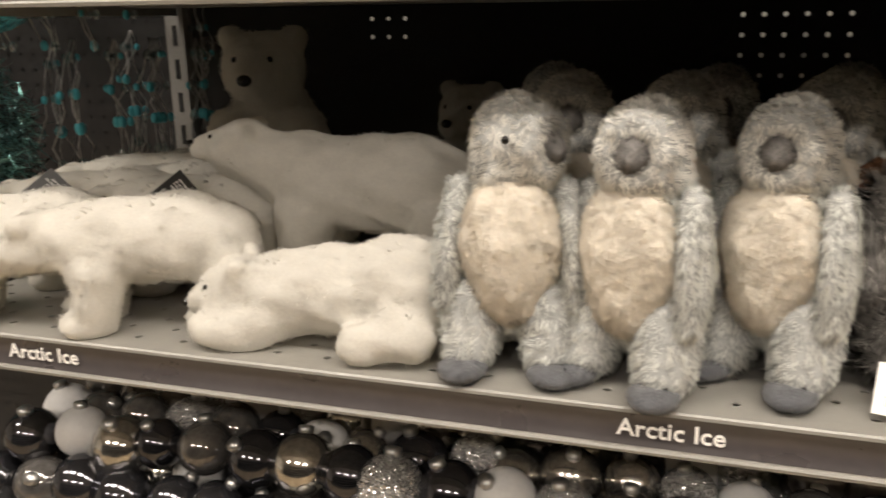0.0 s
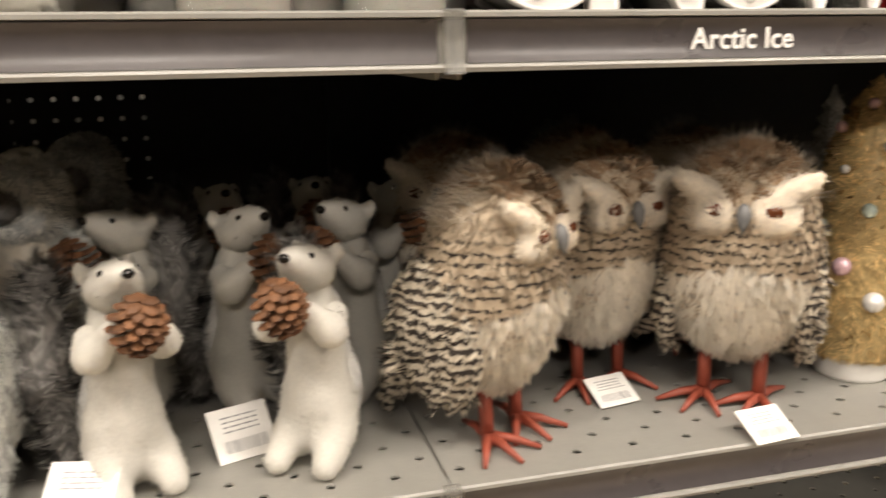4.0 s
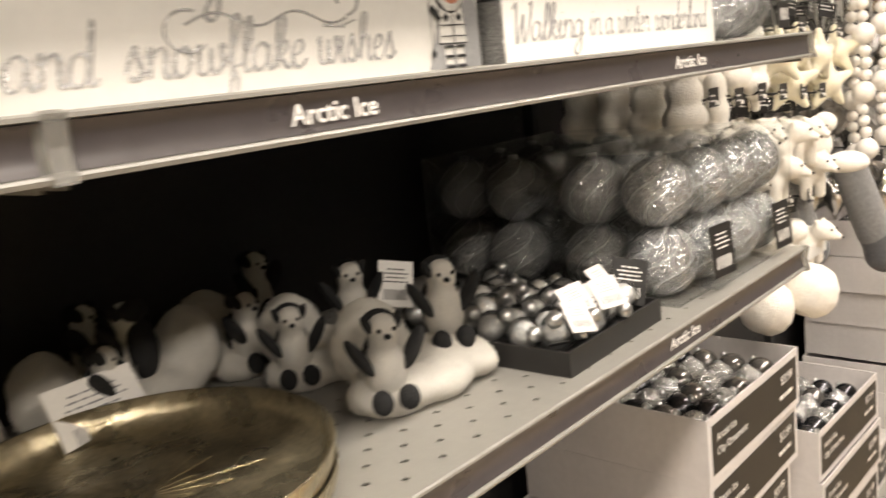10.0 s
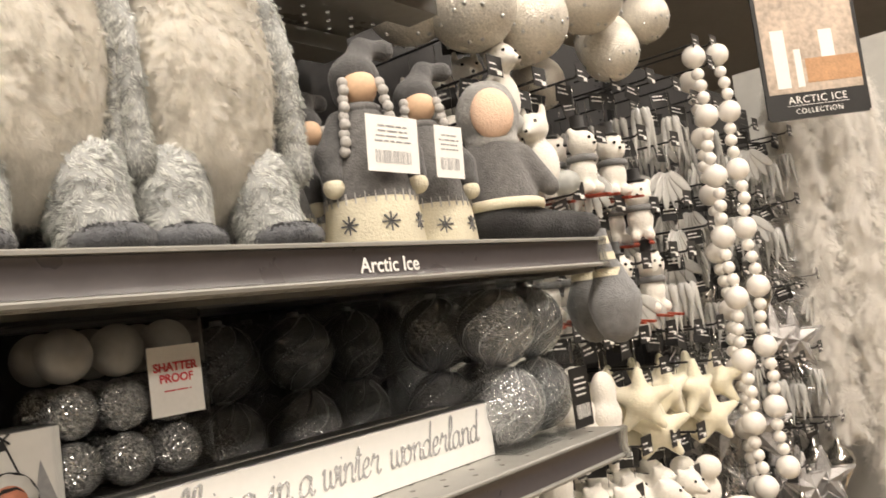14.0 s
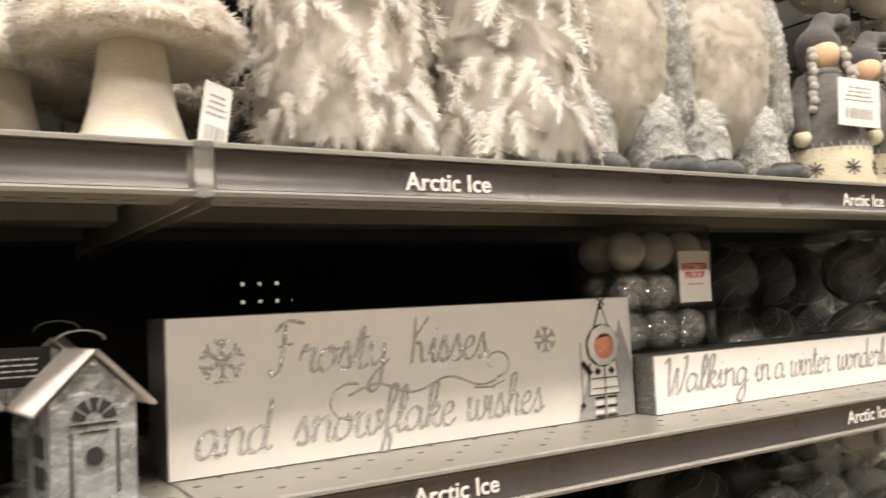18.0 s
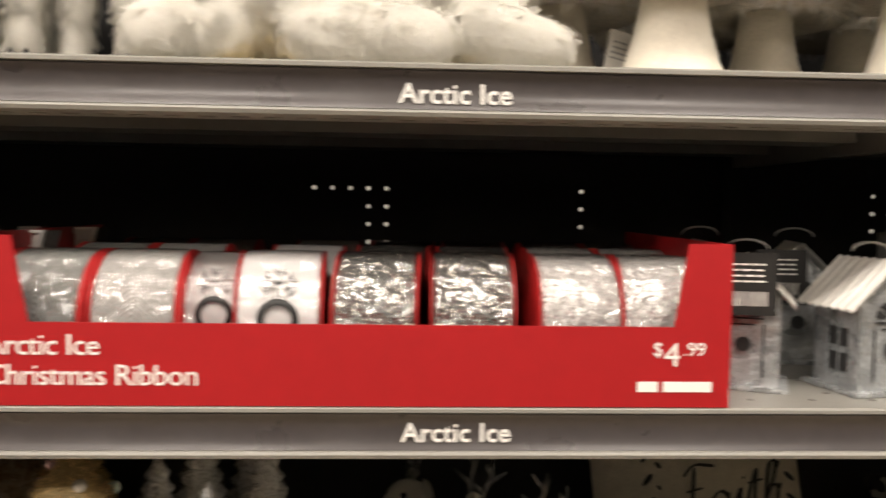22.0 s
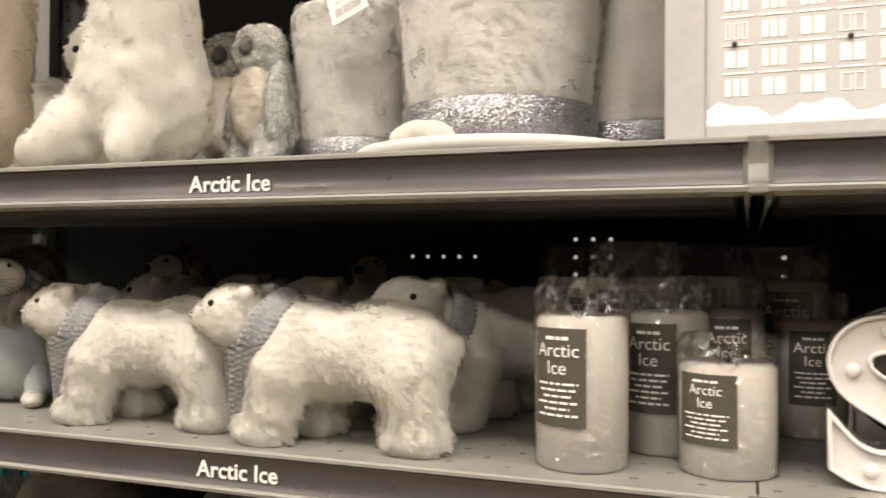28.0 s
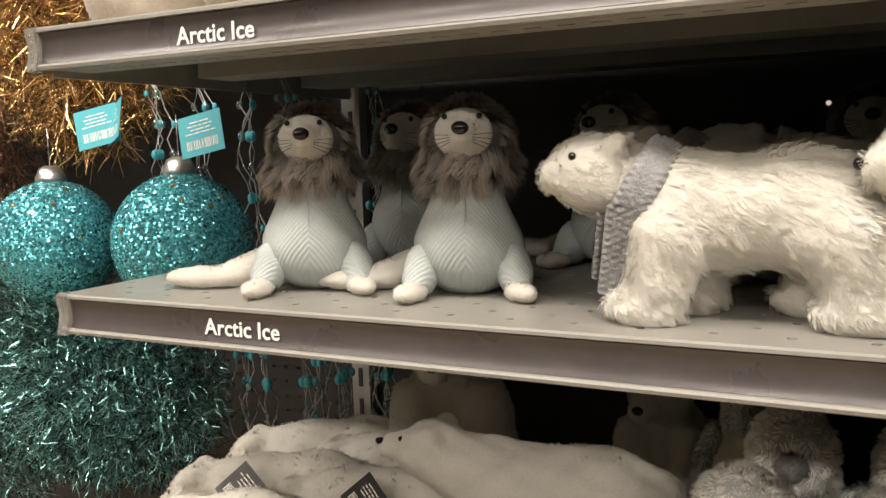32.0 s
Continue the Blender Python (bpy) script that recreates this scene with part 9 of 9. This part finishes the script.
sbl = put(snow_ball(0.10), 3.80, 0.25, 2.05, 0, 0.8)
for x, y, z, s in ((3.96, 0.24, 2.05, 0.78), (4.06, 0.34, 2.09, 0.85), (4.13, 0.20, 2.12, 0.74), (4.24, 0.22, 2.03, 0.62), (3.74, 0.34, 2.08, 0.8), (4.38, 0.30, 2.10, 0.68), (3.92, 0.36, 2.16, 0.8), (4.30, 0.34, 2.20, 0.72), (4.48, 0.24, 2.16, 0.6), (4.16, 0.36, 1.99, 0.6)):
    again(sbl, x, y, z, 40, s)

# bead garlands
def bead_garland(n, seed, top):
    t = thing("bead_garland", "hanging garland of large and small white beads", "garland", "white bead garlands")
    z, i = top, 0
    while z > top - n:
        big = i % 4 == 0
        r = 0.0235 if big else 0.0125
        z -= r
        part("bead", ball(r, (0.003 * math.sin(i * 1.7 + seed), 0.004 * math.cos(i), z), seg=18, rings=12), WHITE_BEAD, t)
        z -= r
        i += 1
    return t


bg = put(bead_garland(0.86, 0, 0), 4.62, 0.185, 2.10, 0, 1.22)
for x, y, z, s in ((4.74, 0.170, 2.12, 1.22), (4.70, 0.235, 2.06, 1.2)):
    again(bg, x, y, z, 30, s)

for x, z in ((4.62, 2.103), (4.74, 2.123), (4.70, 2.063)):
    again(hook_proto, x, BACK - 0.04, z)

# feather garland
fg = thing("feather_garland", "long white feather boa hanging in loops", "garland")


def boa(x0, y0, z0, x1, y1, z1, r, seed):
    """One hanging length: soft feathers all round a downy core, thickened to imitate light scattered among them."""
    c = furry("boa_core", [cone((x0, y0, z0), (x1, y1, z1), r * 0.45, r * 0.42)], FEATHER, fg, 9000, 0.045, 0.0010, h=0.015, lump=0.006, comb=(0, -0.1, -0.3), lift=0.9, spread=0.7, pull=0.2)

    def along(rg, n):
        u, a = rg.random((n, 1)), rg.uniform(0, 2 * math.pi, n)
        out = np.stack([np.cos(a), np.sin(a), np.zeros(n)], 1)
        return np.array([[x0, y0, z0]]) * (1 - u) + np.array([[x1, y1, z1]]) * u + out * r * 0.4 * (0.7 + 0.5 * np.abs(np.sin(u * 30))), out
    plumes("feathers", 900, along, 0.085, seed, FEATHER, c, 22, 0.018, (-0.3, -0.6, 0.5))


for k, b7 in enumerate(((5.60, 0.14, 2.2, 5.64, 0.12, 0.75, 0.125), (5.78, 0.12, 2.2, 5.90, 0.03, 0.95, 0.105), (5.48, 0.24, 2.1, 5.52, 0.24, 1.0, 0.12))):
    boa(*b7, 11 + k)

# silver tinsel that hangs between the beads and the boa
SILVER_TINSEL = mat("silver_tinsel", (0.62, 0.61, 0.59), 0.22, metal=0.9, var=0.5, island=0.8)
tinsel("tinsel_spray", (5.30, 0.36, 1.45), (0.16, 0.09, 0.48), 9000, 0.045, 0.0009, SILVER_TINSEL, "silver tinsel strands hanging on the pegboard", "tinsel", 5, 1.2)
tinsel("tinsel_spray", (4.92, 0.42, 1.20), (0.12, 0.07, 0.30), 5000, 0.040, 0.0009, SILVER_TINSEL, "silver tinsel strands behind the bead garlands", "tinsel", 6, 1.2)

# hanging sign of the collection
sg = thing("hanging_sign", "black framed sign lettered Arctic Ice Collection", "sign")
part("board", box(-0.15, 0.15, 0, 0.006, 0, 0.42, 0.006), CARD_BLACK, sg)
part("picture", box(-0.138, 0.138, -0.0012, -0.0004, 0.075, 0.408), mat("warm_photo", (0.52, 0.42, 0.33), 0.4, var=0.35, scale=8), sg, "warm blurred print")
part("picture_shelf", box(-0.02, 0.138, -0.0020, -0.0014, 0.10, 0.17), mat("wood_print", (0.50, 0.28, 0.14), 0.5, var=0.2, scale=20), sg)
part("picture_vase", join(box(-0.11, -0.07, -0.0020, -0.0014, 0.09, 0.26), box(-0.05, -0.03, -0.0020, -0.0014, 0.09, 0.20), box(0.03, 0.07, -0.0022, -0.0016, 0.17, 0.25)), WHITE_INK, sg)
for body, z, s in (("ARCTIC ICE", 0.044, 0.030), ("COLLECTION", 0.014, 0.021)):
    w = part("lettering", words(body, s, 0.0002, align="CENTER", space=1.1), WHITE_INK, sg, "white lettering " + body); w.location = (0.0, -0.0006, z)
part("rule", box(-0.09, 0.09, -0.0008, -0.0004, 0.0375, 0.0388), WHITE_INK, sg)
part("arm", box(0.140, 0.150, 0.006, 0.30, 0.40, 0.41), UPRIGHT, sg)
put(sg, 5.16, 0.06, 1.945, -48)

# plush stocking legs and star tassels hanging low
lg = thing("plush_leg_decor", "grey plush boot leg with white cuff hanging down", "ornament", "plush boot legs")
soft_part("leg", [cone((0, 0, 0), (0.06, -0.05, -0.20), 0.048, 0.052)], MID_FELT, lg, 0.008)
soft_part("cuff", [ell((-0.005, 0.005, 0.02), (0.062, 0.06, 0.034))], FELT_WHITE, lg, 0.008)
soft_part("boot", [ell((0.08, -0.07, -0.27), (0.05, 0.055, 0.06)), cone((0.065, -0.055, -0.21), (0.08, -0.07, -0.26), 0.052, 0.05)], DARK_FELT, lg, 0.008)
put(lg, 4.47, 0.18, 1.00, 0, 0.85)
again(lg, 4.33, 0.30, 1.02, 10, 0.8)
wb = tagged(part("pom_ball", mesh_from("pom_ball", *blob([ell((0, 0, 0), (0.056, 0.054, 0.056))], 0.008, lump=0.002), True), FELT_WHITE), "fluffy white pompom ball hanging below the shelf end", "ornament", "pompom balls")
put(wb, 3.93, 0.10, 0.835)
again(wb, 3.85, 0.16, 0.815)
hs = thing("wire_shelf_lip", "short white shelf lip under the hanging poms", "shelf")
part("lip", box(-0.16, 0.16, -0.01, 0.30, -0.012, 0.0, 0.002), STEEL, hs)
part("lip_front", box(-0.16, 0.16, -0.016, -0.0102, -0.03, 0.006, 0.002), WHITE_PLASTIC, hs)
put(hs, 4.20, 0.22, 0.845)
stt = thing("star_tassel_garland", "silver star garland with white ribbons and bells", "garland")
rg = random.Random(8)
for k in range(4):
    z = -0.12 * k
    sp = [((0.036 if i % 2 == 0 else 0.015) * math.cos(i * math.pi / 5 + k), (0.036 if i % 2 == 0 else 0.015) * math.sin(i * math.pi / 5 + k)) for i in range(10)]
    o = part("glitter_star", prism(sp, 0.004), PACK_GLIT, stt); o.location = (0.05 * k * 0.5, -0.02 * k, z)
    for q in range(4):
        part("ribbon", tube([(0.025 * k, -0.02 * k, z), (0.025 * k + rg.uniform(-0.04, 0.04), -0.02 * k + rg.uniform(-0.03, 0.03), z - 0.10), (0.025 * k + rg.uniform(-0.05, 0.05), -0.02 * k - 0.01, z - 0.16)], 0.0028, 5), WHITE_PLASTIC, stt)
part("felt_flower", ball(1, (-0.01, 0, 0.03), (0.012, 0.01, 0.03), 12, 8), TEAL_CARD, stt)
put(stt, 4.62, 0.10, 0.86)
for x, y, z in ((4.86, 0.075, 0.205), (4.95, 0.072, 0.20), (4.78, 0.08, 0.20), (4.90, 0.11, 0.26)):
    again(wb, x, y, z, 0, 0.65)

# wooden stands with rope tassels on the floor
PINE = mat("pale_pine", (0.60, 0.44, 0.25), 0.55, var=0.15, scale=20)
ROPE = mat("straw_rope", (0.52, 0.38, 0.18), 0.8, var=0.2)
ws2 = thing("wooden_stand", "slim pale pine post on a square foot with rope tassel", "display stand", "pine stands")
part("post", box(-0.011, 0.011, -0.011, 0.011, 0.012, 0.90, 0.002), mat("cream_painted_post", (0.74, 0.66, 0.50), 0.5, var=0.06), ws2)
part("foot", box(-0.10, 0.10, -0.055, 0.055, 0.0, 0.014, 0.002), PINE, ws2)
ta = bmesh.new()
for k in range(26):
    a = k * 0.6
    b = tube([(0.008 * math.cos(a), 0.008 * math.sin(a) - 0.018, 0.36), (0.03 * math.cos(a), 0.02 * math.sin(a) - 0.02, 0.16 + 0.01 * (k % 4))], 0.0016, 4)
    me = bpy.data.meshes.new("tmp"); b.to_mesh(me); b.free(); ta.from_mesh(me); bpy.data.meshes.remove(me)
part("tassel", ta, ROPE, ws2, "straw rope tassel")
put(ws2, 5.60, -0.02, 0)
again(ws2, 6.0, -0.06, 0, 8)

# ---- beneath: cartons, baubles, stocking ----
def carton(w, d, h, label):
    t = thing("ornament_carton", label, "carton", "white ornament cartons")
    part("front", box(0, w, 0, 0.003, 0, h), CARTON, t)
    part("back", box(0, w, d - 0.003, d, 0, h), CARTON, t)
    for x in (0, w - 0.003):
        part("side", box(x, x + 0.003, 0.0032, d - 0.0032, 0, h), CARTON, t)
    part("bottom", box(0.003, w - 0.003, 0.003, d - 0.003, 0, 0.003), CARTON, t)
    p = part("black_label", box(0.014, w - 0.014, -0.0010, -0.0004, 0.014, h - 0.014), CARD_BLACK, t, "black printed label panel")
    for body, z in (("Arctic Ice", h * 0.60), ("Clip Ornament", h * 0.38)):
        o = part("lettering", words(body, h * 0.17, 0.0001), WHITE_INK, p); o.location = (0.03, -0.0014, z)
    o = part("lettering", words("$3.99", h * 0.22, 0.0001, align="RIGHT"), WHITE_INK, p); o.location = (w - 0.035, -0.0014, h * 0.58)
    part("print", bars(w - 0.10, h * 0.34, 0.065, 1, 0.01, h * 0.07, random.Random(2), -0.0014), WHITE_INK, p)
    return t


ct = put(carton(0.40, 0.38, 0.116, "white open carton with black label, stacked"), 3.42, 0.10, 0.166)
z = 0.166
STACKS = [(3.42, 0.10, 5, 0.0), (2.78, 0.12, 4, 0.0), (3.94, 0.09, 3, 0.0), (4.40, 0.10, 1, 0.0), (5.02, 0.115, 5, 0.0), (5.48, 0.13, 3, 0.0)]
for x, y, n, _ in STACKS:
    for k in range(n):
        if x == 3.42 and k == 0:
            continue
        again(ct, x + orng.uniform(-0.015, 0.015), y + orng.uniform(-0.004, 0.008), 0.166 + k * 0.1165, orng.uniform(-2, 2))
DK_BALL = mat("dark_mirror_bauble", (0.10, 0.10, 0.11), 0.10, metal=0.9, var=0.2)
WH_BALL = mat("white_matte_bauble", (0.70, 0.69, 0.68), 0.45, var=0.05)
SM_BALL = mat("smoked_glass_bauble", (0.20, 0.19, 0.18), 0.06, metal=0.7, var=0.3)
TEAL_BALL = mat("teal_mirror_bauble", (0.03, 0.16, 0.17), 0.12, metal=0.85, var=0.4, scale=40)


def bauble(mtl, label, ribs=False):
    t = thing("bauble", label, "ornament", "loose baubles")
    bm = ball(0.032, seg=28, rings=16)
    if ribs:
        for v in bm.verts:
            a = math.atan2(v.co.y, v.co.x)
            k = 1 + 0.03 * math.cos(14 * a)
            v.co.x *= k; v.co.y *= k
    part("ball", bm, mtl, t)
    part("cap", lathe([(0.008, 0.030), (0.008, 0.038), (0.0001, 0.039)], 12), SILVER, t)
    return t


BA = [bauble(DK_BALL, "dark mirrored glass bauble"), bauble(WH_BALL, "matte white glass bauble"), bauble(SM_BALL, "smoked shiny glass bauble"), bauble(MERCURY, "ribbed silver glass bauble", True), bauble(PACK_GLIT, "round silver glitter bauble"), bauble(TEAL_BALL, "round teal mirrored bauble")]
first = set()


def drop(i, *m):
    if i in first:
        again(BA[i], *m)
    else:
        first.add(i); put(BA[i], *m)


for layer in range(2):
    for ix in range(21):
        for iy in range(4):
            x, y = 0.03 + ix * 0.057 + 0.028 * (layer % 2) + orng.uniform(-0.008, 0.008), 0.075 + iy * 0.060 + 0.03 * (layer % 2) + orng.uniform(-0.008, 0.008)
            drop(orng.choice((0, 0, 0, 1, 2, 2, 3, 3, 4)), x, y, 0.785 + 0.047 * layer + orng.uniform(-0.006, 0.006), orng.uniform(0, 360), orng.uniform(0.85, 1.08), orng.uniform(-60, 60))
for ix in range(6):
    for iy in range(5):
        drop(5, 2.83 + ix * 0.058, 0.165 + iy * 0.058, 0.166 + 4 * 0.1165 - 0.045, 30 * ix, 1.0, 40)
        drop(orng.choice((0, 2, 4, 4)), 3.48 + ix * 0.058, 0.145 + iy * 0.058, 0.166 + 5 * 0.1165 - 0.04, 30 * ix, 0.9, 50)
        drop(orng.choice((0, 2, 4)), 4.0 + ix * 0.055, 0.14 + iy * 0.056, 0.166 + 3 * 0.1165 - 0.04, 30 * ix, 0.85, 50)
        drop(orng.choice((0, 4, 4)), 5.07 + ix * 0.055, 0.16 + iy * 0.056, 0.166 + 5 * 0.1165 - 0.035, 30 * ix, 0.85, 50)
# shelf below the first two sections
for i in range(2):
    sh = thing("shelf", "grey enamelled steel lower shelf with dark label strip", "shelf", "shop shelves", kind="structure")
    d = part("deck", deck_mesh, None, sh); d.location = (0.001, 0.012, 0)
    part("price_channel", shelf_channel, None, sh)
    part("label_strip", strip_mesh, None, sh)
    sh.location = (i * S, 0.02, 0.745)
bxc = thing("bauble_bin", "clear low bin edge along the lower shelf", "bin")
part("lip", box(0.01, 1.20, 0.036, 0.039, 0.0005, 0.03), PVC, bxc)
put(bxc, 0, 0, 0.746)
# finials hanging and a fleece stocking under the second section
for x, y, z in ((2.06, 0.09, 0.865), (2.15, 0.11, 0.860), (2.24, 0.10, 0.86), (2.50, 0.07, 0.835), (2.36, 0.12, 0.85), (1.97, 0.13, 0.85)):
    again(protos["finial"], x, y, z, 0, 1.0)
for x, y in ((1.30, 0.12), (1.42, 0.10), (1.55, 0.14), (1.66, 0.11), (1.78, 0.12), (1.88, 0.13)):
    drop(orng.choice((1, 3, 4)), x, y, 0.780, 0, 1.0, 20)
sk = thing("fleece_stocking", "cream fleece stocking with deep cuff hanging under the shelf", "stocking")
furry("leg", [cone((0, 0, 0.0), (0.02, 0, -0.22), 0.085, 0.075), cone((0.03, 0, -0.24), (0.16, 0, -0.27), 0.075, 0.05)], CREAM_TALL, sk, 5000, 0.008, 0.0016, h=0.012)
furry("cuff", [ell((0, 0, 0.01), (0.125, 0.075, 0.05))], WHITE_FUR, sk, 3500, 0.010, 0.0016, h=0.012)
part("loop", tube([(-0.08, 0, 0.04), (-0.09, 0, 0.09)], 0.004, 6), FELT_WHITE, sk)
put(sk, 2.66, 0.13, 0.80)
# beyond the end panel: red and white goods of the next display, and a rack
RED_ORN = mat("red_felt_goods", (0.50, 0.03, 0.04), 0.7, var=0.3, scale=14, obj=0.3)
nx = thing("next_display_back", "dark green backed display past the end panel", "display", kind="structure")
part("back", box(6.2, 8.6, 0.35, 0.40, 0.1, 2.3), mat("green_backing", (0.035, 0.06, 0.03), 0.8, var=0.4, scale=10), nx)
for k in range(34):
    t = thing("hanging_ornament", "red and white stocking ornament on the next display", "ornament", "red hanging goods")
    z = 0.35 + 0.16 * (k % 11)
    part("red_body", mesh_from("red_body", *blob([cone((0, 0, 0.04), (0, 0, -0.03), 0.035, 0.04), cone((0, 0, -0.03), (-0.05, 0, -0.05), 0.035, 0.025)], 0.012), True), RED_ORN, t)
    part("white_cuff", mesh_from("white_cuff", *blob([ell((0, 0, 0.07), (0.045, 0.04, 0.02))], 0.012), True), FELT_WHITE, t)
    part("hook", tube([(0, 0, 0.08), (0, 0.03, 0.12), (0, 0.35 - (-0.02 + 0.02 * (k % 3)), 0.12)], 0.002, 5), UPRIGHT, t)
    put(t, 6.35 + 0.22 * (k // 11) + 0.05 * (k % 2), -0.02 + 0.02 * (k % 3), z, 20 * (k % 5))
rk = thing("wire_rack", "black wire rack standing on the floor beyond", "rack")
for x in (7.4, 7.9):
    part("rack_post", tube([(x, -0.15, 0.0), (x, -0.15, 1.5)], 0.012, 8), UPRIGHT, rk)
for z in (0.3, 0.7, 1.1):
    part("rack_bar", tube([(7.4, -0.15, z), (7.9, -0.15, z)], 0.006, 6), UPRIGHT, rk)
